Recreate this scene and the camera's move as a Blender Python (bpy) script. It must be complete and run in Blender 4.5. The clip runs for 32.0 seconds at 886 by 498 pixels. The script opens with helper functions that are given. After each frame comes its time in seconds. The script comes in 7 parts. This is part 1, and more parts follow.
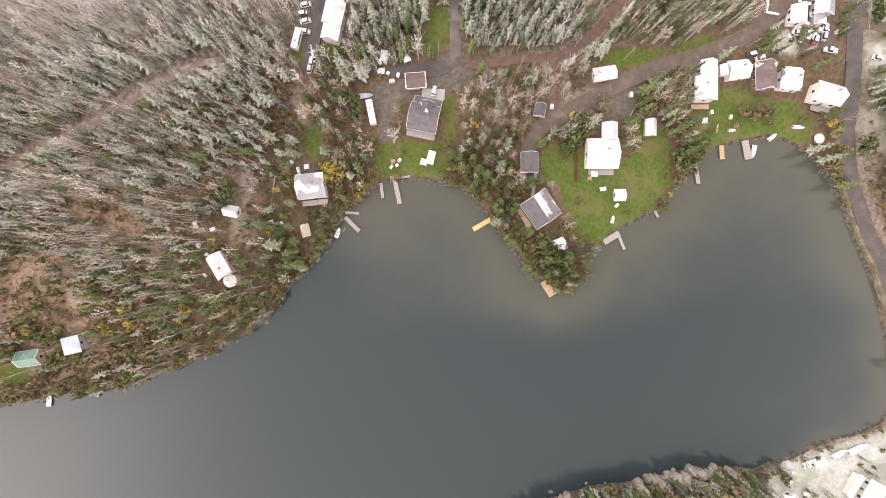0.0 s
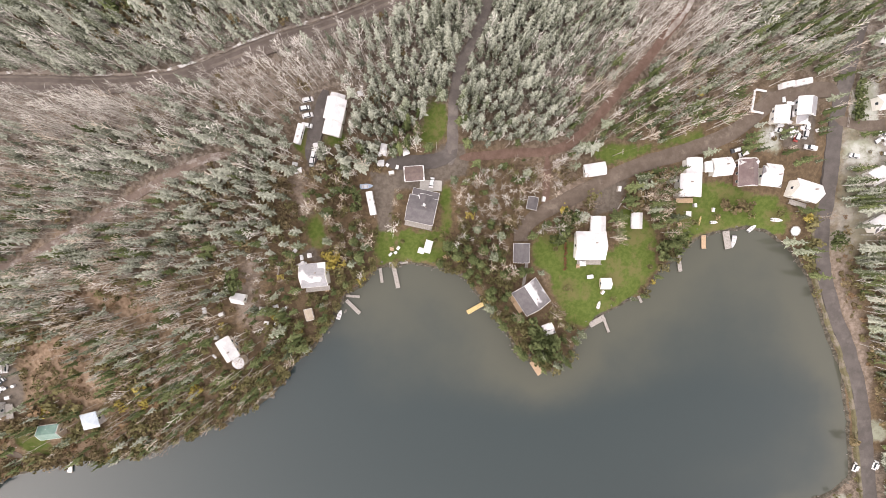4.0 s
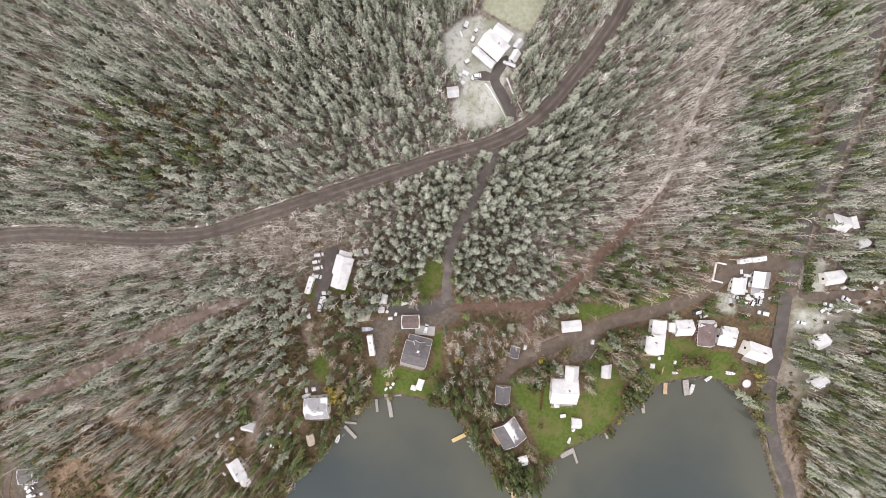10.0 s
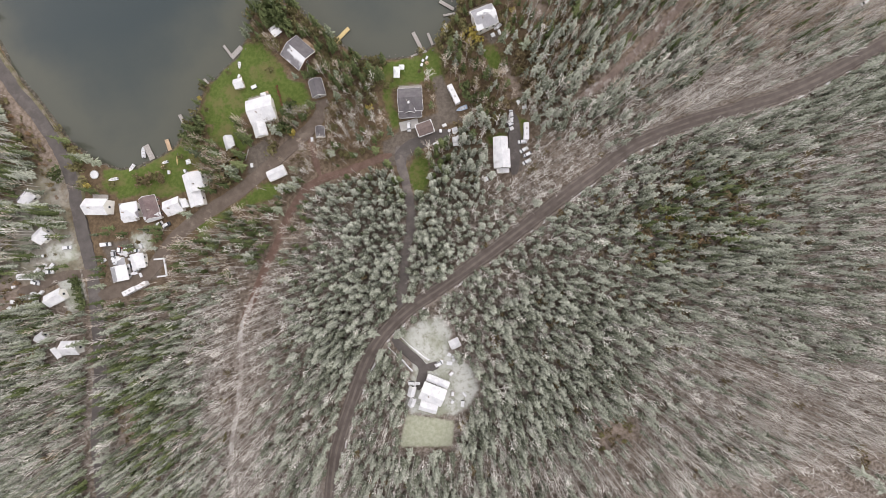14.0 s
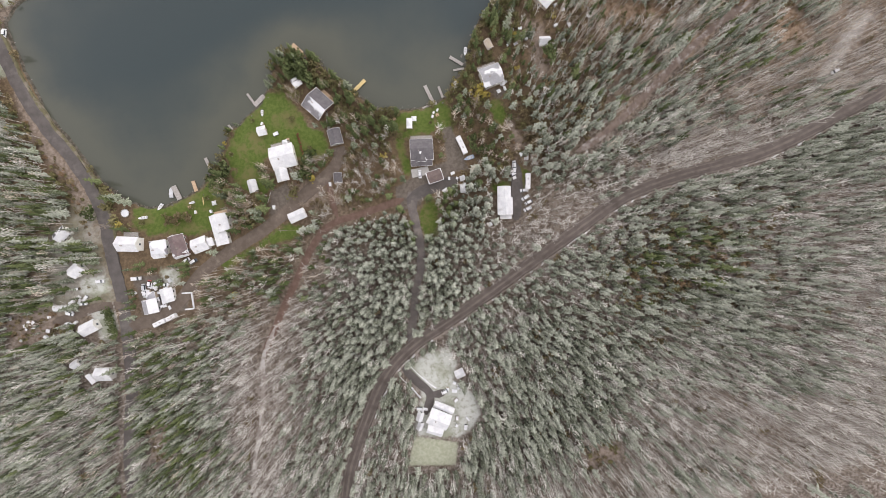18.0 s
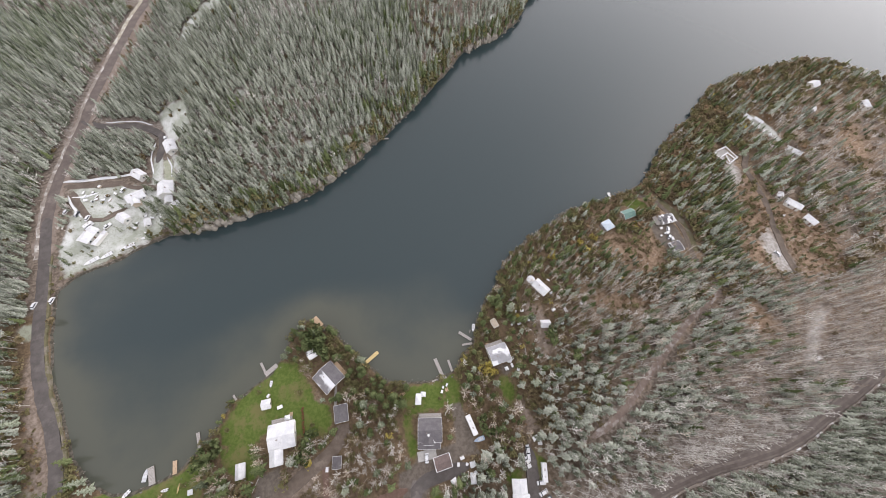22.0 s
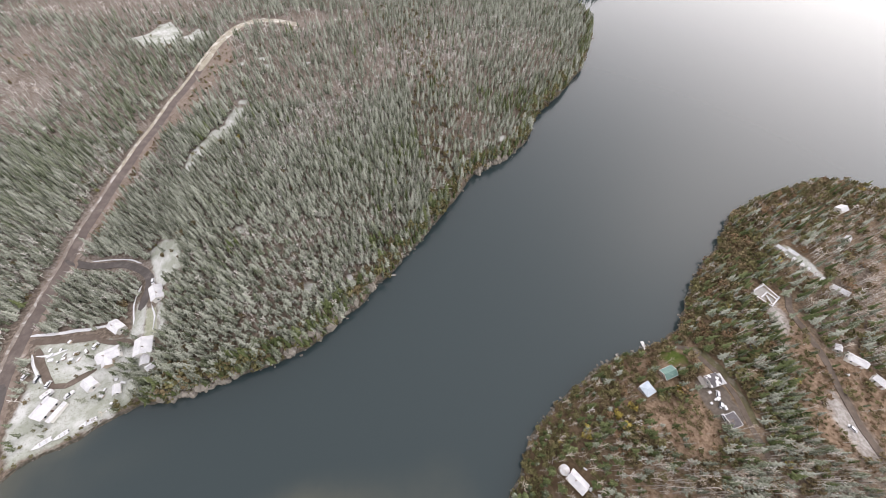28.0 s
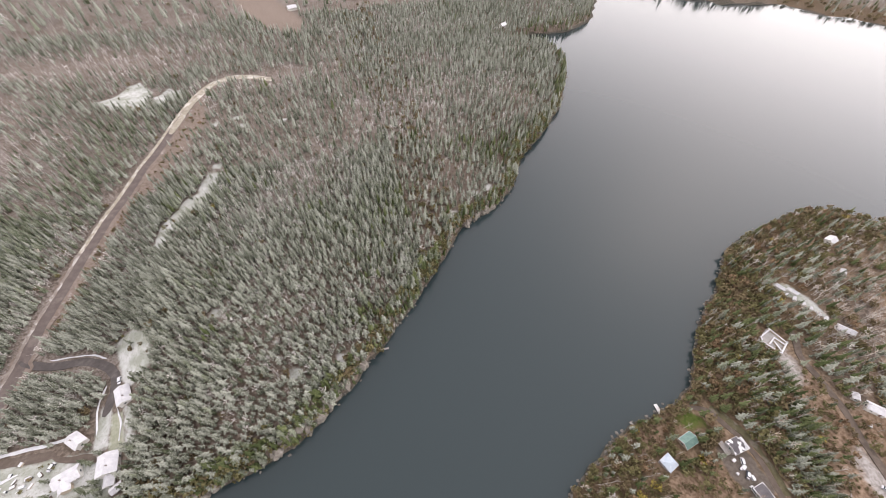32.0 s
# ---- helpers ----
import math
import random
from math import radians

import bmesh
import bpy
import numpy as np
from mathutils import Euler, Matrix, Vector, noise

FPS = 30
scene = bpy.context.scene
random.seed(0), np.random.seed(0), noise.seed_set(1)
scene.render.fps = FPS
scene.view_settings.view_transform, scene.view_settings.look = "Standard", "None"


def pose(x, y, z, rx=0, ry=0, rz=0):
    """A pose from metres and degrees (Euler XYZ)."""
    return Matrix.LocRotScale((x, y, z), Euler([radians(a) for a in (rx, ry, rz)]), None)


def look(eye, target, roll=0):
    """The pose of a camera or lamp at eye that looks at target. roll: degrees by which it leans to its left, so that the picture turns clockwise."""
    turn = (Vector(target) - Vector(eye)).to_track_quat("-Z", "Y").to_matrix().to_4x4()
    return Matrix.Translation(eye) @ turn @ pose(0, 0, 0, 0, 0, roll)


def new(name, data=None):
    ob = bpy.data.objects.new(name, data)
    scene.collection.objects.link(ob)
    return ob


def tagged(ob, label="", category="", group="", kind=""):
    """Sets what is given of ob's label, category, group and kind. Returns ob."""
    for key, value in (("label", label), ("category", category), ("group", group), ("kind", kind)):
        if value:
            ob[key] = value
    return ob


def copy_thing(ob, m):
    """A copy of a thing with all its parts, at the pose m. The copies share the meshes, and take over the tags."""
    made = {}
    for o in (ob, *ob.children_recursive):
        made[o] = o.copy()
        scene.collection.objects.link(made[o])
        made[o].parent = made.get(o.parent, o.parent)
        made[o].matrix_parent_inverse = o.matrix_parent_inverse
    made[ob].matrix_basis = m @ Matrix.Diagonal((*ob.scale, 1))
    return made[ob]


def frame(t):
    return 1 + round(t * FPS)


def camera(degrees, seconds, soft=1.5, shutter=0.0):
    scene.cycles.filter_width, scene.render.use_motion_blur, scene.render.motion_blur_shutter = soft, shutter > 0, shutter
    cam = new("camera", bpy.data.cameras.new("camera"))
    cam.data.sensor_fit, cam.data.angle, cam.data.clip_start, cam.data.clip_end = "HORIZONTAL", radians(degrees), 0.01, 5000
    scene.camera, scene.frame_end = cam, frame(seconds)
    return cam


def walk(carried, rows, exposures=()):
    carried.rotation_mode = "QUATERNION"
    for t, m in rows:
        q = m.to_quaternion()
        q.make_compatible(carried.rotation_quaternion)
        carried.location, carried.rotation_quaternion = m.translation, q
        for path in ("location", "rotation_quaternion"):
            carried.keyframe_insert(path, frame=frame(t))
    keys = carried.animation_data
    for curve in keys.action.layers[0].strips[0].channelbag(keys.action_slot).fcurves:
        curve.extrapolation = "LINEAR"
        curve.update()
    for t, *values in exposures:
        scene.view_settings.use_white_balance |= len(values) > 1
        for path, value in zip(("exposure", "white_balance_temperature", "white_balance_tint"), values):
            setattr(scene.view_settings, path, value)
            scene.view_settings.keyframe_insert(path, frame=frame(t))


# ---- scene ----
cam = camera(104.02, 32.0, 0.8)
PATH = [
    (0, pose(-1.37, 7.01, 147.48, -0.64, -0.31, -0.25)),
    (0.5, pose(-1.85, 10.29, 147.20, -0.60, -0.60, -0.22)),
    (1, pose(-1.98, 14.31, 147.92, -0.73, -0.75, 0.03)),
    (1.5, pose(-1.87, 19.18, 149.18, -1.00, -0.80, -0.33)),
    (2, pose(-1.66, 24.82, 150.33, -1.44, -0.72, 0.01)),
    (2.5, pose(-1.50, 30.75, 151.25, -1.75, -0.78, 0.43)),
    (3, pose(-1.37, 37.00, 152.35, -2.23, -0.80, -0.00)),
    (3.5, pose(-1.24, 43.78, 153.34, -2.74, -0.79, 0.21)),
    (5.5, pose(0.66, 72.07, 157.45, -4.17, -0.38, 0.71)),
    (6, pose(0.99, 79.08, 158.31, -4.35, -0.18, 3.32)),
    (6.5, pose(0.94, 86.26, 159.38, -4.51, -0.18, 5.22)),
    (7, pose(0.88, 92.85, 160.60, -4.49, -0.55, 5.69)),
    (7.5, pose(0.79, 98.92, 161.97, -4.41, -0.70, 5.97)),
    (8, pose(0.41, 104.42, 163.27, -4.35, -0.86, 5.72)),
    (8.5, pose(-0.06, 109.12, 164.65, -4.15, -1.05, 4.70)),
    (9, pose(-0.76, 113.23, 165.93, -3.95, -1.02, 4.20)),
    (9.5, pose(-1.00, 117.05, 167.23, -3.70, -0.98, 3.69)),
    (10, pose(-1.45, 120.81, 168.28, -3.68, -1.02, 3.24)),
    (10.5, pose(-1.21, 124.85, 169.20, -3.97, -0.74, 9.12)),
    (11, pose(-1.29, 129.82, 170.59, -4.45, 1.24, 44.91)),
    (11.5, pose(-2.91, 134.08, 172.11, -2.70, 3.49, 88.26)),
    (12, pose(-4.98, 137.24, 172.91, 0.25, 3.45, 136.32)),
    (12.5, pose(-6.15, 138.32, 173.52, 1.18, 2.29, 162.87)),
    (13, pose(-6.36, 137.83, 174.84, 0.76, 1.48, 167.95)),
    (13.5, pose(-6.30, 136.27, 176.54, -0.03, 0.94, 164.60)),
    (15.5, pose(-6.48, 126.41, 183.48, -1.18, -0.03, 164.71)),
    (16, pose(-6.36, 124.12, 185.41, -1.04, -0.10, 164.59)),
    (16.5, pose(-5.90, 121.50, 187.35, -0.92, -0.19, 164.67)),
    (17, pose(-4.92, 118.01, 189.20, -1.20, -0.27, 166.26)),
    (17.5, pose(-5.48, 113.42, 191.53, -1.31, -0.41, 165.14)),
    (18, pose(-5.93, 108.04, 193.77, -1.80, -0.44, 165.39)),
    (18.5, pose(-6.28, 102.16, 195.91, -2.37, -0.48, 165.82)),
    (19, pose(-6.28, 96.31, 197.80, -2.77, -0.62, 165.81)),
    (19.5, pose(-6.32, 90.60, 199.75, -3.08, -0.74, 165.60)),
    (20, pose(-6.37, 85.02, 201.51, -3.27, -0.88, 165.46)),
    (20.5, pose(-6.92, 78.88, 203.10, -3.49, -0.90, 165.89)),
    (21, pose(-8.05, 70.85, 203.41, 3.07, -1.01, 166.05)),
    (21.5, pose(-8.89, 60.71, 204.68, 16.81, -1.68, 166.51)),
    (22, pose(-9.64, 52.23, 206.47, 25.61, -1.99, 166.62)),
    (22.5, pose(-10.01, 45.30, 207.82, 29.47, -2.07, 166.44)),
    (23, pose(-10.07, 39.29, 208.81, 31.12, -2.25, 166.11)),
    (23.5, pose(-10.14, 33.52, 209.35, 31.89, -2.30, 166.15)),
    (24, pose(-10.60, 27.98, 210.03, 32.38, -2.37, 166.26)),
    (24.5, pose(-11.02, 22.28, 210.64, 32.75, -2.33, 165.91)),
    (25, pose(-11.85, 16.36, 211.43, 32.94, -2.26, 166.37)),
    (25.5, pose(-12.78, 10.82, 212.39, 33.15, -2.16, 166.54)),
    (27.5, pose(-16.77, -10.49, 215.33, 34.29, -1.86, 166.95)),
    (28, pose(-17.88, -15.68, 215.65, 34.57, -1.81, 166.77)),
    (28.5, pose(-18.45, -21.06, 216.16, 34.81, -1.77, 166.56)),
    (29, pose(-19.06, -26.59, 216.75, 35.02, -1.80, 165.84)),
    (29.5, pose(-19.75, -31.68, 217.15, 35.36, -1.84, 164.76)),
    (30, pose(-20.73, -36.24, 217.92, 35.81, -1.86, 163.28)),
    (30.5, pose(-21.90, -39.89, 219.41, 36.36, -1.80, 160.98)),
    (31, pose(-22.60, -42.84, 220.78, 36.99, -1.82, 160.30)),
    (31.5, pose(-22.83, -45.39, 222.03, 37.68, -1.45, 161.37)),
    (32, pose(-23.00, -47.77, 223.49, 38.14, -1.15, 162.40)),
]
EXPOSURES = [(0.0, 1.63, 7500, 22), (3.0, 1.64, 7450, 20), (6.0, 1.55, 7400, 18), (9.0, 1.43, 7200, 17), (13.0, 1.22, 7000, 16), (20.0, 1.16, 6900, 16), (23.0, 1.21, 6750, 17), (28.0, 1.26, 6900, 18), (32.0, 1.27, 7000, 21)]
walk(cam, PATH, EXPOSURES)

# ---- sky and sun: an even overcast sky ----
SUN_UP, SUN_TURN = radians(40), radians(242)
world = bpy.data.worlds.new("overcast_sky")
scene.world = world
world.use_nodes = True
wn = world.node_tree
wn.nodes.clear()
sky = wn.nodes.new("ShaderNodeTexSky")
sky.sky_type, sky.sun_disc, sky.sun_elevation, sky.sun_rotation = "NISHITA", False, SUN_UP, SUN_TURN
sky.air_density, sky.dust_density, sky.ozone_density = 1.5, 0.5, 1.0
grey = wn.nodes.new("ShaderNodeHueSaturation")
grey.inputs["Saturation"].default_value = 0.22
back = wn.nodes.new("ShaderNodeBackground")
back.inputs["Strength"].default_value = 0.15
wout = wn.nodes.new("ShaderNodeOutputWorld")
wn.links.new(sky.outputs[0], grey.inputs["Color"])
wn.links.new(grey.outputs[0], back.inputs["Color"])
wn.links.new(back.outputs[0], wout.inputs["Surface"])
sun_data = bpy.data.lights.new("sun", "SUN")
sun_data.energy, sun_data.angle, sun_data.color = 0.5, radians(178), (1.0, 0.97, 0.93)
sun = new("sun", sun_data)
# thick cloud spreads the sun over the whole sky, its middle lying higher than the sun itself
CLOUD_UP = SUN_UP + radians(17)
sun_dir = Vector((math.sin(SUN_TURN) * math.cos(CLOUD_UP), math.cos(SUN_TURN) * math.cos(CLOUD_UP), math.sin(CLOUD_UP)))
sun.matrix_world = look(sun_dir * 800, (0, 0, 0))


# ---- materials ----
def tree_of(name):
    m = bpy.data.materials.new(name)
    m.use_nodes = True
    nt = m.node_tree
    bsdf = nt.nodes["Principled BSDF"]
    geo = nt.nodes.new("ShaderNodeNewGeometry")
    return m, nt, bsdf, geo.outputs["Position"]


def noise_of(nt, where, scale, detail=4, rough=0.6):
    n = nt.nodes.new("ShaderNodeTexNoise")
    n.inputs["Scale"].default_value, n.inputs["Detail"].default_value = scale, detail
    n.inputs["Roughness"].default_value = rough
    nt.links.new(where, n.inputs["Vector"])
    return n.outputs["Fac"]


def ramp_of(nt, fac, lo, hi):
    r = nt.nodes.new("ShaderNodeMapRange")
    r.inputs["From Min"].default_value, r.inputs["From Max"].default_value = lo, hi
    r.interpolation_type = "SMOOTHSTEP"
    nt.links.new(fac, r.inputs["Value"])
    return r.outputs["Result"]


def math_of(nt, op, a, b):
    m = nt.nodes.new("ShaderNodeMath")
    m.operation = op
    for slot, v in ((0, a), (1, b)):
        if isinstance(v, (int, float)):
            m.inputs[slot].default_value = v
        else:
            nt.links.new(v, m.inputs[slot])
    return m.outputs[0]


def mix_of(nt, fac, a, b):
    m = nt.nodes.new("ShaderNodeMix")
    m.data_type = "RGBA"
    if isinstance(fac, float):
        m.inputs[0].default_value = fac
    else:
        nt.links.new(fac, m.inputs[0])
    for slot, v in ((6, a), (7, b)):
        if isinstance(v, tuple):
            m.inputs[slot].default_value = (*v, 1)
        else:
            nt.links.new(v, m.inputs[slot])
    return m.outputs[2]


def attr_of(nt, name):
    a = nt.nodes.new("ShaderNodeAttribute")
    a.attribute_name = name
    return a.outputs["Fac"]


def bump_of(nt, bsdf, height, strength, distance):
    b = nt.nodes.new("ShaderNodeBump")
    b.inputs["Strength"].default_value, b.inputs["Distance"].default_value = strength, distance
    nt.links.new(height, b.inputs["Height"])
    nt.links.new(b.outputs[0], bsdf.inputs["Normal"])


def surface(name, c1, c2, scale=1.0, rough=0.8, metal=0.0, wear=None, wear_at=(0.55, 0.7), fine=9.0, bump=0.3, spread=(0.3, 0.7), vary=0.0, wear_detail=(5, 0.7)):
    """A procedural surface: two tones at one scale, fine grain at another, and patches of wear or snow."""
    m, nt, bsdf, pos = tree_of(name)
    base = mix_of(nt, ramp_of(nt, noise_of(nt, pos, scale), *spread), c1, c2)
    grain = noise_of(nt, pos, scale * fine, 3)
    dark = tuple(0.7 * v for v in c1)
    base = mix_of(nt, math_of(nt, "MULTIPLY", ramp_of(nt, grain, 0.45, 0.75), 0.5), base, dark)
    if wear:
        base = mix_of(nt, ramp_of(nt, noise_of(nt, pos, scale * 0.37, *wear_detail), *wear_at), base, wear)
    if vary:
        oi = nt.nodes.new("ShaderNodeObjectInfo")
        base = mix_of(nt, math_of(nt, "MULTIPLY", oi.outputs["Random"], vary), base, dark)
    nt.links.new(base, bsdf.inputs["Base Color"])
    bsdf.inputs["Roughness"].default_value, bsdf.inputs["Metallic"].default_value = rough, metal
    bump_of(nt, bsdf, grain, bump, 0.05)
    return m


def foliage(name, green, frost, amount, scale=2.2, rough=0.85, swing=0.14):
    """Needles or twigs with rime on part of them; tone shifts from tree to tree."""
    m, nt, bsdf, pos = tree_of(name)
    tone = attr_of(nt, "tone")
    fine = noise_of(nt, pos, scale, 3, 0.7)
    shift = math_of(nt, "MULTIPLY", math_of(nt, "SUBTRACT", tone, 0.5), swing)
    dusted = ramp_of(nt, math_of(nt, "ADD", fine, shift), 0.58 - amount * 0.36, 0.92 - amount * 0.42)
    deep = tuple(0.74 * v for v in green)
    base = mix_of(nt, tone, deep, green)
    nt.links.new(mix_of(nt, dusted, base, frost), bsdf.inputs["Base Color"])
    bsdf.inputs["Roughness"].default_value = rough
    bsdf.inputs["Specular IOR Level"].default_value = 0.2
    return m


M = {}
M["snow_roof"] = surface("snow_roof", (0.64, 0.645, 0.66), (0.51, 0.515, 0.545), 0.35, 0.9, wear=(0.31, 0.305, 0.315), wear_at=(0.58, 0.74), bump=0.15)
M["half_snow_roof"] = surface("half_snowed_shingles", (0.12, 0.115, 0.125), (0.18, 0.17, 0.18), 0.28, 0.85, wear=(0.60, 0.61, 0.64), wear_at=(0.47, 0.52), wear_detail=(2.5, 0.45))
M["pale_roof"] = surface("pale_snow_filmed_roof", (0.25, 0.25, 0.27), (0.32, 0.32, 0.34), 0.35, 0.85, wear=(0.60, 0.61, 0.63), wear_at=(0.58, 0.63), wear_detail=(2.5, 0.45))
M["grey_roof"] = surface("grey_shingles", (0.085, 0.08, 0.088), (0.125, 0.115, 0.122), 0.5, 0.85, wear=(0.70, 0.70, 0.72), wear_at=(0.55, 0.59), wear_detail=(2.5, 0.45))
M["grey_roof_clear"] = surface("grey_shingles_bare", (0.095, 0.088, 0.096), (0.135, 0.125, 0.132), 0.5, 0.85)
M["brown_roof"] = surface("brown_shingles", (0.115, 0.085, 0.08), (0.16, 0.12, 0.11), 0.6, 0.85)
M["brown_roof_snow"] = surface("brown_shingles_snowy", (0.12, 0.085, 0.085), (0.17, 0.13, 0.13), 0.35, 0.85, wear=(0.58, 0.58, 0.61), wear_at=(0.54, 0.60), wear_detail=(2.5, 0.45))
M["blue_roof"] = surface("blue_metal_roof", (0.36, 0.44, 0.52), (0.48, 0.54, 0.60), 0.6, 0.5, wear=(0.7, 0.72, 0.74), wear_at=(0.55, 0.7))
M["green_roof"] = surface("green_metal_roof", (0.085, 0.17, 0.15), (0.13, 0.235, 0.20), 0.6, 0.5, wear=(0.6, 0.64, 0.62), wear_at=(0.62, 0.7))
M["siding_white"] = surface("white_siding", (0.62, 0.61, 0.58), (0.70, 0.69, 0.66), 0.6, 0.7)
M["siding_grey"] = surface("grey_siding", (0.34, 0.33, 0.33), (0.42, 0.41, 0.40), 0.6, 0.7)
M["siding_tan"] = surface("tan_siding", (0.42, 0.35, 0.28), (0.50, 0.43, 0.35), 0.6, 0.75)
M["siding_brown"] = surface("brown_siding", (0.15, 0.09, 0.07), (0.20, 0.12, 0.09), 0.6, 0.8)
M["trim"] = surface("white_trim", (0.60, 0.60, 0.60), (0.68, 0.68, 0.68), 1.0, 0.6)
M["concrete"] = surface("concrete", (0.33, 0.32, 0.31), (0.40, 0.39, 0.37), 0.5, 0.9, wear=(0.25, 0.24, 0.23))
M["brick"] = surface("chimney_masonry", (0.24, 0.205, 0.19), (0.33, 0.29, 0.27), 2.0, 0.9)
M["dock_grey"] = surface("weathered_dock_boards", (0.27, 0.25, 0.235), (0.36, 0.34, 0.32), 1.5, 0.85, wear=(0.5, 0.49, 0.48), wear_at=(0.6, 0.75))
M["dock_yellow"] = surface("new_dock_boards", (0.50, 0.38, 0.17), (0.60, 0.47, 0.24), 1.5, 0.8)
M["dock_tan"] = surface("tan_dock_boards", (0.40, 0.28, 0.18), (0.48, 0.35, 0.24), 1.5, 0.8)
M["post"] = surface("dark_timber", (0.12, 0.10, 0.08), (0.18, 0.15, 0.12), 2.0, 0.9)
M["car_white"] = surface("white_paint_with_snow", (0.68, 0.68, 0.70), (0.60, 0.60, 0.62), 0.9, 0.5, bump=0.05)
M["car_dark"] = surface("dark_paint", (0.05, 0.055, 0.065), (0.07, 0.075, 0.085), 1.0, 0.3, bump=0.02)
M["car_red"] = surface("red_paint", (0.35, 0.05, 0.04), (0.30, 0.04, 0.035), 1.0, 0.35, bump=0.02)
M["car_blue"] = surface("pale_blue_tarp", (0.24, 0.32, 0.45), (0.34, 0.42, 0.54), 1.0, 0.4, bump=0.02)
M["car_silver"] = surface("silver_paint", (0.45, 0.46, 0.48), (0.52, 0.53, 0.55), 1.0, 0.35, metal=0.4, bump=0.02)
M["tyre"] = surface("tyre_rubber", (0.025, 0.025, 0.025), (0.04, 0.04, 0.04), 3.0, 0.9)
M["snow"] = surface("snow", (0.70, 0.71, 0.73), (0.58, 0.59, 0.62), 0.5, 0.9, bump=0.3)
M["steel"] = surface("galvanised_steel", (0.45, 0.46, 0.47), (0.52, 0.53, 0.54), 2.0, 0.45, metal=0.7)
M["rock"] = surface("shore_rock", (0.095, 0.088, 0.078), (0.20, 0.185, 0.165), 0.7, 0.9, wear=(0.4, 0.39, 0.37), wear_at=(0.70, 0.80), bump=0.8)
M["bluff"] = surface("pale_rock_face", (0.150, 0.135, 0.115), (0.285, 0.262, 0.228), 0.35, 0.9, wear=(0.42, 0.41, 0.38), wear_at=(0.60, 0.72), bump=0.8)
M["pole"] = surface("pole_timber", (0.25, 0.22, 0.19), (0.31, 0.28, 0.25), 2.0, 0.9)
M["tarp"] = surface("grey_tarp", (0.5, 0.52, 0.55), (0.6, 0.62, 0.65), 0.8, 0.6)
glass, gnt, gb, _ = tree_of("window_glass")
gb.inputs["Base Color"].default_value, gb.inputs["Roughness"].default_value = (0.03, 0.04, 0.05, 1), 0.08
M["glass"] = glass
M["asphalt"] = surface("asphalt", (0.070, 0.061, 0.058), (0.098, 0.086, 0.081), 0.25, 0.9, wear=(0.13, 0.115, 0.107), wear_at=(0.5, 0.7), fine=20)
M["gravel_plain"] = surface("wet_gravel_road", (0.105, 0.09, 0.085), (0.15, 0.128, 0.118), 0.22, 0.8, wear=(0.19, 0.165, 0.15), wear_at=(0.5, 0.68), fine=20)
M["drive"] = surface("driveway_gravel", (0.098, 0.075, 0.059), (0.140, 0.110, 0.089), 0.3, 0.9, wear=(0.18, 0.147, 0.122), wear_at=(0.55, 0.7), fine=20)
M["trail"] = surface("bare_earth_trail", (0.115, 0.070, 0.054), (0.165, 0.108, 0.086), 0.3, 0.95, wear=(0.30, 0.25, 0.22), wear_at=(0.60, 0.74), fine=14)
M["path_pink"] = surface("pinkish_earth_strip", (0.150, 0.112, 0.094), (0.225, 0.175, 0.150), 0.3, 0.95, wear=(0.36, 0.33, 0.31), wear_at=(0.52, 0.66), fine=14)
M["path_light"] = surface("pale_track", (0.22, 0.185, 0.165), (0.32, 0.285, 0.26), 0.3, 0.95, wear=(0.46, 0.44, 0.425), wear_at=(0.48, 0.62), fine=14)
M["earth"] = surface("bare_roadside_earth", (0.155, 0.118, 0.096), (0.24, 0.195, 0.165), 0.25, 0.95, wear=(0.40, 0.37, 0.345), wear_at=(0.55, 0.68), fine=14)
M["road_brown"] = surface("brown_road", (0.098, 0.078, 0.070), (0.138, 0.112, 0.10), 0.25, 0.9, wear=(0.175, 0.145, 0.13), wear_at=(0.5, 0.7), fine=20)
M["verge_pale"] = surface("pale_frosted_verge", (0.19, 0.16, 0.137), (0.28, 0.245, 0.215), 0.4, 0.95, wear=(0.45, 0.43, 0.405), wear_at=(0.50, 0.62), fine=10)
M["verge_cream"] = surface("cream_frosted_grass", (0.27, 0.245, 0.19), (0.40, 0.37, 0.30), 0.4, 0.95, wear=(0.55, 0.53, 0.48), wear_at=(0.50, 0.62), fine=10)
M["verge_grass"] = surface("olive_verge_grass", (0.088, 0.080, 0.042), (0.135, 0.120, 0.066), 0.4, 0.95, wear=(0.18, 0.155, 0.125), wear_at=(0.50, 0.62), fine=10)
M["verge"] = surface("snowy_verge", (0.20, 0.165, 0.14), (0.31, 0.27, 0.24), 0.5, 0.95, wear=(0.70, 0.70, 0.71), wear_at=(0.53, 0.62), fine=10)

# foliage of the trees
# fir_frost also carries the haze painted into the far shore's firs
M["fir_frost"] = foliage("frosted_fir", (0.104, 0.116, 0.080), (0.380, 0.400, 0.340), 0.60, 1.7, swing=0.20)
M["fir_half"] = foliage("dusted_fir", (0.076, 0.093, 0.049), (0.305, 0.332, 0.255), 0.52, 1.7, swing=0.20)
M["fir_green"] = foliage("green_fir", (0.064, 0.084, 0.030), (0.180, 0.205, 0.098), 0.40, 1.7, swing=0.2)
M["bare_frost"] = foliage("rimed_bare_twigs", (0.37, 0.345, 0.315), (0.71, 0.685, 0.655), 0.6, swing=0.62)
M["bare_brown"] = foliage("brown_bare_twigs", (0.30, 0.235, 0.182), (0.58, 0.50, 0.425), 0.45, swing=0.62)
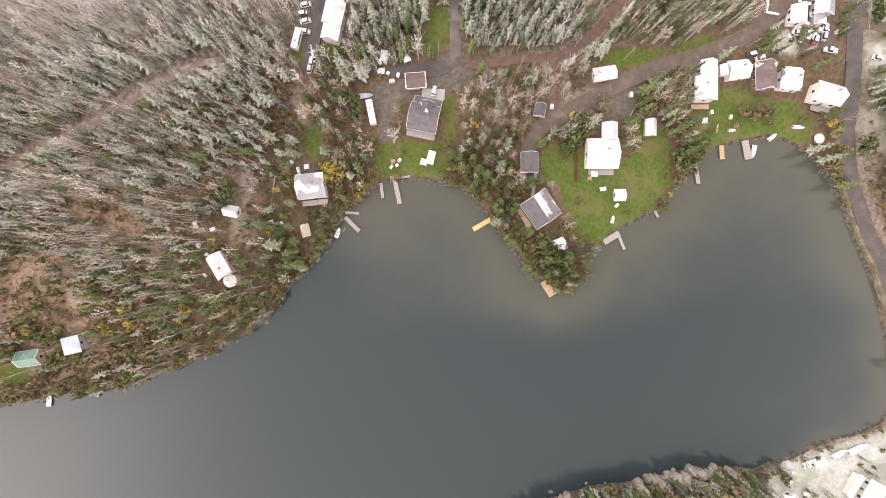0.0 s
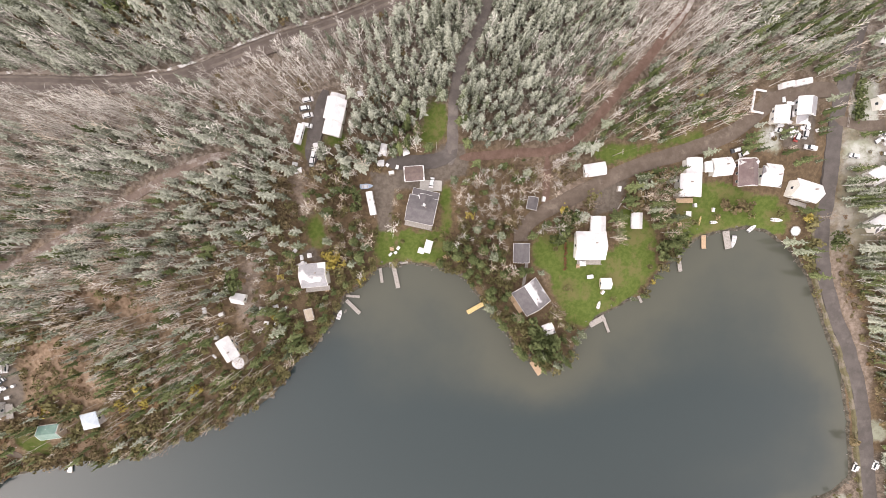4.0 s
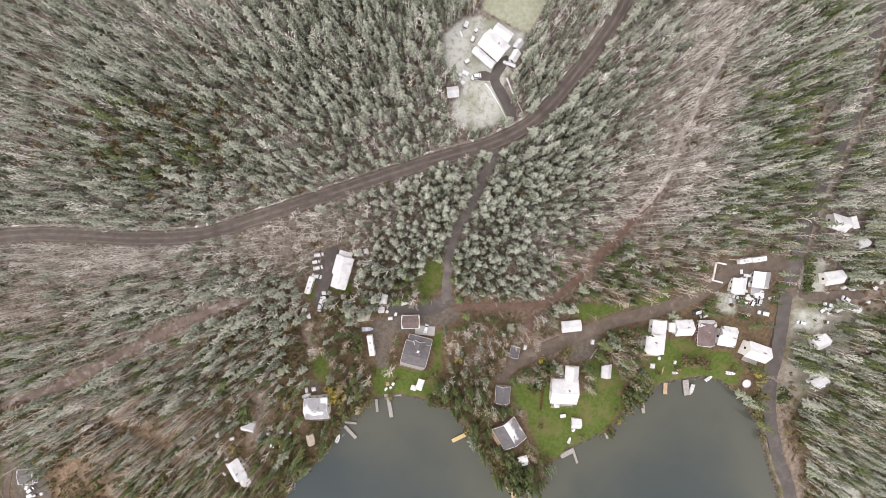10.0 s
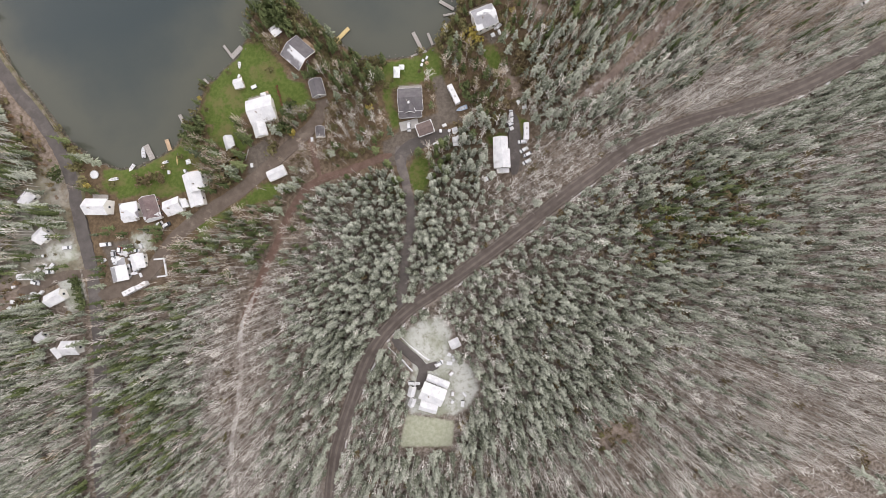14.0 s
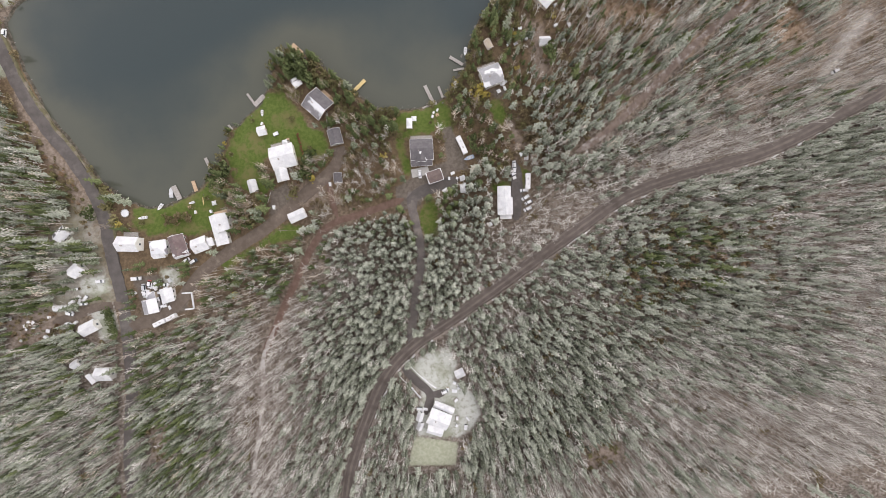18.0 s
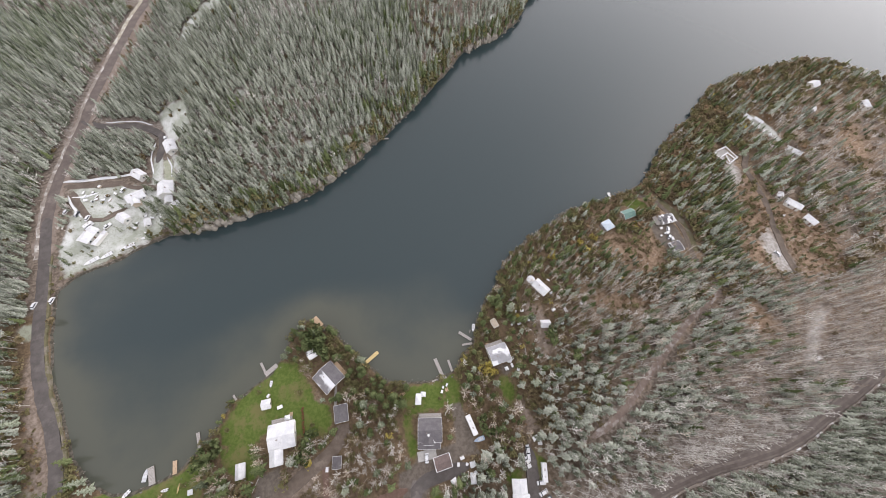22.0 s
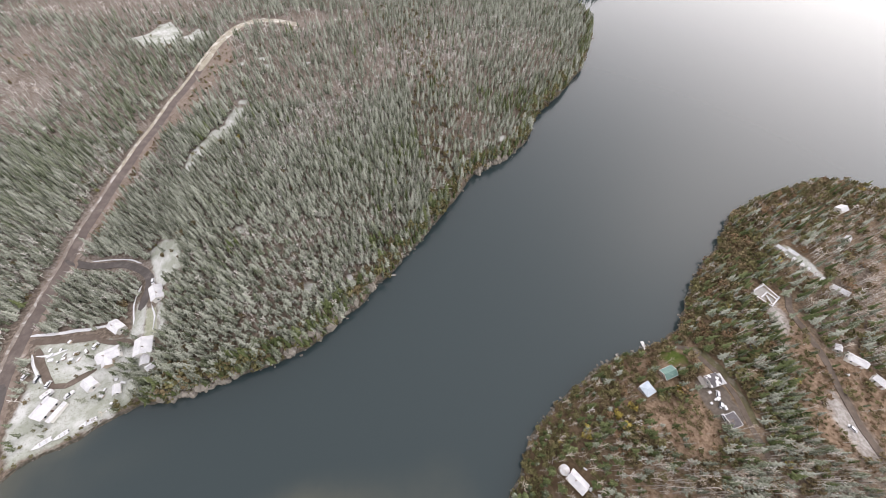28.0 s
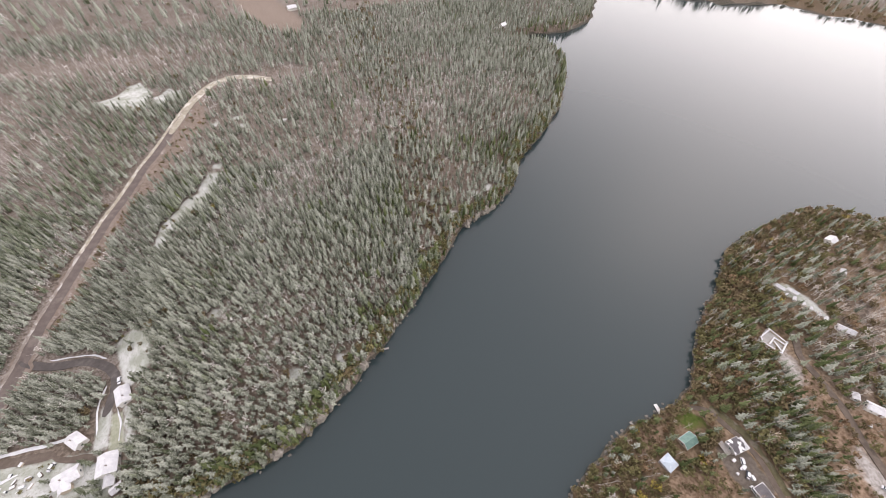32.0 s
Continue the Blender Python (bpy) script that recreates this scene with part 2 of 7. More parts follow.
M["shrub"] = foliage("olive_shrub", (0.142, 0.130, 0.058), (0.27, 0.24, 0.125), 0.3)
M["yellow"] = foliage("yellow_leaves", (0.36, 0.29, 0.07), (0.50, 0.43, 0.16), 0.4)
M["bark"] = foliage("pale_bark", (0.36, 0.338, 0.308), (0.60, 0.578, 0.54), 0.55)
M["rust"] = foliage("rust_brown_scrub", (0.20, 0.128, 0.075), (0.36, 0.262, 0.168), 0.35)
M["red_hedge"] = foliage("red_brown_hedge", (0.17, 0.075, 0.042), (0.26, 0.13, 0.08), 0.3)
M["scrub"] = foliage("brown_olive_scrub", (0.155, 0.120, 0.066), (0.29, 0.232, 0.14), 0.35)
FOLIAGE = ["fir_frost", "fir_half", "fir_green", "bare_frost", "bare_brown", "shrub", "yellow", "bark", "rust", "scrub"]

# the gravel road: two pairs of wheel tracks worn pale along it
gr, nt, bsdf, pos = tree_of("wet_gravel_road")
lane = math_of(nt, "ABSOLUTE", attr_of(nt, "across"), 0)
wave = math_of(nt, "ADD", math_of(nt, "MULTIPLY", lane, 9.0), math_of(nt, "MULTIPLY", noise_of(nt, pos, 0.08, 3), 2.0))
tracks = ramp_of(nt, math_of(nt, "SINE", wave, 0), 0.1, 0.9)
tracks = math_of(nt, "MULTIPLY", tracks, ramp_of(nt, noise_of(nt, pos, 0.2, 5), 0.3, 0.6))
base = mix_of(nt, ramp_of(nt, noise_of(nt, pos, 0.25, 5), 0.3, 0.7), (0.080, 0.063, 0.055), (0.116, 0.094, 0.083))
base = mix_of(nt, math_of(nt, "MULTIPLY", tracks, 0.5), base, (0.20, 0.168, 0.148))
nt.links.new(base, bsdf.inputs["Base Color"])
bsdf.inputs["Roughness"].default_value = 0.8
bump_of(nt, bsdf, noise_of(nt, pos, 6.0, 3), 0.4, 0.05)
M["gravel_road"] = gr


# ---- the plan: shores, roads, clearings ----
NORTH_SHORE = [
    (-1700, 60), (-600, 25), (-537.6, -48.5), (-485.6, -115.8), (-437.4, -156.5), (-405.4, -161.3), (-351.5, -154.7), (-316, -147.1), (-295, -136.6), (-269.3, -116.4),
    (-240.5, -100), (-215.6, -80.6), (-198.3, -62.1), (-178.8, -57.3), (-161.2, -55.3), (-144.2, -53.3), (-129.9, -50.2), (-116.6, -45.2), (-105, -40.3), (-94.4, -35.4),
    (-85.7, -30.5), (-76.7, -23.5), (-71.3, -16.5), (-63.8, -7.3), (-56, -1), (-51, 6), (-46, 13), (-43, 19), (-38, 25), (-32, 30), (-29, 33),
    (-23, 35), (-10, 35), (1, 34), (7, 32), (13, 27), (18, 21), (23, 15), (27, 8), (32, 2), (34, -4), (38, -7), (43, -8)]
EAST_SHORE = [
    (48, -14), (54, -12), (59, -6), (62.4, -0.2), (65.8, 5.9), (71, 11), (77, 14), (84, 18), (91, 22), (97, 30), (100, 35), (106, 39), (109, 44),
    (115, 48), (121, 50), (128, 51), (138, 53), (148, 50), (156, 45), (162.5, 39), (166, 34), (169.5, 26), (173.5, 15), (177.5, 6), (181.5, -4),
    (186.5, -14), (189.5, -35), (192.5, -51.4), (193, -64), (187.2, -70.7), (173.3, -76.5), (158.5, -80.3), (147.6, -86), (132.9, -89.9), (110.5, -90.8), (92, -92.7)]
SOUTH_SHORE = [
    (78.3, -95.6), (57.8, -99.4), (43.2, -103.3), (29.5, -111), (19.7, -118.7), (4.1, -128.3), (-6.6, -138.9), (-22.2, -152.2), (-50.2, -177), (-83, -210.1), (-102.1, -231.7),
    (-137.4, -244.8), (-166.8, -266.2), (-191.9, -304.2), (-234, -336.3), (-280.2, -380.1), (-316.5, -430.1), (-349.4, -487.7), (-357.3, -533.3), (-336.1, -561.6), (-312.4, -583.6),
    (-348.9, -595.1), (-411.8, -588.3), (-476.5, -623.4), (-544.3, -710.5), (-593.2, -816.9), (-675.1, -800.4), (-750.2, -669.8), (-803.8, -630.2), (-911.8, -596.5), (-931.3, -531.3),
    (-992.5, -472.3), (-1100, -310), (-1700, -250)]
LAKE = np.array(NORTH_SHORE + EAST_SHORE + SOUTH_SHORE, float)

MAIN_ROAD = [(-300.2, 77.9), (-236, 96), (-190, 106), (-162, 108), (-135, 108), (-108, 111), (-86, 119), (-68, 126), (-47, 135), (-22, 145), (3, 154), (20, 160), (35, 168), (47, 179), (58, 194), (70, 212), (78, 228), (100, 285), (130, 360)]
SIDE_ROAD = [(4, 79), (5, 88), (5, 98), (6, 111), (9, 122), (15, 133), (18, 143), (22, 152), (25, 159)]
LOCAL_ROAD = [(35, 48), (39, 54.5), (47, 60), (57, 65), (66, 70), (76, 75), (90, 80.5), (108, 86), (127, 94), (140, 105), (152, 111), (172, 112)]
LOCAL_LINK = [(45, 58), (46, 68), (46, 84)]
TRAIL = [(8, 82), (30, 84), (51, 86), (63, 95), (74, 108), (85, 121), (97, 136), (105, 147)]
TRAIL_FAR = [(94, 132), (105, 147), (108, 160), (115, 182), (123, 200), (130, 222), (140, 270)]
EAST_ROAD = [
    (203, 330), (198, 250), (194, 205), (188, 172), (179.5, 142), (174, 116), (171.5, 92), (171, 70), (170.5, 50), (173, 32), (179, 14), (186.5, -3),
    (194, -26), (199, -57), (203, -88.3), (206, -117.1), (205.5, -147.8), (199.8, -183.9), (191.5, -228.3), (181.5, -279.6), (164.5, -353.1), (142.5, -420.9), (124, -462), (106, -496), (87, -511), (66, -508), (42, -496)]
SHORE_TRACK = [(-186, -53), (-194.5, -48), (-197.5, -40), (-200, -31), (-200.5, -17), (-197, -3), (-193.8, 28.7)]
CAMP_ROAD = [(-287, -75), (-283, -66.5), (-274.5, -55), (-271.3, -37.4), (-268.6, -22), (-263.4, -6), (-259, 9), (-255.5, 22), (-252.5, 34)]
NORTH_DRIVE = [(32, 171.5), (26, 181), (20.8, 189.5), (23.3, 194.5), (26, 199.5)]
NORTH_DRIVE_B = [(20.8, 189.5), (16.5, 190.3), (12, 189.5)]
SOUTH_DRIVE = [(199.2, -199), (186, -192.5), (174, -189.5), (161.6, -188.2), (150, -182), (141, -172.5), (138.6, -164), (140.6, -154.4), (143, -149)]
SOUTH_DRIVE_B = [(201.2, -141.1), (180, -138.1), (162.7, -136.2)]
SOUTH_DRIVE_C = [(194.6, -135.3), (187.3, -120.9), (179, -108.3)]
SNOW_BANKS = [
    ([(202.1, -144.9), (183.7, -143.4), (164.4, -142.4), (154.7, -143.9)], 1.9), ([(193.8, -130.5), (187.1, -129.5), (178.3, -131.4)], 1.4), ([(196.7, -132.4), (192.1, -122.8), (185.6, -113.2)], 1.2),
    ([(182.1, -194.8), (161.1, -192.2), (150, -187)], 1.0), ([(135, -151), (131.2, -141), (130.4, -132.3)], 1.0), ([(145.5, -168), (147.6, -156), (144.8, -140)], 1.0),
    ([(27.5, 172.5), (22, 181), (17, 187)], 0.5), ([(35, 175.5), (29.6, 184), (26.5, 190)], 0.5)]
BARN_DRIVE = [(-48.5, 109), (-51.5, 98), (-54.2, 88), (-55.6, 78)]
EAST_LANE = [(171, 100), (186, 97), (200, 99), (212, 99)]

WEST_TRAIL = [(-199.6, 25.8), (-188.9, 30.7), (-167.1, 39.8), (-135.8, 58.6), (-105, 76), (-88, 82)]

GARDEN_LAWNS = [
    [(-17, 51), (-12, 50), (1, 49), (4, 38), (-3, 36), (-12, 36), (-20, 37), (-22, 41)],
    [(42, 49), (53, 50), (61, 42), (74, 40), (83, 48), (95, 41), (97, 34), (89, 23), (76, 15), (65.8, 6.9), (57, 9), (52, 20), (47, 33), (41, 35)],
    [(104, 62), (117, 63), (118, 73), (129, 71), (143, 65), (154, 62), (156, 59), (154, 50), (144, 49), (130, 51), (119, 50), (105, 44)],
    [(77, 58), (84, 63), (93, 53), (97, 43), (88, 44), (79, 50)],
    [(0, 70), (4, 70), (5, 50), (2, 49), (0, 50)],
    [(-28, 53), (-20, 51), (-20, 37), (-27, 35), (-29, 41)],
    [(-51.5, 40), (-57, 45), (-57.5, 56), (-52, 57), (-49.5, 47)],
    [(10, 168), (18, 169), (14, 180), (10, 176)]]
OTHER_LAWNS = [
    [(-4, 106), (2.5, 104), (2, 90), (-3, 86), (-9, 88), (-8, 98)],
    [(72, 79.5), (64, 84), (71, 88), (92, 88), (103, 92), (112, 96), (107, 90), (90, 85.5), (80, 81)],
    [(106, 93), (113, 95), (116, 89), (107, 86)],
    [(-40, 87), (-50, 87), (-48, 93), (-41, 91)],
    [(-62, 84), (-56, 80), (-55, 92), (-58, 95)],
    [(108, 62), (114, 72), (126, 72), (128, 68), (150, 66), (152, 58), (120, 55)],
    [(-177.1, -42.6), (-171.1, -52.4), (-186.7, -50.4), (-188.8, -40.6)]]
LAWNS = GARDEN_LAWNS + OTHER_LAWNS
SNOWY = [
    [(28, 171), (14, 166.5), (6, 167), (2, 176.5), (7, 185), (-3, 196), (-3, 208), (4, 214.5), (13, 217), (34, 209.5), (33, 203), (25, 188)],
    [(178, 96), (178, 112), (190, 106), (187, 97)],
    [(138, 88), (148, 85), (147, 95), (140, 96)],
    [(182, 97), (191, 99), (189, 117), (182, 116)],
    [(176.5, 82), (176, 90), (186, 91), (193, 86), (187, 80)],
    [(206, -11), (214, -16), (226, -14), (223, 0), (210, -1)],
    [(197, -45), (207, -46), (208, -37), (200, -36)]]
THIN_SNOW = [[(174, 96), (174, 44), (186, 40), (206, 56), (214, 92), (200, 96)]]
GRAVEL = [
    [(-260, -61), (-270, -65), (-269, -54), (-263, -44), (-256, -42), (-256, -52)],
    [(-250, -4), (-246, 8), (-245.5, 26), (-257, 26), (-259, 7), (-258.5, -7)],
    [(-254, 47), (-258, 52), (-238, 67), (-226.7, 79), (-223, 75), (-238, 59)]]
VILLAGE_SNOW = [
    [(195.4, -87.2), (193.9, -100.7), (190, -127.6), (196.5, -138.2), (167.6, -134.3), (145.4, -131.4), (131.4, -111.1), (131.6, -102.4), (136.7, -92.3), (148.5, -86.5), (173.3, -77.4), (189.1, -72.7)],
    [(131, -151), (125, -147), (121.5, -128), (126, -126), (129, -140)],
    [(146, -154), (139.5, -153), (136.5, -131), (145.4, -131)],
    [(147, -196), (137, -200), (118, -190), (116, -168), (126, -161), (133, -163), (136, -170), (141, -181)]]
OTHER_SNOW = [
    [(237, -506), (222, -514), (212, -518.7), (203, -541), (192, -546), (185.3, -533), (175.5, -519.3), (178, -500), (173, -485), (184, -487), (191.3, -475.2), (198, -490), (210, -487), (216, -500)],
    [(172, -508), (166, -512), (161, -528), (153, -519), (145, -523.7), (144, -510), (151, -507), (150.4, -497), (158, -500), (163.9, -486), (169, -496)],
    [(134, -262), (130, -276), (128, -286), (117, -296), (113, -305), (103, -312), (101, -326), (95, -338), (83, -332), (86, -318), (91, -310), (92, -300), (100, -291), (106, -289), (111, -277), (119, -272), (122, -259)],
    [(-306, -106), (-316, -103), (-323, -88), (-322, -73), (-318, -69), (-316, -78), (-312, -88), (-306, -97)]] + [[(x - w, y - 3), (x + w * 0.7, y - 4), (x + w, y + 2), (x - w * 0.4, y + 4)] for x, y, w in [
        (-140, -264, 4), (37, -140, 4), (-98, -241, 4), (80, -190, 4), (-126, -260, 4), (9, -142, 4), (97, -414, 4), (75, -420, 6), (70, -405, 4), (34, -406, 6), (89.5, -344, 5)]]
DEEP_SNOW = VILLAGE_SNOW + OTHER_SNOW
PALE_GRASS = [[(138.5, -149), (131.5, -148), (126.5, -128), (135.5, -127)], [(35, 210), (13, 220), (17.5, 232), (43, 224.5)]]
MARSH = [(105.8, -805.5), (42.3, -804.1), (-8.7, -664.3), (6.2, -625.3), (52.2, -668.4)]
HOUSE_YARDS = [
    [(-31, 76), (-20, 75), (-15, 82), (1, 84), (12, 83), (12, 75), (1, 72), (1, 69), (-20, 68), (-22, 50), (-27, 50), (-29, 64)],
    [(-54, 77), (-57, 78), (-57, 93), (-53, 108), (-46, 108), (-52, 89)],
    [(-52, 36), (-58.5, 37), (-61, 41), (-54, 42.5)]]
OTHER_YARDS = [
    [(0, 88), (10, 88), (12, 75), (1, 73), (-4, 82)],
    [(66, 57), (78, 60), (82, 74), (68, 70)],
    [(-183.1, -30.8), (-197.9, -24.9), (-197.2, -5.1), (-185.4, -3.1), (-179.3, -17)],
    [(150, 88), (163, 86), (163, 108), (138, 112), (136, 104), (150, 100)]]
YARDS = HOUSE_YARDS + OTHER_YARDS
BARE_EARTH = [
    [(-151.5, -25.7), (-179.2, -22.9), (-177.6, -1.2), (-165.8, 8.8), (-147.6, 1.1), (-141.3, -16.7)],
    [(-122.7, 7.6), (-131.1, 15.4), (-147.7, 17), (-151.9, 24.9), (-131.1, 25.4), (-118.6, 15.7)],
    [(-276.7, -50.3), (-257.1, -52.3), (-240.1, -20.9), (-226.9, 8.8), (-239.1, 28.8), (-255.3, 3.9), (-265.6, -20.8)],
    [(-271.5, -22.8), (-291.2, -18.8), (-299.8, 9.1), (-285.8, 35), (-256.9, 28.8), (-264.1, 0.9)],
    [(-75.3, -0.1), (-80, 14), (-78, 38), (-84, 40), (-88, 12)],
    [(165, 168), (176, 168), (177, 187), (167, 188)],
    [(197, -195), (183.5, -270), (168, -345), (148, -416), (128, -460), (110, -470), (106, -418), (117, -389), (133, -358), (152, -333), (166, -277), (180, -215)]]
CLEARINGS = [
    [(-374.5, -77.5), (-390.1, -77.5), (-378.7, -42), (-360.5, -30.3), (-358.7, -56.1)],
    [(350, -480), (312, -492), (264, -500), (300, -484), (340, -470)],
    [(-138, -42), (-152, -49), (-172, -56), (-168, -48), (-150, -40)],
    [(-204, 34), (-217, 36), (-215, 56), (-203, 55)],
    [(-62, 56), (-57, 57), (-58, 75), (-63, 72)],
    [(50, 60), (62, 60), (62, 72), (50, 74)],
    [(46, 44), (50, 44), (50, 30), (47, 30)],
    [(-52, 236), (-71, 238), (-72, 248), (-52, 251)],
    [(174, 62), (182, 60), (184, 30), (193.7, 5.9), (200.1, -21.2), (195.9, -27.3), (189, -2.4), (180, 18), (174, 40)],
    [(205, 92), (235, 92), (236, 108), (206, 106)]]
BROWN = BARE_EARTH + CLEARINGS


def seg_dist(x, y, pts, closed=False):
    """Distance from many places to a line of points."""
    p = np.array(pts, float)
    a, b = (p, np.roll(p, -1, 0)) if closed else (p[:-1], p[1:])
    best = np.full(x.shape, 1e9)
    for (ax, ay), (bx, by) in zip(a, b):
        dx, dy = bx - ax, by - ay
        s = np.clip(((x - ax) * dx + (y - ay) * dy) / max(dx * dx + dy * dy, 1e-9), 0, 1)
        best = np.minimum(best, np.hypot(x - ax - s * dx, y - ay - s * dy))
    return best


def inside(x, y, pts):
    p = np.array(pts, float)
    q = np.roll(p, -1, 0)
    odd = np.zeros(x.shape, bool)
    for (ax, ay), (bx, by) in zip(p, q):
        if ay != by:
            odd ^= ((ay > y) != (by > y)) & (x < (bx - ax) * (y - ay) / (by - ay) + ax)
    return odd


def signed(x, y, pts):
    """Distance to the rim of a patch, positive within it."""
    d = seg_dist(x, y, pts, True)
    return np.where(inside(x, y, pts), d, -d)


def signed_any(x, y, patches):
    best = np.full(x.shape, -1e3)
    for pts in patches:
        c, r = np.mean(pts, 0), 60 + np.ptp(np.array(pts), 0).max()
        near = (abs(x - c[0]) < r) & (abs(y - c[1]) < r)
        best[near] = np.maximum(best[near], signed(x[near], y[near], pts))
    return best


def step(lo, hi, v):
    t = np.clip((v - lo) / (hi - lo), 0, 1)
    return t * t * (3 - 2 * t)


LATTICE = np.random.RandomState(5).rand(256, 256)


def field(x, y, size):
    """Smooth random values of 0 to 1 with features of about that size."""
    u, v = np.asarray(x) / size + 1000, np.asarray(y) / size + 1000
    i, j = np.floor(u).astype(int), np.floor(v).astype(int)
    a, b = u - i, v - j
    a, b = a * a * (3 - 2 * a), b * b * (3 - 2 * b)
    at = lambda m, n: LATTICE[m % 256, n % 256]
    return (at(i, j) * (1 - a) + at(i + 1, j) * a) * (1 - b) + (at(i, j + 1) * (1 - a) + at(i + 1, j + 1) * a) * b


def shore_d(x, y):
    """Distance from the water's edge, positive on land, with small coves."""
    return -signed(x, y, LAKE) + (field(x, y, 7) - 0.5) * 2.4 + (field(x, y, 2.7) - 0.5) * 1.0


def height(x, y, d=None):
    """The land's height over the lake."""
    x, y = np.asarray(x, float), np.asarray(y, float)
    d = shore_d(x, y) if d is None else d
    south = step(15, -15, y + 50 - 0.62 * np.minimum(x - 40, 0))
    hill = south * step(150, 110, x + 0 * y)
    west = step(-40, -80, x) * (1 - south)
    land = np.clip(d, 0, None)
    z = 0.35 + 0.9 * (1 - np.exp(-land / 2.5)) + 0.03 * np.minimum(land, 160) * (1 - hill)
    z = z + hill * (7.0 * step(0, 5, land) + 14 * step(5, 120, land))
    z = z + west * 4.0 * step(0, 45, land) + south * (1 - hill) * 0.02 * land
    z = z + (field(x, y, 38) - 0.5) * 3.0 * step(15, 60, land) + (field(x, y, 11) - 0.5) * 0.8 * step(4, 20, land)
    z = z + 40 * step(-700, -1500, y + 0 * x) * step(10, 200, land)
    return np.where(d > 0, z, np.maximum(0.35 + 0.45 * d, -5.0))


def ground_z(x, y):
    return float(height(np.array([x]), np.array([y]))[0])


def axis(core_lo, core_hi, fine, lo, hi):
    """Grid lines: even in the core, wider and wider outside it."""
    lines = list(np.arange(core_lo, core_hi + 0.01, fine))
    s, v = fine, core_hi
    while v < hi:
        s *= 1.12
        v += s
        lines.append(v)
    s, v = fine, core_lo
    while v > lo:
        s *= 1.12
        v -= s
        lines.insert(0, v)
    return np.array(lines)


def sheet(name, xs, ys, zfun, keep=None):
    gx, gy = np.meshgrid(xs, ys)
    n, m = len(xs), len(ys)
    d = shore_d(gx.ravel(), gy.ravel())
    co = np.stack([gx.ravel(), gy.ravel(), zfun(gx.ravel(), gy.ravel(), d)], 1)
    k = np.arange((m - 1) * (n - 1))
    k = k // (n - 1) * n + k % (n - 1)
    quads = np.stack([k, k + 1, k + 1 + n, k + n], 1)
    if keep is not None:
        quads = quads[keep(d)[quads].any(1)]
    me = bpy.data.meshes.new(name)
    me.vertices.add(len(co))
    me.vertices.foreach_set("co", co.ravel())
    me.loops.add(quads.size)
    me.loops.foreach_set("vertex_index", quads.ravel().astype(np.int32))
    me.polygons.add(len(quads))
    me.polygons.foreach_set("loop_start", np.arange(0, quads.size, 4, dtype=np.int32))
    me.polygons.foreach_set("use_smooth", np.ones(len(quads), bool))
    me.update(calc_edges=True)
    return new(name, me), co, d


def put_attr(ob, name, values):
    a = ob.data.attributes.new(name, "FLOAT", "POINT")
    a.data.foreach_set("value", np.ascontiguousarray(values, np.float32))


def south_side(x, y):
    return y + 50 - 0.62 * np.minimum(x - 40, 0) < 0


ground, gco, gd = sheet("ground", axis(-330, 260, 2.5, -1900, 1500), axis(-570, 270, 2.5, -2000, 1200), lambda x, y, d: height(x, y, d))
put_attr(ground, "shore", gd)
put_attr(ground, "lakeside", 1 - 0.85 * south_side(gco[:, 0], gco[:, 1]))
put_attr(ground, "rime", 1 - 0.85 * step(-90, -130, gco[:, 0]) * step(95, 45, gco[:, 1]) * step(-170, -150, gco[:, 1] - 0.35 * gco[:, 0] - 60))
for key, patches in (("lawn", LAWNS), ("snowy", SNOWY), ("thin", THIN_SNOW), ("pale", PALE_GRASS), ("deep", DEEP_SNOW), ("gravel", GRAVEL), ("yard", YARDS), ("brown", BROWN + [MARSH])):
    put_attr(ground, key, np.clip(signed_any(gco[:, 0], gco[:, 1], patches), -50, 50))
tagged(ground, "leaf-littered forest floor with lawns and thin snow", "ground", kind="structure")

gm, nt, bsdf, pos = tree_of("ground")
n1, n2, n3 = noise_of(nt, pos, 0.06, 5), noise_of(nt, pos, 0.6, 5), noise_of(nt, pos, 4.0, 3)
wob = math_of(nt, "MULTIPLY", math_of(nt, "SUBTRACT", noise_of(nt, pos, 0.25, 5, 0.7), 0.5), 9.0)
litter = mix_of(nt, ramp_of(nt, n2, 0.35, 0.65), (0.105, 0.083, 0.066), (0.235, 0.195, 0.165))
litter = mix_of(nt, math_of(nt, "MULTIPLY", ramp_of(nt, attr_of(nt, "shore"), 95, 40), attr_of(nt, "lakeside")), litter, mix_of(nt, ramp_of(nt, n2, 0.35, 0.65), (0.096, 0.066, 0.040), (0.165, 0.118, 0.073)))
litter = mix_of(nt, math_of(nt, "MULTIPLY", ramp_of(nt, n3, 0.4, 0.75), 0.6), litter, (0.07, 0.055, 0.042))
rusty = math_of(nt, "MULTIPLY", math_of(nt, "SUBTRACT", 1.0, attr_of(nt, "rime")), ramp_of(nt, noise_of(nt, pos, 0.09, 5, 0.7), 0.40, 0.60))
litter = mix_of(nt, math_of(nt, "MULTIPLY", rusty, 0.7), litter, mix_of(nt, ramp_of(nt, n2, 0.35, 0.65), (0.185, 0.125, 0.080), (0.345, 0.258, 0.188)))
frosty = math_of(nt, "MULTIPLY", ramp_of(nt, attr_of(nt, "shore"), 48, 115), ramp_of(nt, math_of(nt, "ADD", math_of(nt, "MULTIPLY", n1, 0.5), math_of(nt, "MULTIPLY", n2, 0.5)), 0.42, 0.62))
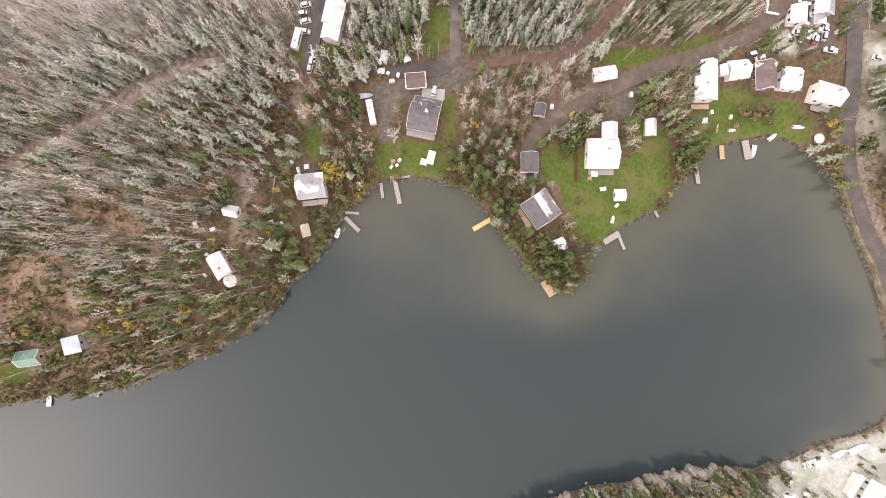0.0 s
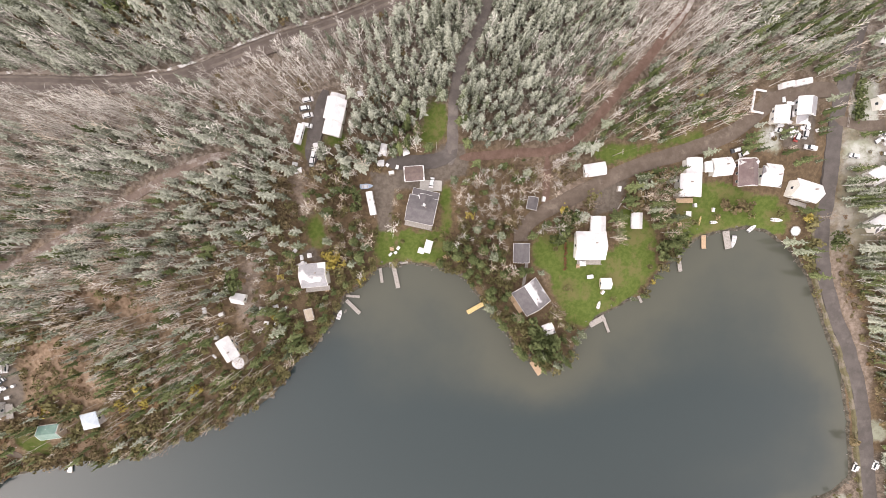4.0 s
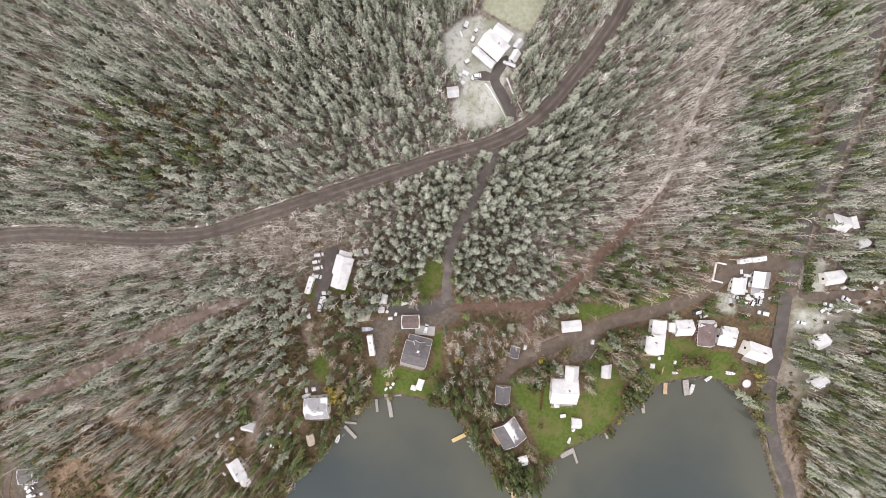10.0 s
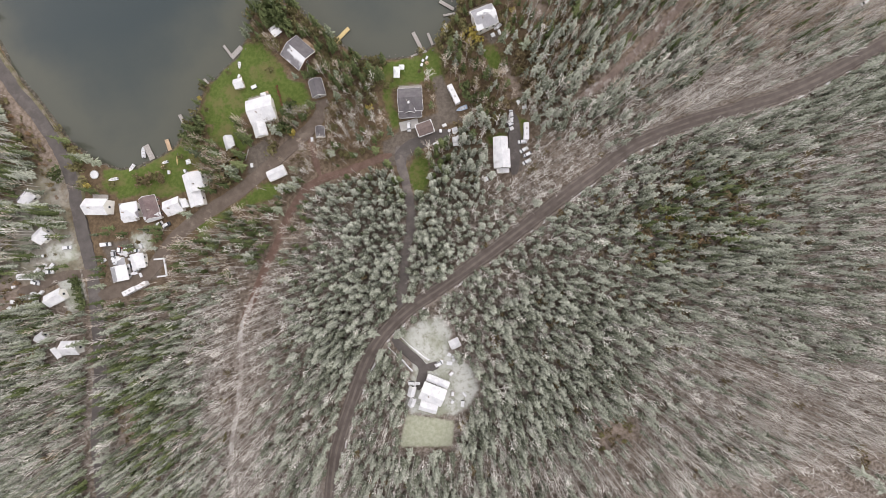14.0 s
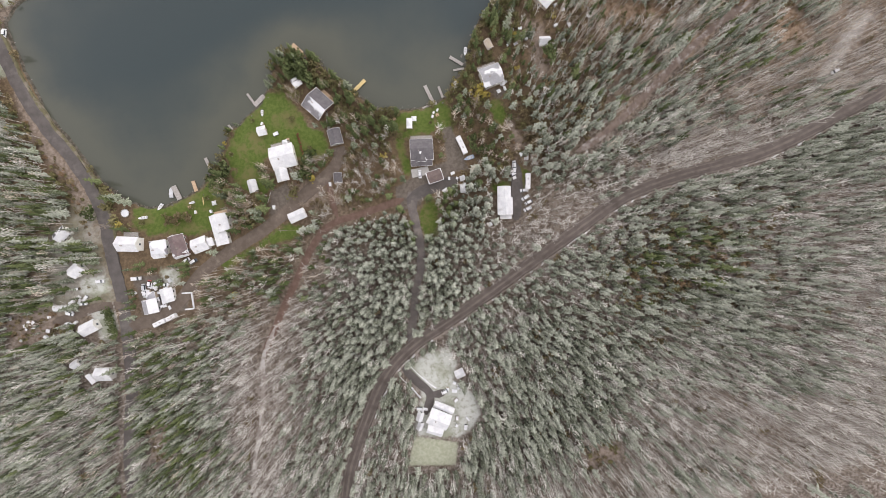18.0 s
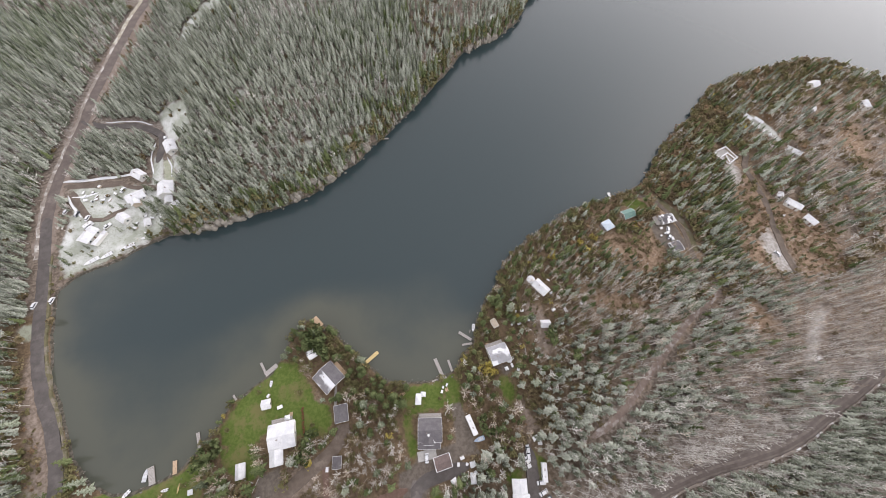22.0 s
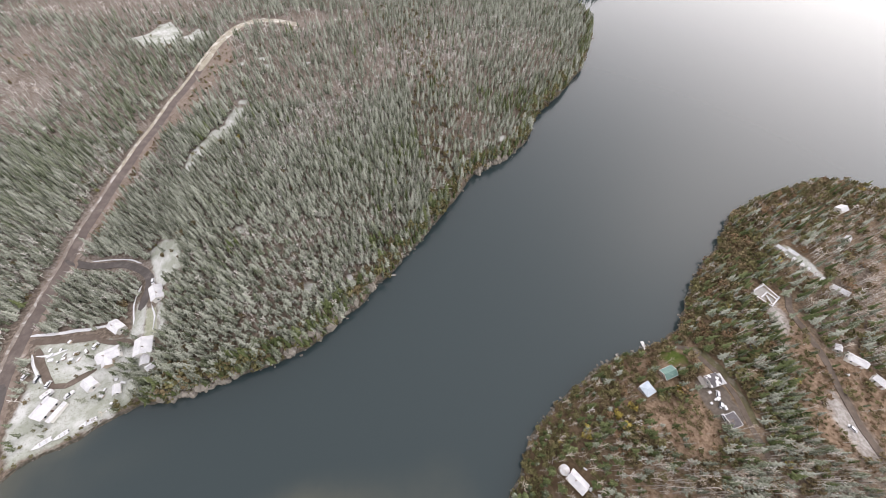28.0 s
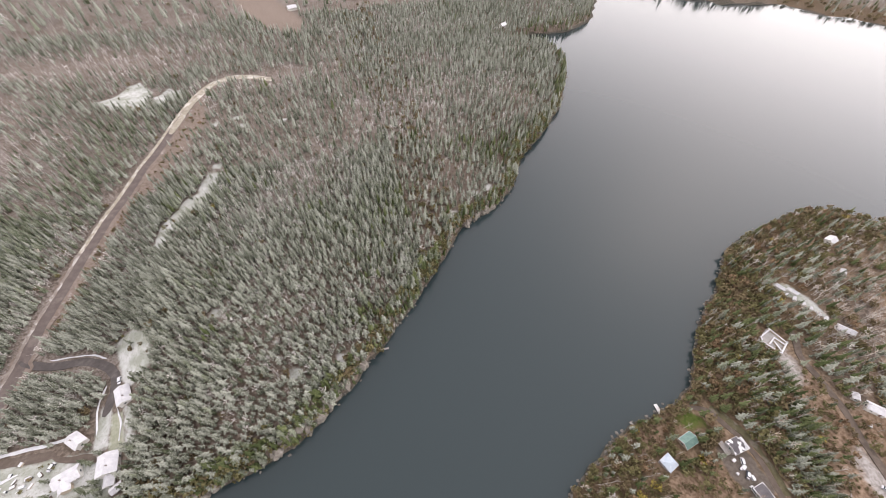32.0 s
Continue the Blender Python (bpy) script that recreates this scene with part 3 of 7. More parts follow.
frosty = math_of(nt, "MULTIPLY", math_of(nt, "MULTIPLY", frosty, attr_of(nt, "rime")), ramp_of(nt, noise_of(nt, pos, 1.6, 5, 0.7), 0.40, 0.60))
base = mix_of(nt, math_of(nt, "MULTIPLY", frosty, 0.5), litter, (0.42, 0.40, 0.385))


def patch(base, key, colour, soft=1.5, wobble=1.0, most=1.0):
    edge = math_of(nt, "ADD", attr_of(nt, key), math_of(nt, "MULTIPLY", wob, wobble))
    f = ramp_of(nt, edge, -soft, soft)
    return mix_of(nt, math_of(nt, "MULTIPLY", f, most), base, colour)


tan = mix_of(nt, attr_of(nt, "rime"), mix_of(nt, ramp_of(nt, n2, 0.35, 0.65), (0.165, 0.108, 0.068), (0.31, 0.222, 0.155)), mix_of(nt, ramp_of(nt, n2, 0.35, 0.65), (0.155, 0.122, 0.098), (0.262, 0.212, 0.178)))
base = patch(base, "brown", tan, 4.0, 1.6)
lawn_c = mix_of(nt, ramp_of(nt, n2, 0.35, 0.65), (0.062, 0.094, 0.018), (0.092, 0.121, 0.030))
lawn_c = mix_of(nt, ramp_of(nt, noise_of(nt, pos, 0.11, 5, 0.7), 0.48, 0.64), lawn_c, (0.122, 0.116, 0.046))
base = patch(base, "lawn", lawn_c, 1.2)
base = patch(base, "yard", mix_of(nt, ramp_of(nt, n2, 0.35, 0.65), (0.100, 0.084, 0.070), (0.145, 0.123, 0.104)), 1.0, 0.5)
base = patch(base, "gravel", mix_of(nt, ramp_of(nt, n2, 0.35, 0.65), (0.25, 0.228, 0.208), (0.40, 0.38, 0.36)), 3.0, 1.2)
base = patch(base, "pale", mix_of(nt, ramp_of(nt, n2, 0.3, 0.7), (0.27, 0.285, 0.205), (0.35, 0.36, 0.285)), 0.8, 0.3)
snow_c = mix_of(nt, ramp_of(nt, n1, 0.40, 0.60), (0.26, 0.275, 0.215), (0.45, 0.46, 0.435))
snow_c = mix_of(nt, math_of(nt, 'MULTIPLY', ramp_of(nt, noise_of(nt, pos, 0.45, 6, 0.75), 0.48, 0.64), 0.6), snow_c, (0.17, 0.165, 0.115))
base = patch(base, "snowy", snow_c, 1.5, 0.7)
base = patch(base, "thin", snow_c, 6.0, 2.0, 0.45)
base = patch(base, "deep", mix_of(nt, ramp_of(nt, noise_of(nt, pos, 0.07, 5, 0.65), 0.35, 0.68), (0.30, 0.32, 0.27), (0.55, 0.562, 0.552)), 1.5, 0.8)
# darker speckle on deep snow: grass, and tree shade put into the colour
base = mix_of(nt, math_of(nt, 'MULTIPLY', math_of(nt, 'MULTIPLY', ramp_of(nt, attr_of(nt, 'deep'), 0.0, 2.0), ramp_of(nt, noise_of(nt, pos, 0.9, 5, 0.75), 0.50, 0.66)), 0.55), base, (0.17, 0.17, 0.12))
# dark band along the waterline: shade and reflection put into the bank's colour
bank = math_of(nt, "ADD", attr_of(nt, "shore"), math_of(nt, "MULTIPLY", wob, 0.2))
base = mix_of(nt, ramp_of(nt, bank, 0.9, 0.3), base, mix_of(nt, ramp_of(nt, n2, 0.4, 0.6), (0.050, 0.045, 0.034), (0.105, 0.094, 0.078)))
nt.links.new(base, bsdf.inputs["Base Color"])
bsdf.inputs["Roughness"].default_value = 0.95
bsdf.inputs["Specular IOR Level"].default_value = 0.2
bump_of(nt, bsdf, n3, 0.6, 0.15)
ground.data.materials.append(gm)

# ---- the lake ----
water, wco, wd = sheet("water", axis(-330, 260, 5, -1900, 1500), axis(-330, 120, 5, -2000, 300), lambda x, y, d: 0 * x, keep=lambda d: d < 9)
near_north = step(-60, -10, wco[:, 1] + 0.08 * (60 - wco[:, 0])) * step(-60, -20, wco[:, 0])
near_north = np.maximum(near_north, 0.55 * step(60, 130, wco[:, 0]) * step(-95, -55, wco[:, 1]))
reach = 1.6 + 27 * near_north
direct = np.exp(np.minimum(wd, 0) / reach)
# the bed far from the banks is even: distances are averaged over a wide ring
even = sum(np.exp(np.minimum(shore_d(wco[:, 0] + 26 * math.cos(k), wco[:, 1] + 26 * math.sin(k)), 0) / reach) for k in np.arange(8) * math.pi / 4) / 8
blend = step(-6, -34, wd)
put_attr(water, "shallow", (direct * (1 - blend) + even * 0.8 * blend) * (0.35 + 0.65 * near_north))
tagged(water, "dark grey-blue lake with shallow brown margins", "lake", kind="structure")
wm, nt, bsdf, pos = tree_of("lake_water")
wn1 = noise_of(nt, pos, 0.03, 4)
shallow = math_of(nt, "MULTIPLY", attr_of(nt, "shallow"), math_of(nt, "ADD", 0.5, wn1))
col = mix_of(nt, ramp_of(nt, shallow, 0.08, 0.75), (0.0245, 0.0375, 0.0405), (0.066, 0.070, 0.056))
nt.links.new(col, bsdf.inputs["Base Color"])
bsdf.inputs["Roughness"].default_value, bsdf.inputs["IOR"].default_value = 0.13, 1.36
bump_of(nt, bsdf, noise_of(nt, pos, 1.2, 3), 0.06, 0.05)
water.data.materials.append(wm)


# ---- roads ----
def smooth_line(pts, gap=3.0):
    p = np.array(pts, float)
    p = np.vstack([2 * p[0] - p[1], p, 2 * p[-1] - p[-2]])
    out = []
    for i in range(1, len(p) - 2):
        n = max(2, int(np.linalg.norm(p[i + 1] - p[i]) / gap))
        for t in np.arange(n) / n:
            out.append(0.5 * (2 * p[i] + (p[i + 1] - p[i - 1]) * t + (2 * p[i - 1] - 5 * p[i] + 4 * p[i + 1] - p[i + 2]) * t * t + (3 * p[i] - p[i - 1] - 3 * p[i + 1] + p[i + 2]) * t ** 3))
    return np.array(out + [p[-2]])


ROADS = []


def ribbon(name, pts, width, material, lift=0.18, label="", offset=0.0, ragged=0.25, bed=None):
    c = smooth_line(pts)
    tan = np.gradient(c, axis=0)
    side = np.stack([-tan[:, 1], tan[:, 0]], 1) / np.linalg.norm(tan, axis=1)[:, None]
    rnd = np.random.RandomState(len(pts) + int(width * 10))
    rows, cols = len(c), (-1.0, -0.5, 0.0, 0.5, 1.0)
    ends = np.minimum(np.arange(rows), np.arange(rows)[::-1])
    narrow = np.sqrt(np.clip(1 - (1 - np.minimum(ends, 2) / 2) ** 2, 0.12, 1)) if offset == 0 else 1.0
    co = []
    for k in cols:
        w = k * width / 2 * narrow + offset + (rnd.rand(rows) - 0.5) * ragged * 2 * (abs(k) == 1)
        co.append(c + side * w[:, None])
    across = co if bed is None else [c + side * k * bed / 2 for k in cols]
    zs = np.array([height(q[:, 0], q[:, 1]) for q in across])
    top = zs.max(0) + lift
    me = bpy.data.meshes.new(name)
    verts = [(q[i, 0], q[i, 1], top[i] - (0.06 if j in (0, 4) else 0)) for j, q in enumerate(co) for i in range(rows)]
    faces = [(j * rows + i, j * rows + i + 1, (j + 1) * rows + i + 1, (j + 1) * rows + i) for j in range(4) for i in range(rows - 1)]
    skirt = len(verts)
    for j in (0, 4):
        for i in range(rows):
            x, y, z = verts[j * rows + i]
            verts.append((x, y, z - 1.6))
    for n, j in enumerate((0, 4)):
        for i in range(rows - 1):
            a, b = j * rows + i, skirt + n * rows + i
            faces.append((a, a + 1, b + 1, b) if j else (a, b, b + 1, a + 1))
    me.from_pydata(verts, [], faces)
    me.materials.append(M[material])
    ob = tagged(new(name, me), label, "road", kind="structure")
    put_attr(ob, "across", np.concatenate([np.repeat(cols, rows), np.repeat((-1.0, 1.0), rows)]))
    if offset == 0:
        ROADS.append((pts, width))
    return ob


ribbon("verge_earth", EAST_ROAD[14:], 13.0, "earth", 0.04, "brown earth verges of the paved road", ragged=1.4, bed=13.0)
ribbon("road_main", MAIN_ROAD, 6.6, "gravel_road", label="wet brown gravel road through the frosted forest")
ribbon("road_side", SIDE_ROAD, 4.5, "gravel_plain", 0.30, "narrow grey lane between the trees")
ribbon("road_apron", [(5, 92), (4, 84), (-3, 80.5), (-14, 80), (-24, 79)], 6.0, "asphalt", 0.24, "worn asphalt apron between the lane and the garage")
ribbon("road_local", LOCAL_ROAD, 6.6, "drive", 0.22, "unpaved lane serving the lakeside cottages")
ribbon("road_link", LOCAL_LINK, 3.0, "trail", 0.16, "brown earth link between the lanes")
ribbon("road_east", EAST_ROAD[:16], 6.5, "asphalt", 0.20, "grey paved road along the lake's end", bed=13.0)
ribbon("road_south", EAST_ROAD[14:], 7.0, "road_brown", 0.16, "brown dirt-covered road through the southern woods", bed=13.0)
ribbon("trail_brown", TRAIL, 3.8, "trail", label="brown earth trail cut through the woods")
ribbon("trail_pale", TRAIL_FAR, 2.3, "path_light", 0.24, label="pale snow-dusted trail through bare woods")
ribbon("trail_west", WEST_TRAIL, 3.4, "path_pink", label="brown earth strip cut through bare woods")
ribbon("track_shore", SHORE_TRACK, 3.2, "drive", 0.2, "grass-edged earth track by the lake")
ribbon("road_camp", CAMP_ROAD, 4.2, "drive", 0.2, "gravel road through a felled strip")
ribbon("drive_north", NORTH_DRIVE, 4.6, "asphalt", 0.26, "dark paved driveway in thin snow")
ribbon("drive_north_b", NORTH_DRIVE_B, 4.2, "asphalt", 0.22, "short dark parking spur in thin snow")
ribbon("drive_south", SOUTH_DRIVE, 5.0, "asphalt", 0.2, "dark curving driveway in snow")
ribbon("drive_south_b", SOUTH_DRIVE_B, 4.5, "drive", 0.2, "brown driveway between snow banks")
ribbon("drive_south_c", SOUTH_DRIVE_C, 4.0, "drive", 0.26, "brown driveway across a snowy yard")
ribbon("drive_yard", [(181.8, -111.2), (173.1, -109.3), (166.3, -112.2), (159.4, -116)], 3.4, "drive", 0.24, "muddy track between the snowy houses")
ribbon("drive_yard", [(164.6, -135.2), (157, -131.4), (145.4, -129.5), (141.7, -125.6)], 3.2, "drive", 0.24, "muddy track past the white houses")
ribbon("drive_barn", BARN_DRIVE, 5.8, "asphalt", 0.2, "dark drive beside the barn")
ribbon("lane_east", EAST_LANE, 4.5, "drive", 0.24, "brown lane between snowy yards")
ribbon("verge_grass", EAST_ROAD[7:15], 1.3, "verge_grass", 0.16, "olive grass verge between the road and the lake", offset=-3.9, ragged=0.5, bed=13.0)
ribbon("verge_track", SHORE_TRACK[1:6], 3.6, "verge_grass", 0.12, "olive and tan grass beside the earth track", offset=3.8, ragged=0.8)
ROADS.append((SHORE_TRACK[1:6], 10.0))
ribbon("verge_far", EAST_ROAD[19:], 2.8, "verge_cream", 0.32, "cream frosted grass along the far road", offset=5.0, ragged=0.35, bed=13.0)
ribbon("track_far", EAST_ROAD[21:], 6.2, "verge_cream", 0.36, "cream frosted track curling into the woods", bed=13.0)
ribbon("verge_main", MAIN_ROAD, 0.9, "verge", 0.3, "snowy gravel verge", offset=4.1, ragged=0.35)
ribbon("verge_east", EAST_ROAD[14:], 2.0, "verge_pale", 0.26, "pale frosted verge", offset=4.6, ragged=0.6, bed=13.0)

for pts, width in SNOW_BANKS:
    bank = ribbon("snow_bank", pts, width, "snow", 0.38, "low white snow bank beside the drive", ragged=0.3)
    tagged(bank, "low white snow bank beside the drive", "snow bank", kind="structure")


# ---- builders ----
def part(name, bm, material, parent, label=""):
    me = bpy.data.meshes.new(name)
    bm.to_mesh(me)
    bm.free()
    me.materials.append(M[material])
    ob = new(name, me)
    ob.parent = parent
    if label:
        ob["label"] = label
    return ob


def shared(name, me, parent, m):
    ob = new(name, me)
    ob.parent = parent
    ob.matrix_local = m
    return ob


def box(bm, cx, cy, cz, sx, sy, sz, bevel=0.0, turn=0.0):
    r = bmesh.ops.create_cube(bm, size=1)
    vs = r["verts"]
    bmesh.ops.scale(bm, vec=(sx, sy, sz), verts=vs)
    if bevel:
        es = list({e for v in vs for e in v.link_edges})
        b = bmesh.ops.bevel(bm, geom=es, offset=bevel, segments=1, affect="EDGES")
        vs = list({v for f in b["faces"] for v in f.verts} | {v for v in vs if v.is_valid})
        seen, stack = set(), list(vs)
        while stack:
            v = stack.pop()
            if v in seen:
                continue
            seen.add(v)
            stack += [e.other_vert(v) for e in v.link_edges]
        vs = list(seen)
    if turn:
        bmesh.ops.rotate(bm, cent=(0, 0, 0), matrix=Matrix.Rotation(radians(turn), 3, "Z"), verts=vs)
    bmesh.ops.translate(bm, vec=(cx, cy, cz), verts=vs)
    return bm


def block(cx, cy, cz, sx, sy, sz, bevel=0.0):
    return box(bmesh.new(), cx, cy, cz, sx, sy, sz, bevel)


def rod(bm, a, b, r0, r1, sides=6):
    a, b = Vector(a), Vector(b)
    up = (b - a).normalized()
    u = up.orthogonal().normalized()
    w = up.cross(u)
    ring = []
    for c, r in ((a, r0), (b, r1)):
        ring.append([bm.verts.new(c + (u * math.cos(2 * math.pi * i / sides) + w * math.sin(2 * math.pi * i / sides)) * r) for i in range(sides)])
    for i in range(sides):
        j = (i + 1) % sides
        bm.faces.new((ring[0][i], ring[0][j], ring[1][j], ring[1][i]))
    bm.faces.new(ring[1])
    bm.faces.new(ring[0][::-1])
    return bm


def prism(bm, low, high):
    """A closed solid between two rings of points."""
    a, b = [bm.verts.new(p) for p in low], [bm.verts.new(p) for p in high]
    n = len(a)
    for i in range(n):
        bm.faces.new((a[i], a[(i + 1) % n], b[(i + 1) % n], b[i]))
    bm.faces.new(a[::-1])
    bm.faces.new(b)
    return bm


def empty_at(name, x, y, rot=0.0, z=None):
    ob = new(name)
    ob.empty_display_size = 0.5
    ob.matrix_world = pose(x, y, ground_z(x, y) if z is None else z, 0, 0, rot)
    return ob


def mesh_of(bm, name, material):
    me = bpy.data.meshes.new(name)
    bm.to_mesh(me)
    bm.free()
    me.materials.append(M[material])
    return me


bm = bmesh.new()
for a, b, c, d in ((0, 0.6, 1.3, 0.1), (0, -0.6, 1.3, 0.1), (0.6, 0, 0.1, 1.3), (-0.6, 0, 0.1, 1.3)):
    box(bm, a, 0, b, c, 0.12, d)
WINDOW_FRAME = mesh_of(bm, "window_frame", "trim")
WINDOW_PANE = mesh_of(block(0, 0, 0, 1.12, 0.05, 1.12), "pane", "glass")
DOOR_LEAF = mesh_of(block(0, 0, 0, 0.95, 0.12, 2.05, 0.02), "door", "siding_brown")
KNOB = mesh_of(block(0, 0, 0, 0.08, 0.08, 0.08, 0.02), "door_handle", "steel")
FOOTPRINTS = []


def window(parent, m):
    pane = shared("window", WINDOW_FRAME, parent, m)
    shared("pane", WINDOW_PANE, pane, Matrix())


def storey(base, cx, cy, L, W, turn, wall_h, rise, roof, wall, low=-1.2, windows=True, chimney=False, over=0.5, door=True, hip=False, roof_back=None):
    """One roofed block of a building: walls with gables, two roof slopes, a ridge cap, windows and a door, at a place in the building's own axes."""
    at = pose(cx, cy, 0, 0, 0, turn)
    over = min(over, 0.12 * W)
    L, W = L - 2 * over, W - 2 * over
    l, w = L / 2, W / 2

    def move(bm):
        bmesh.ops.transform(bm, matrix=at, verts=bm.verts)
        return bm

    bm = bmesh.new()
    cut = 1.0 if hip else 0.0
    if hip:
        prism(bm, [(-l, -w, low), (l, -w, low), (l, w, low), (-l, w, low)], [(-l, -w, wall_h), (l, -w, wall_h), (l, w, wall_h), (-l, w, wall_h)])
    else:
        prism(bm, [(-l, -w, low), (-l, w, low), (-l, w, wall_h), (-l, 0, wall_h + rise), (-l, -w, wall_h)],
              [(l, -w, low)[:1] + (-w, low), (l, w, low), (l, w, wall_h), (l, 0, wall_h + rise), (l, -w, wall_h)])
        bmesh.ops.recalc_face_normals(bm, faces=bm.faces)
    part("wall", move(bm), wall, base)
    k = rise / w
    drop = over * k
    t = 0.22
    inset = w * 0.8 if hip else -over
    for s in (1, -1):
        bm = bmesh.new()
        e, r = s * (w + over), 0.0
        lower = [(-l - over, e, wall_h - drop), (l + over, e, wall_h - drop), (l - inset, r, wall_h + rise), (-l + inset, r, wall_h + rise)]
        if s < 0:
            lower = lower[::-1]
        prism(bm, [(x, y, z + 0.03) for x, y, z in lower], [(x, y, z + 0.03 + t) for x, y, z in lower])
        bmesh.ops.recalc_face_normals(bm, faces=bm.faces)
        part("roof_slope", move(bm), roof if s > 0 else roof_back or roof, base)
    if hip:
        for s in (1, -1):
            bm = bmesh.new()
            tri = [(s * (l + over), -w - over, wall_h - drop), (s * (l + over), w + over, wall_h - drop), (s * (l - inset), 0, wall_h + rise)]
            prism(bm, [(x, y, z + 0.03) for x, y, z in tri], [(x, y, z + 0.03 + t) for x, y, z in tri])
            bmesh.ops.recalc_face_normals(bm, faces=bm.faces)
            part("roof_slope", move(bm), roof, base)
    bm = block(0, 0, wall_h + rise + t + 0.06, 2 * (l - inset), 0.36, 0.10, 0.03)
    part("ridge_cap", move(bm), roof, base)
    for s in (1, -1):
        bm = block(0, s * (w + over + 0.07), wall_h - drop + 0.08, 2 * (l + over), 0.12, 0.14)
        part("gutter", move(bm), "trim", base)
    if not hip:
        for s in (1, -1):
            for r in (1, -1):
                bm = bmesh.new()
                x, y = s * (l + over + 0.05), r * (w + over)
                prism(bm, [(x - 0.07, y, wall_h - drop - 0.02), (x + 0.07, y, wall_h - drop - 0.02), (x + 0.07, 0, wall_h + rise - 0.02), (x - 0.07, 0, wall_h + rise - 0.02)],
                      [(x - 0.07, y, wall_h - drop + 0.30), (x + 0.07, y, wall_h - drop + 0.30), (x + 0.07, 0, wall_h + rise + 0.30), (x - 0.07, 0, wall_h + rise + 0.30)])
                bmesh.ops.recalc_face_normals(bm, faces=bm.faces)
                part("bargeboard", move(bm), "trim", base)
    if windows:
        n = max(1, int(L / 3.2))
        for s in (1, -1):
            for i in range(n):
                x = (i + 0.5) / n * L - l
                if s < 0 and i == n // 2 and door:
                    leaf = shared("door", DOOR_LEAF, base, at @ pose(x, -w - 0.05, 1.1))
                    shared("door_handle", KNOB, leaf, pose(0.35, -0.08, 0))
                else:
                    window(base, at @ pose(x, s * (w + 0.03), wall_h * 0.58))
        for s in (1, -1):
            window(base, at @ pose(s * (l + 0.03), 0, wall_h * 0.6, 0, 0, 90))
    if chimney:
        bm = block(l * 0.3, w * 0.25, wall_h + rise + 0.1, 0.5, 0.5, 1.6, 0.03)
        part("chimney", move(bm), "brick", base)
    wm = base.matrix_world @ at
    FOOTPRINTS.append((wm.translation.x, wm.translation.y, math.hypot(L, W) / 2 + 1.2))


def house(name, label, x, y, L, W, rot, wall_h=2.8, rise=2.0, roof="snow_roof", wall="siding_white", chimney=False, category="house", **more):
    base = empty_at(name, x, y, rot)
    storey(base, 0, 0, L, W, 0, wall_h, rise, roof, wall, chimney=chimney, **more)
    return tagged(base, label, category)


def deck(base, cx, cy, sx, sy, z=0.6, material="dock_grey", rail=True):
    n = max(3, int(sx / 0.9))
    for i in range(n):
        part("deck_board", block(cx + (i + 0.5) / n * sx - sx / 2, cy, z, sx / n - 0.03, sy, 0.1), material, base)
    for a in (-1, 1):
        for b in (-1, 1):
            part("deck_post", rod(bmesh.new(), (cx + a * (sx / 2 - 0.15), cy + b * (sy / 2 - 0.15), -1.4), (cx + a * (sx / 2 - 0.15), cy + b * (sy / 2 - 0.15), z + (1.0 if rail else 0)), 0.08, 0.08), "post", base)
    if rail:
        part("rail", block(cx, cy - sy / 2 + 0.1, z + 1.0, sx, 0.08, 0.08), material, base)


# ---- lakeside houses ----
h = house("house", "grey-shingled lake house with patchy snow on its cross gable", -8.3, 59.2, 12.2, 11.2, -12, 3.4, 2.4, "grey_roof_clear", "siding_grey", True)
storey(h, 0.6, 4.2, 5.0, 6.5, 90, 3.4, 2.2, "grey_roof", "siding_grey", windows=False)
storey(h, 0.4, 6.8, 11.4, 3.6, 0, 2.7, 0.7, "grey_roof_clear", "siding_grey", windows=False)
deck(h, 0, -6.6, 12.0, 2.4, 1.2, "dock_grey")
pad = empty_at("concrete_pad", -4.4, 70.0, -2)
part("slab", block(0, 0, 0.15, 9.6, 4.6, 0.5, 0.03), "concrete", pad)
tagged(pad, "pale concrete parking pad behind the lake house", "parking pad")
FOOTPRINTS.append((-6.6, 67.8, 7))
h = house("garage", "brown-roofed garage with white trimmed edges", -11.5, 74.7, 8.1, 6.2, 4, 2.8, 0.9, "brown_roof", "siding_tan", category="garage")
for s in (1, -1):
    part("snow_strip", block(0, s * 3.2, 2.75, 8.4, 0.2, 0.3), "snow", h, "snow lying along the roof's edge")
    part("snow_strip", block(s * 4.1, 0, 3.2, 0.5, 6.0, 0.3), "snow", h, "snow lying along the roof's edge")
h = house("house", "two-storey grey-roofed house above the rocky shore", -54.0, 31.1, 11.0, 10.0, 6, 5.0, 2.0, "pale_roof", "siding_white", True)
deck(h, 0, -6.3, 10.5, 2.2, 1.6)
h = house("house", "grey-roofed house with snow patches on the wooded point", 39.7, 21.7, 12.2, 12.4, -56, 3.4, 1.8, "half_snow_roof", "siding_brown", True, roof_back="grey_roof_clear")
deck(h, -1.0, -7.2, 10.0, 2.0, 0.9, "dock_tan")
h = house("boathouse", "grey-roofed boathouse joined to a boardwalk", 35.2, 40.9, 8.4, 7.0, 90, 2.8, 1.6, "grey_roof_clear", "siding_grey", category="boathouse")
pad = empty_at("concrete_pad", 35.4, 48.4, 0)
part("slab", block(0, 0, 0.15, 6.4, 5.0, 0.4, 0.03), "drive", pad)
tagged(pad, "gravel parking pad behind the boathouse", "parking pad")
bw = empty_at("boardwalk", 37.6, 31.6, 82)
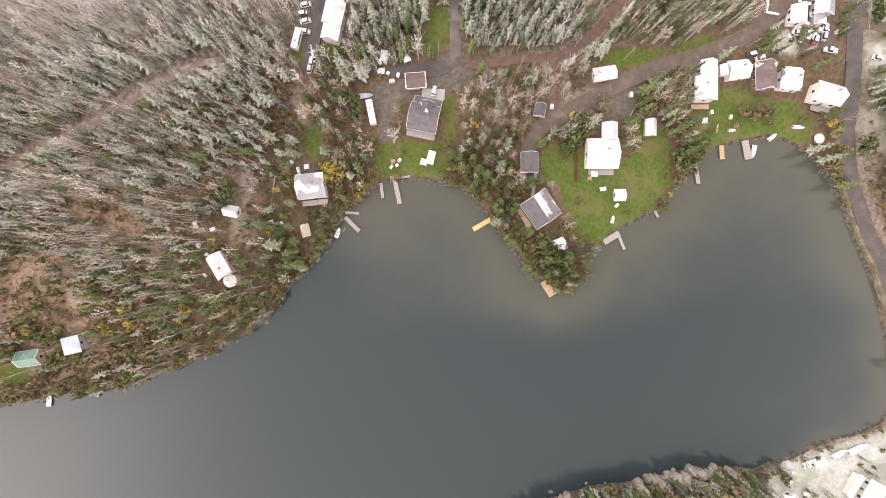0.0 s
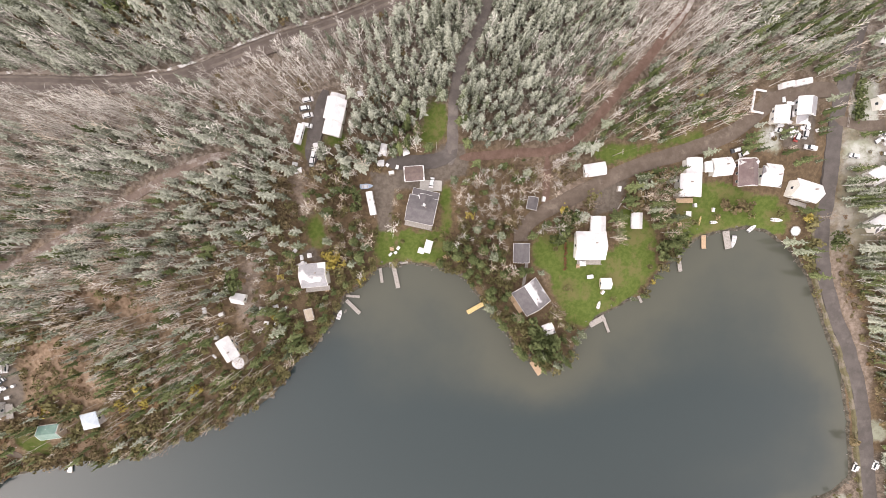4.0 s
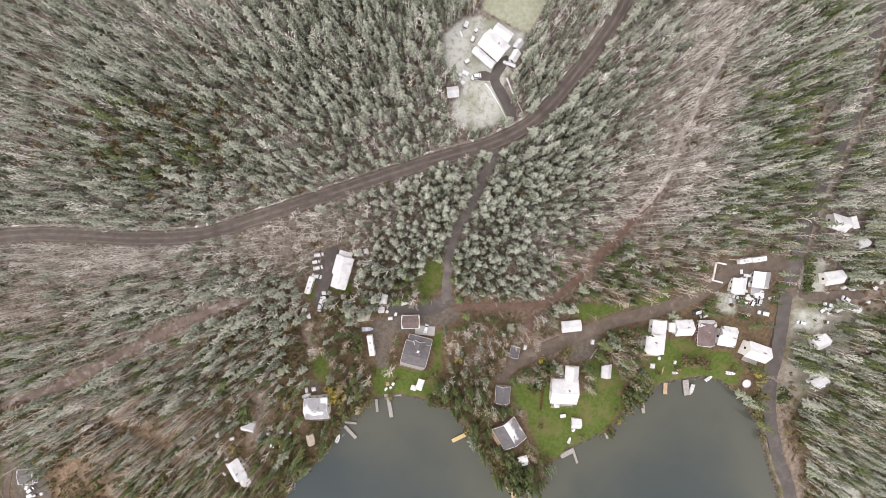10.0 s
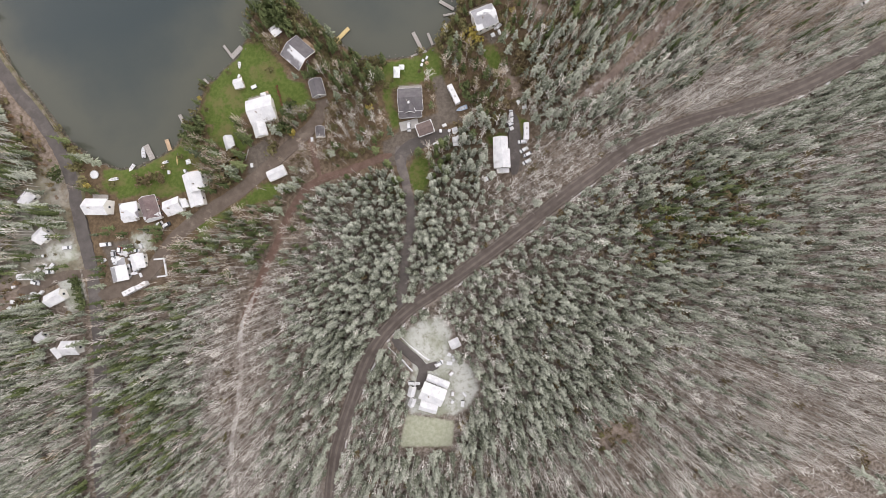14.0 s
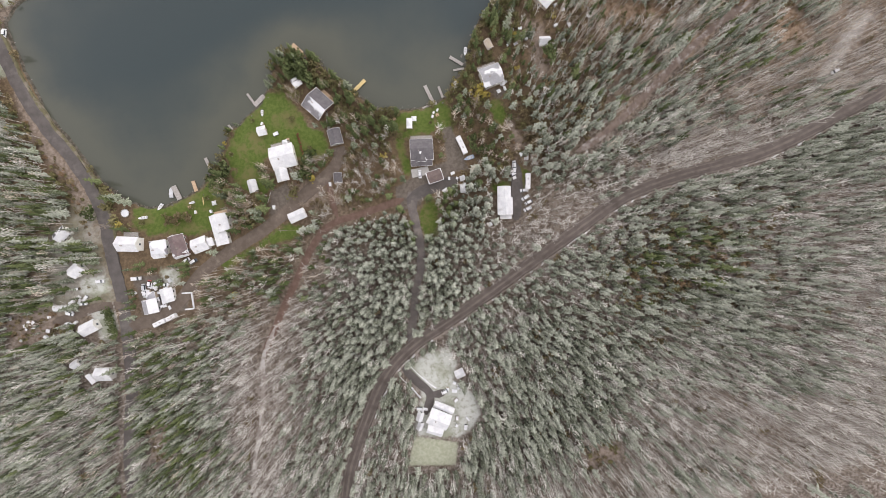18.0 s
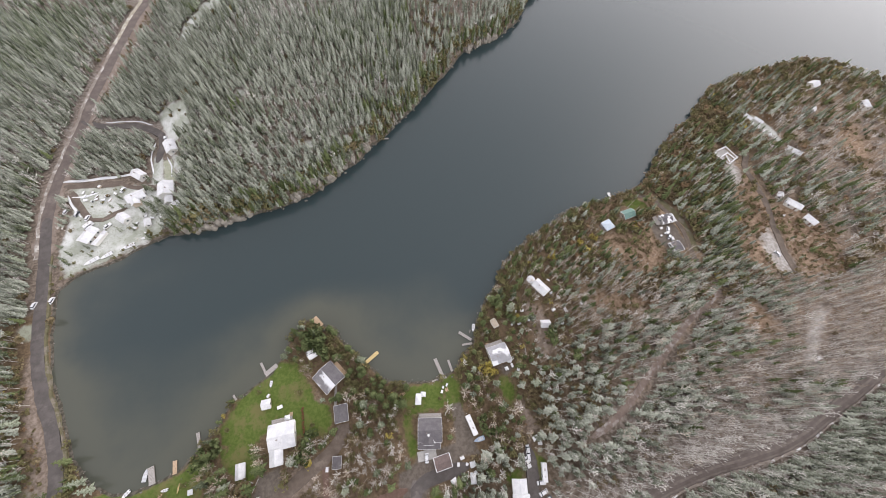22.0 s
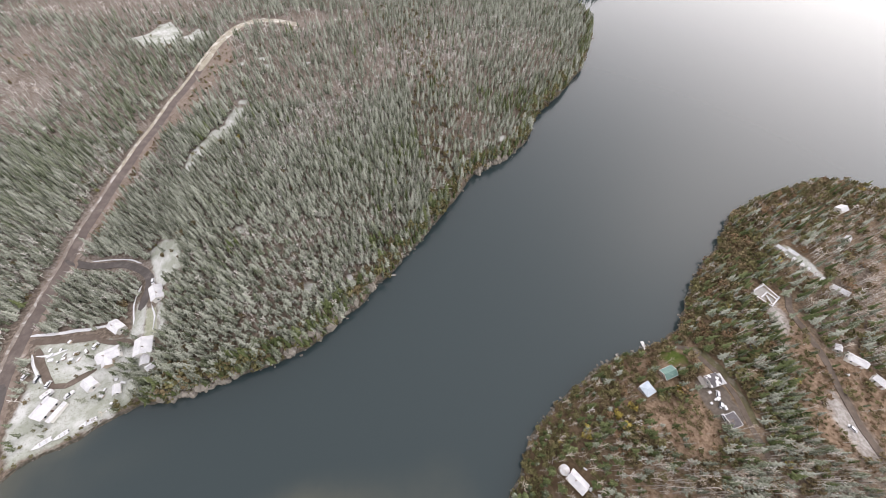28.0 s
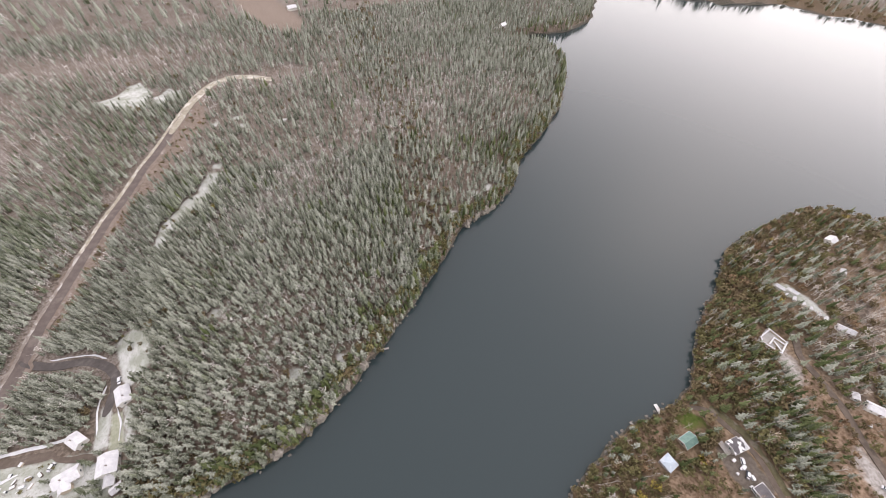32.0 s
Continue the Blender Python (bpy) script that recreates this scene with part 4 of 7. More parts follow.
for i in range(12):
    part("board", block((i - 5.5) * 0.9, 0, 0.5, 0.84, 1.3, 0.1), "dock_grey", bw)
part("stringer", block(0, 0.5, 0.3, 10.8, 0.12, 0.3), "post", bw)
part("stringer", block(0, -0.5, 0.3, 10.8, 0.12, 0.3), "post", bw)
tagged(bw, "weathered narrow boardwalk across the lawn", "boardwalk")
h = house("house", "large snow-covered L-shaped house on the lawn", 64.9, 44.3, 13.0, 12.2, 0, 3.2, 2.0, "snow_roof", "siding_white", True)
storey(h, 3.2, 9.2, 7.0, 6.4, 90, 3.0, 1.5, "snow_roof", "siding_white", windows=False)
deck(h, 0.5, -7.2, 10.5, 2.4, 0.8)
house("mobile_home", "white snow-roofed trailer home beside the lane", 65.7, 76.8, 9.2, 5.3, 9, 2.5, 0.7, category="trailer home")
house("shed", "small white-roofed shed on the lawn", 72.9, 27.5, 4.6, 4.8, 0, 2.3, 1.0, wall="siding_tan", category="shed")
house("shed", "long snowy-roofed shed half under trees", 85.4, 55.2, 6.8, 4.6, 90, 2.3, 1.2, wall="siding_grey", category="shed")
h = house("house", "tall white two-part house with stepped snowy roofs", 106.8, 70.4, 9.6, 9.2, 90, 4.6, 1.8, "snow_roof", "siding_white", True)
storey(h, 8.0, -1.5, 7.2, 6.8, 0, 4.2, 1.3, "snow_roof", "siding_white")
deck(h, -6.2, 0, 2.0, 7.4, 1.0, "dock_tan", False)
h = house("house", "white snow-roofed cottage with a side porch", 121.0, 78.6, 8.4, 7.6, 6, 2.9, 1.7, "snow_roof", "siding_white", True)
storey(h, -5.0, 0.6, 4.4, 4.0, 90, 2.5, 1.0, "snow_roof", "siding_white", windows=False)
h = house("house", "reddish brown house with half-melted snow on the roof", 132.8, 76.2, 11.4, 8.6, 92, 3.4, 2.2, "brown_roof_snow", "siding_brown", True)
storey(h, 4.4, 0.0, 7.4, 4.2, 90, 3.0, 1.3, "snow_roof", "siding_white", windows=False)
h = house("house", "white house with a hipped snowy roof", 143.6, 74.6, 9.2, 8.2, -6, 3.0, 2.0, "half_snow_roof", "siding_white", True, hip=True)
storey(h, 0.5, 3.4, 6.6, 4.2, 0, 2.6, 1.0, "snow_roof", "siding_white", windows=False)
h = house("house", "white gabled house standing beside the paved road", 158.2, 68.6, 11.4, 8.0, -16, 4.2, 2.0, "snow_roof", "siding_white", True)
deck(h, 1.0, -5.4, 8, 2.2, 0.9)
h = house("house", "white-roofed cottage in a cluttered yard", 145.3, 100.6, 7.4, 6.8, 87, 2.8, 1.5, "snow_roof", "siding_white")
h = house("house", "white-roofed cottage with a lean-to", 155.3, 104.2, 7.6, 8.0, 87, 2.8, 1.5, "snow_roof", "siding_grey", roof_back="pale_roof")
storey(h, -5.4, 1.0, 4.4, 4.8, 0, 2.4, 0.9, "pale_roof", "siding_tan", windows=False)
house("gazebo", "small grey-roofed summer house among firs", 48.0, 7.0, 4.6, 5.0, 22, 2.3, 1.1, "grey_roof", "siding_brown", category="summer house")

house("cabin", "small dark-roofed cabin between firs and the lane", 39.6, 62.4, 5.4, 4.4, 80, 2.4, 1.2, "grey_roof_clear", "siding_tan", category="cabin")

# ---- west shore ----
h = house("house", "white-roofed house among the firs with a round annex", -91, -0.9, 9.9, 6.4, -60, 3.4, 1.6, "snow_roof", "siding_tan", True)
bm = bmesh.new()
bmesh.ops.create_cone(bm, cap_ends=True, segments=14, radius1=2.4, radius2=2.4, depth=3.6)
bmesh.ops.translate(bm, vec=(7.4, 0.6, 1.2), verts=bm.verts)
part("round_annex", bm, "siding_tan", h)
bm = bmesh.new()
bmesh.ops.create_cone(bm, cap_ends=True, segments=14, radius1=2.7, radius2=0.1, depth=1.0)
bmesh.ops.translate(bm, vec=(7.4, 0.6, 3.5), verts=bm.verts)
part("annex_roof", bm, "snow_roof", h)
house("shed", "small weathered shed above the rocks", -57.5, 13.3, 5.0, 3.4, -76, 2.3, 1.0, "siding_tan", "siding_tan", category="shed")
house("cottage", "snow-covered small cottage in the woods", -85.5, 21.0, 5.6, 4.4, -10, 2.6, 1.4, category="cottage")
house("house", "blue-grey metal-roofed house near the water", -151.6, -32.9, 7.2, 6.8, 14, 3.2, 1.3, "blue_roof", "siding_grey", hip=True)
h = house("house", "green metal-roofed cabin near the dock", -170.1, -38.5, 9.0, 6.4, 8, 2.8, 1.5, "green_roof", "siding_tan")
h = house("house", "dark-roofed house with a snowy deck", -192.4, -28.4, 8.0, 7.0, 2, 2.8, 1.4, "grey_roof", "siding_grey")
storey(h, -4.6, 0.5, 6.0, 4.5, 90, 2.6, 1.2, "snow_roof", "siding_white", windows=False)
deck(h, 5.4, -1.0, 3.2, 6.8, 0.7)
h = house("garage", "flat grey-roofed garage with white edges", -187.6, -7.2, 6.6, 7.0, 4, 2.6, 0.5, "grey_roof_clear", "siding_grey", category="garage")
for s in (1, -1):
    part("snow_strip", block(0, s * 3.55, 2.55, 7.0, 0.3, 0.3), "snow", h, "snow along the roof's edge")
    part("snow_strip", block(s * 3.35, 0, 2.9, 0.35, 7.0, 0.3), "snow", h, "snow along the roof's edge")
house("house", "long white-roofed house by the felled strip", -285.0, -18.6, 10.2, 5.8, 130, 3.0, 1.5)
house("shed", "white-roofed shed beside the long house", -281, -27.2, 4.6, 4.0, 40, 2.4, 1.0, category="shed")
house("house", "white snow-roofed cabin in the woods", -319.5, -61.0, 10.0, 5.2, 130, 2.8, 1.4)
house("house", "white-roofed house past the felled strip", -288.6, -5, 8.0, 5.4, 110, 3.0, 1.6)
house("house", "white-roofed house on the headland", -389.9, -123.8, 9.0, 7.0, 10, 3.0, 1.6)
house("shed", "snowy shed on the wooded headland", -367, -96.9, 5, 4, 30, 2.4, 1.1, category="shed")
house("cabin", "white-roofed cabin far along the shore", -413.9, -91, 8, 6, 70, 2.8, 1.5, category="cabin")
# a half-built house: snow-topped low walls on a slab
ruin = empty_at("unfinished_house", -267.0, -69.5, 20)
part("slab", block(0, 0, 0.2, 15.5, 13.5, 0.5, 0.05), "concrete", ruin)
for x, y, L, turn in ((-6.6, 0, 13, 84), (-1.0, 6.2, 12, 5), (5.6, 1.5, 9.5, 98), (0.5, -1.0, 8, 0), (-1.5, -6.2, 11, -8), (1.5, 3.0, 6.5, 60), (6.2, -4.5, 6, 40), (-3.2, 2.6, 6, 92), (9.0, 2.4, 5.5, 12)):
    bm = bmesh.new()
    box(bm, 0, 0, 0.9, L, 0.5, 1.6, 0, turn)
    bmesh.ops.translate(bm, vec=(x, y, 0), verts=bm.verts)
    part("low_wall", bm, "siding_tan", ruin)
    bm = bmesh.new()
    box(bm, 0, 0, 1.8, L + 0.1, 0.9, 0.3, 0.08, turn)
    bmesh.ops.translate(bm, vec=(x, y, 0), verts=bm.verts)
    part("snow_cap", bm, "snow", ruin, "thick snow on the wall")
tagged(ruin, "half-built house with snow on its low walls", "unfinished house")
FOOTPRINTS.append((-267.0, -69.5, 10))
house("boat_shelter", "long white covered shelter at the camp", -308.5, -101, 6.4, 3.6, 112, 2.2, 0.8, category="shelter", windows=False)
house("boat_shelter", "white covered shelter in the snowy yard", -313.5, -95.5, 7.2, 3.2, 118, 2.2, 0.8, category="shelter", windows=False)
for k, (x, y) in enumerate(((-307.6, -94.5), (-310, -90.2), (-312.3, -84.8), (-314.2, -80.5), (-315.2, -75.4), (-317.0, -71.2))):
    house("boat_shelter", "low snow-covered boat cover at the camp", x, y, 2.8 + (k * 7 % 4) * 0.35, 1.7 + k % 3 * 0.3, 25 + (k * 37) % 30, 1.2, 0.4, category="shelter", windows=False)


def fallen_log(label, x, y, rot, L, r=0.28):
    base = empty_at("fallen_log", x, y, rot)
    part("log", rod(bmesh.new(), (-L / 2, 0, r), (L / 2, 0, r * 0.8), r, r * 0.6, 8), "dock_grey", base)
    part("broken_branch", rod(bmesh.new(), (L * 0.1, 0, r), (L * 0.22, L * 0.1, r * 2.2), r * 0.4, 0.03, 5), "dock_grey", base)
    tagged(base, label, "log", "fallen logs")


fallen_log("long pale fallen trunk beside the unfinished house", -247.5, -73.5, 105, 12, 0.5)
fallen_log("long pale fallen trunk below the unfinished house", -240, -70.5, 167, 11, 0.42)
fallen_log("pale fallen trunk among the firs", -209, 19, 82, 9, 0.42)
for x, y, rot, L in ((-251, -66, 20, 7), (-254, -60.1, 50, 7), (-84.9, -14.3, 60, 8), (-233.7, 6.8, 40, 10), (83, 60, -30, 7), (79, 63, 60, 6), (87, 62, 10, 5), (60, -12, 30, 5), (170, 178, 70, 6), (-70, 33, 80, 7), (-96.1, 3.9, -60, 9)):
    fallen_log("pale weathered log lying on the ground", x, y, rot, L)

# ---- barn and yard ----
h = house("barn", "long white snow-roofed barn in two lengths", -43.9, 100.2, 9.0, 8.0, 77, 4.0, 1.7, "snow_roof", "siding_white", category="barn")
storey(h, -7.5, -0.3, 6.2, 7.0, 0, 3.6, 1.5, "snow_roof", "siding_white", windows=False)
storey(h, 5.6, 0.5, 2.2, 6.0, 0, 2.6, 0.6, "snow_roof", "siding_tan", windows=False)

# ---- the snowy house by the main road ----
h = house("house", "snow-covered house with several wings by the main road", 19.4, 202.4, 11.6, 8.8, -37, 3.2, 2.0, "snow_roof", "siding_white", True)
storey(h, -0.5, 6.8, 8.6, 5.0, 6, 2.8, 1.4, "snow_roof", "siding_white", windows=False)
storey(h, -0.2, -6.6, 11.2, 3.4, 0, 2.6, 0.8, "snow_roof", "siding_grey", windows=False)
house("shed", "white-roofed shed in a row by the drive", 29, 198.6, 4.8, 3.4, 60, 2.3, 0.9, category="shed")
house("shed", "white-roofed shed behind its neighbour", 30.3, 203.9, 4.2, 3.0, 55, 2.3, 0.9, category="shed")
house("shed", "white-roofed shed at the edge of the snowy yard", 2.4, 181.7, 5.0, 4.5, 10, 2.4, 1.1, category="shed")

# ---- south village ----
house("house", "white-roofed house at the end of the drive", 152.6, -139.3, 9.0, 6.6, -42, 3.0, 1.6, chimney=True)
h = house("house", "tall white-roofed house above the snowy lawn", 132, -121.2, 10.6, 9.8, 96, 4.6, 2.0, chimney=True)
storey(h, 8.0, 0.5, 5.5, 5.0, 0, 2.6, 1.2, "snow_roof", "siding_white", windows=False)
h = house("house", "white-roofed house with a cross wing in snow", 152.7, -122.1, 11.4, 7.4, 18, 3.2, 1.8, chimney=True)
storey(h, 1.5, 4.0, 6.0, 5.4, 90, 3.0, 1.4, "snow_roof", "siding_tan", windows=False)
house("garage", "white-roofed garage in the snowy yard", 159.1, -106.6, 7.4, 6.0, -44, 2.8, 1.4, category="garage")
h = house("house", "long white house with a lean-to beside the bay", 178.6, -98.2, 11.0, 8.0, -120, 3.2, 1.8, chimney=True)
house("shed", "long open-sided white shed beside the house", 172.2, -95, 10.6, 2.8, -122, 2.4, 0.5, category="shed", windows=False)
house("house", "white-roofed house beside the curved drive", 130.7, -155.9, 11.0, 7.6, 110, 3.0, 1.6, chimney=True)
house("shed", "white-roofed boat shed near the bank", 144.7, -100.7, 5.6, 4.2, 104, 2.3, 1.0, category="shed")
house("shed", "snowy low shed beside the tall house", 126.1, -108.7, 5.4, 4.0, 30, 2.3, 0.9, category="shed")

# ---- east of the paved road ----
house("house", "white-roofed cottage across the road", 188.5, 75.2, 7.0, 6.4, 28, 3.0, 1.6)
house("house", "half-hidden grey and white cottage", 191.5, 54.4, 7.4, 6.0, 30, 2.8, 1.5, "snow_roof", "siding_white", roof_back="grey_roof")
h = house("house", "white-roofed bungalow in a fenced garden", 191.5, 107.0, 9.0, 6.4, 12, 2.9, 1.5)
house("mobile_home", "long narrow white trailer home", 202.3, 93.1, 8.6, 2.9, -14, 2.4, 0.4, category="trailer home")
house("shed", "small white-roofed shed under trees", 203.9, 124.3, 4.8, 3.8, 18, 2.3, 1.0, category="shed")
house("house", "white-roofed house deep in the east woods", 190.5, 133.6, 9.0, 7.0, -14, 3.0, 1.6)
house("shed", "white shed turned against the house", 198.2, 134.4, 5.8, 2.8, -66, 2.3, 0.8, category="shed")
house("cabin", "grey and snowy cabin at the lake's end", 232, 24, 7, 6, 20, 2.8, 1.5, "grey_roof", "siding_tan", category="cabin")
house("house", "white-roofed house far by the straight road", 8.1, -723.3, 14, 10, 20, 4, 2.5)
house("house", "white-roofed house on the far point", -304.4, -608.1, 12, 9, 30, 4, 2.2)


# ---- docks ----
def dock(label, a, b, width, material="dock_grey", z=0.55):
    a, b = np.array(a, float), np.array(b, float)
    n, c = np.linalg.norm(b - a), (a + b) / 2
    base = empty_at("dock", c[0], c[1], math.degrees(math.atan2(b[1] - a[1], b[0] - a[0])), 0)
    k = max(3, int(n / 0.6))
    board = mesh_of(block(0, 0, 0, n / k - 0.04, width, 0.09), "board", material)
    for i in range(k):
        shared("board", board, base, pose((i + 0.5) / k * n - n / 2, random.uniform(-0.03, 0.03), z, 0, 0, random.uniform(-0.6, 0.6)))
    for s in (-1, 1):
        part("stringer", block(0, s * (width / 2 - 0.12), z - 0.17, n, 0.1, 0.22), "post", base)
    m = max(2, int(n / 3) + 1)
    for i in range(m):
        for s in (-1, 1):
            x = (i / (m - 1) - 0.5) * (n - 0.3)
            part("post", rod(bmesh.new(), (x, s * (width / 2 + 0.06), -3), (x, s * (width / 2 + 0.06), z + 0.35), 0.09, 0.08), "post", base)
    return tagged(base, label, "dock", "docks on the lake")


dock("weathered grey dock reaching into the bay", (-21, 35.0), (-18.8, 24.6), 1.9)
dock("wide grey landing along the bank", (-23, 36), (-14.5, 36.8), 2.2)
dock("short narrow grey dock", (-26.8, 33.5), (-26, 27), 1.3)
dock("narrow grey dock below the rocks", (-42, 21), (-36, 20.6), 1.1)
dock("angled grey dock below the rocks", (-42, 19), (-36, 13), 1.7)
dock("new yellow timber dock", (12.2, 13.6), (20.5, 18.3), 2.0, "dock_yellow")
dock("yellow timber landing at the bank", (20.0, 20.2), (22.4, 16.4), 1.8, "dock_yellow", 0.7)
dock("tan timber platform at the point's tip", (42.2, -8.5), (46.2, -14.6), 3.4, "dock_tan")
dock("weathered dock off the east lawn", (106.6, 42), (108.3, 32.6), 1.7)
dock("floating dock with a moored boat", (128, 51), (129.6, 43), 3.0)
dock("small square dock by the lawn", (118, 49), (118.4, 43), 2.0, "dock_tan")
dock("thin grey plank jetty", (88.5, 23.5), (91.2, 18.4), 1.1)
dock("grey platform at the corner of the lawn", (67.9, 7.9), (74.5, 11.8), 2.6)
dock("narrow grey jetty beside the platform", (74, 11.4), (76.7, 4.7), 1.2)
dock("white floating dock on the west shore", (-168.2, -60.7), (-167.7, -53.9), 2.2, "trim")
dock("short dark jetty on the west shore", (-147.2, -56.9), (-148.6, -51.4), 1.3)
dock("lone low dock under the wooded cliff", (-11.5, -144.6), (-20.2, -143.6), 1.2)
dock("grey steps down to the water", (4.5, 37.5), (2.6, 33), 2.0, "dock_tan")


# ---- vehicles ----
def car_template(name, paint, length=4.5, width=1.85, tall=1.5, cab=(-0.28, 0.22), snow=True, pickup=False):
    base = new(name)
    base.empty_display_size = 0.5
    l, w = length / 2, width / 2
    bm = prism(bmesh.new(), [(-l, -w, 0.35), (l, -w, 0.35), (l, w, 0.35), (-l, w, 0.35)],
               [(-l + 0.08, -w + 0.06, 0.92), (l - 0.25, -w + 0.06, 0.86), (l - 0.25, w - 0.06, 0.86), (-l + 0.08, w - 0.06, 0.92)])
    part("body", bm, paint, base)
    a, b = cab[0] * length, cab[1] * length
    bm = prism(bmesh.new(), [(a - 0.35, -w + 0.08, 0.88), (b + 0.5, -w + 0.08, 0.88), (b + 0.5, w - 0.08, 0.88), (a - 0.35, w - 0.08, 0.88)],
               [(a, -w + 0.22, tall - 0.06), (b, -w + 0.22, tall - 0.06), (b, w - 0.22, tall - 0.06), (a, w - 0.22, tall - 0.06)])
    part("cabin_glass", bm, "glass", base, "dark window glass")
    part("roof", block((a + b) / 2, 0, tall - 0.02, b - a + 0.1, width - 0.38, 0.09, 0.03), "snow" if snow else paint, base)
    if snow:
        part("bonnet_snow", block(l - 0.85, 0, 0.93, 1.1, width - 0.4, 0.12, 0.04), "snow", base, "thin snow on the bonnet")
    if pickup:
        part("load_bed", block(-l + 0.9, 0, 1.0, 1.7, width - 0.1, 0.35, 0.04), paint, base)
    for x in (-l + 0.8, l - 0.85):
        for s in (-1, 1):
            part("wheel", rod(bmesh.new(), (x, s * (w - 0.2), 0.33), (x, s * (w + 0.02), 0.33), 0.33, 0.33, 10), "tyre", base)
    for s in (-1, 1):
        part("headlight", block(l - 0.04, s * (w - 0.3), 0.68, 0.1, 0.32, 0.16, 0.02), "glass", base)
    part("bumper", block(l + 0.03, 0, 0.48, 0.14, width - 0.1, 0.2, 0.03), "steel", base)
    return base


def park(base, x, y, rot, label, category="car"):
    ob = copy_thing(base, pose(x, y, ground_z(x, y) + 0.12, 0, 0, rot))
    return tagged(ob, label, category, "parked vehicles")


CARS = {"white": car_template("car", "car_white"), "dark": car_template("car", "car_dark"), "red": car_template("car", "car_red"),
        "silver": car_template("car", "car_silver", snow=False), "pickup": car_template("pickup_truck", "car_white", 5.4, 2.0, 1.8, (-0.08, 0.2), True, True)}
park(CARS["white"], -4.0, 71.2, 80, "white car parked on the concrete pad")
park(CARS["white"], -54.3, 82.4, -100, "snow-topped car on the barn drive")
park(CARS["silver"], -55.0, 79.6, -98, "silver car on the barn drive")
park(CARS["white"], -56.6, 94.4, -10, "snow-covered car at the barn's lot")
park(CARS["pickup"], -53.0, 84.6, -80, "snow-covered pickup at the barn's lot", "pickup truck")
park(CARS["white"], -56.2, 98.4, 15, "snow-covered car facing the barn")
park(CARS["dark"], -57.2, 101.2, 12, "dark car under snow facing the barn")
park(CARS["white"], -55.8, 104.6, 12, "snow-covered car at the end of the row")
park(CARS["white"], 12.6, 189.6, 195, "white car on the northern driveway")
park(CARS["pickup"], 161, 87.5, 170, "white pickup beside the paved road", "pickup truck")
park(CARS["white"], 180, 84, 170, "snow-covered car across the road")
park(CARS["pickup"], 192.5, 93.4, 170, "white pickup on the east lane", "pickup truck")
park(CARS["white"], 198.4, 94.4, 160, "snow-covered car on the east lane")
park(CARS["white"], 200.8, 96.8, 150, "snow-covered car beside the trailer home")
park(CARS["white"], 147, 94.6, 165, "snow-covered car behind the cottage")
park(CARS["silver"], 158.4, 93.4, 80, "silver car in the cluttered yard")
park(CARS["red"], 155.0, 92.2, 70, "red car with snow on its roof")
park(CARS["white"], 158.6, 96.6, 78, "snow-covered car in the cluttered yard")
park(CARS["white"], 132.4, 84.8, 20, "snow-covered car beside the lane")
park(CARS["dark"], 128.6, 86.2, 15, "dark car with snow on its roof")
park(CARS["white"], 194.2, -58.6, 70, "snow-covered car on the lake side of the road")
park(CARS["white"], 202.1, -57, 70, "snow-covered car on the verge of the road")
park(CARS["white"], 195.2, -119, 60, "snow-covered car in the south yard")
park(CARS["dark"], 188.5, -116.1, 70, "dark car with a snowy roof in the south yard")
park(CARS["white"], 181.8, -111.7, 70, "snow-covered car in the south yard")
park(CARS["pickup"], 169.4, -103.5, 40, "snow-covered pickup by the long house", "pickup truck")
park(CARS["white"], 162.9, -130, 60, "snow-covered car on the brown driveway")
park(CARS["white"], 137.1, -167.7, 100, "white car beside the curved drive")
park(CARS["white"], -190.9, -20.9, 60, "white car on the west yard")
park(CARS["dark"], -188.2, -15.4, 40, "dark car on the west yard")
park(CARS["white"], -185.3, -9.1, 90, "white car beside the flat garage")
park(CARS["white"], -252.1, 11.8, 110, "white car beside the camp road")
park(CARS["white"], -230, 75.3, 15, "snow-topped car at the end of the gravel strip")
for c in CARS.values():
    for o in (*c.children_recursive, c):
        bpy.data.objects.remove(o)


def camper(label, x, y, rot, L=8.0, W=2.5, paint="car_white"):
    base = empty_at("camper", x, y, rot)
    part("body", block(0, 0, 1.75, L, W, 2.4, 0.18), paint, base)
    part("roof_hatch", block(L * 0.2, 0, 3.02, 0.7, 0.7, 0.18, 0.04), "steel", base)
    part("air_unit", block(-L * 0.15, 0, 3.05, 1.0, 0.8, 0.25, 0.06), "siding_grey", base)
    for s in (-1, 1):
        part("window_band", block(0, s * (W / 2 + 0.02), 2.1, L * 0.5, 0.05, 0.6), "glass", base)
        for k in (-0.12, 0.12):
            part("wheel", rod(bmesh.new(), (k * L, s * (W / 2 - 0.25), 0.35), (k * L, s * W / 2, 0.35), 0.36, 0.36, 10), "tyre", base)
    part("hitch", rod(bmesh.new(), (L / 2, 0, 0.5), (L / 2 + 1.2, 0, 0.5), 0.07, 0.07), "steel", base)
    FOOTPRINTS.append((x, y, L / 2 + 1))
    return tagged(base, label, "camper", "parked vehicles")


camper("long white camper trailer under bare trees", -30, 62, -79, 10.2, 2.7)
camper("white camper parked along the barn's lot", -59.2, 90.3, 75, 8.4)
camper("snow-covered trailer at the forest edge", 152.9, 114.1, 12, 6.6, 2.4)
camper("short snow-covered trailer at the forest edge", 146.1, 112.9, 14, 5.4, 2.3)
camper("snow-covered camper on the snowy yard", 180, -105.9, 40, 5.5, 2.3)


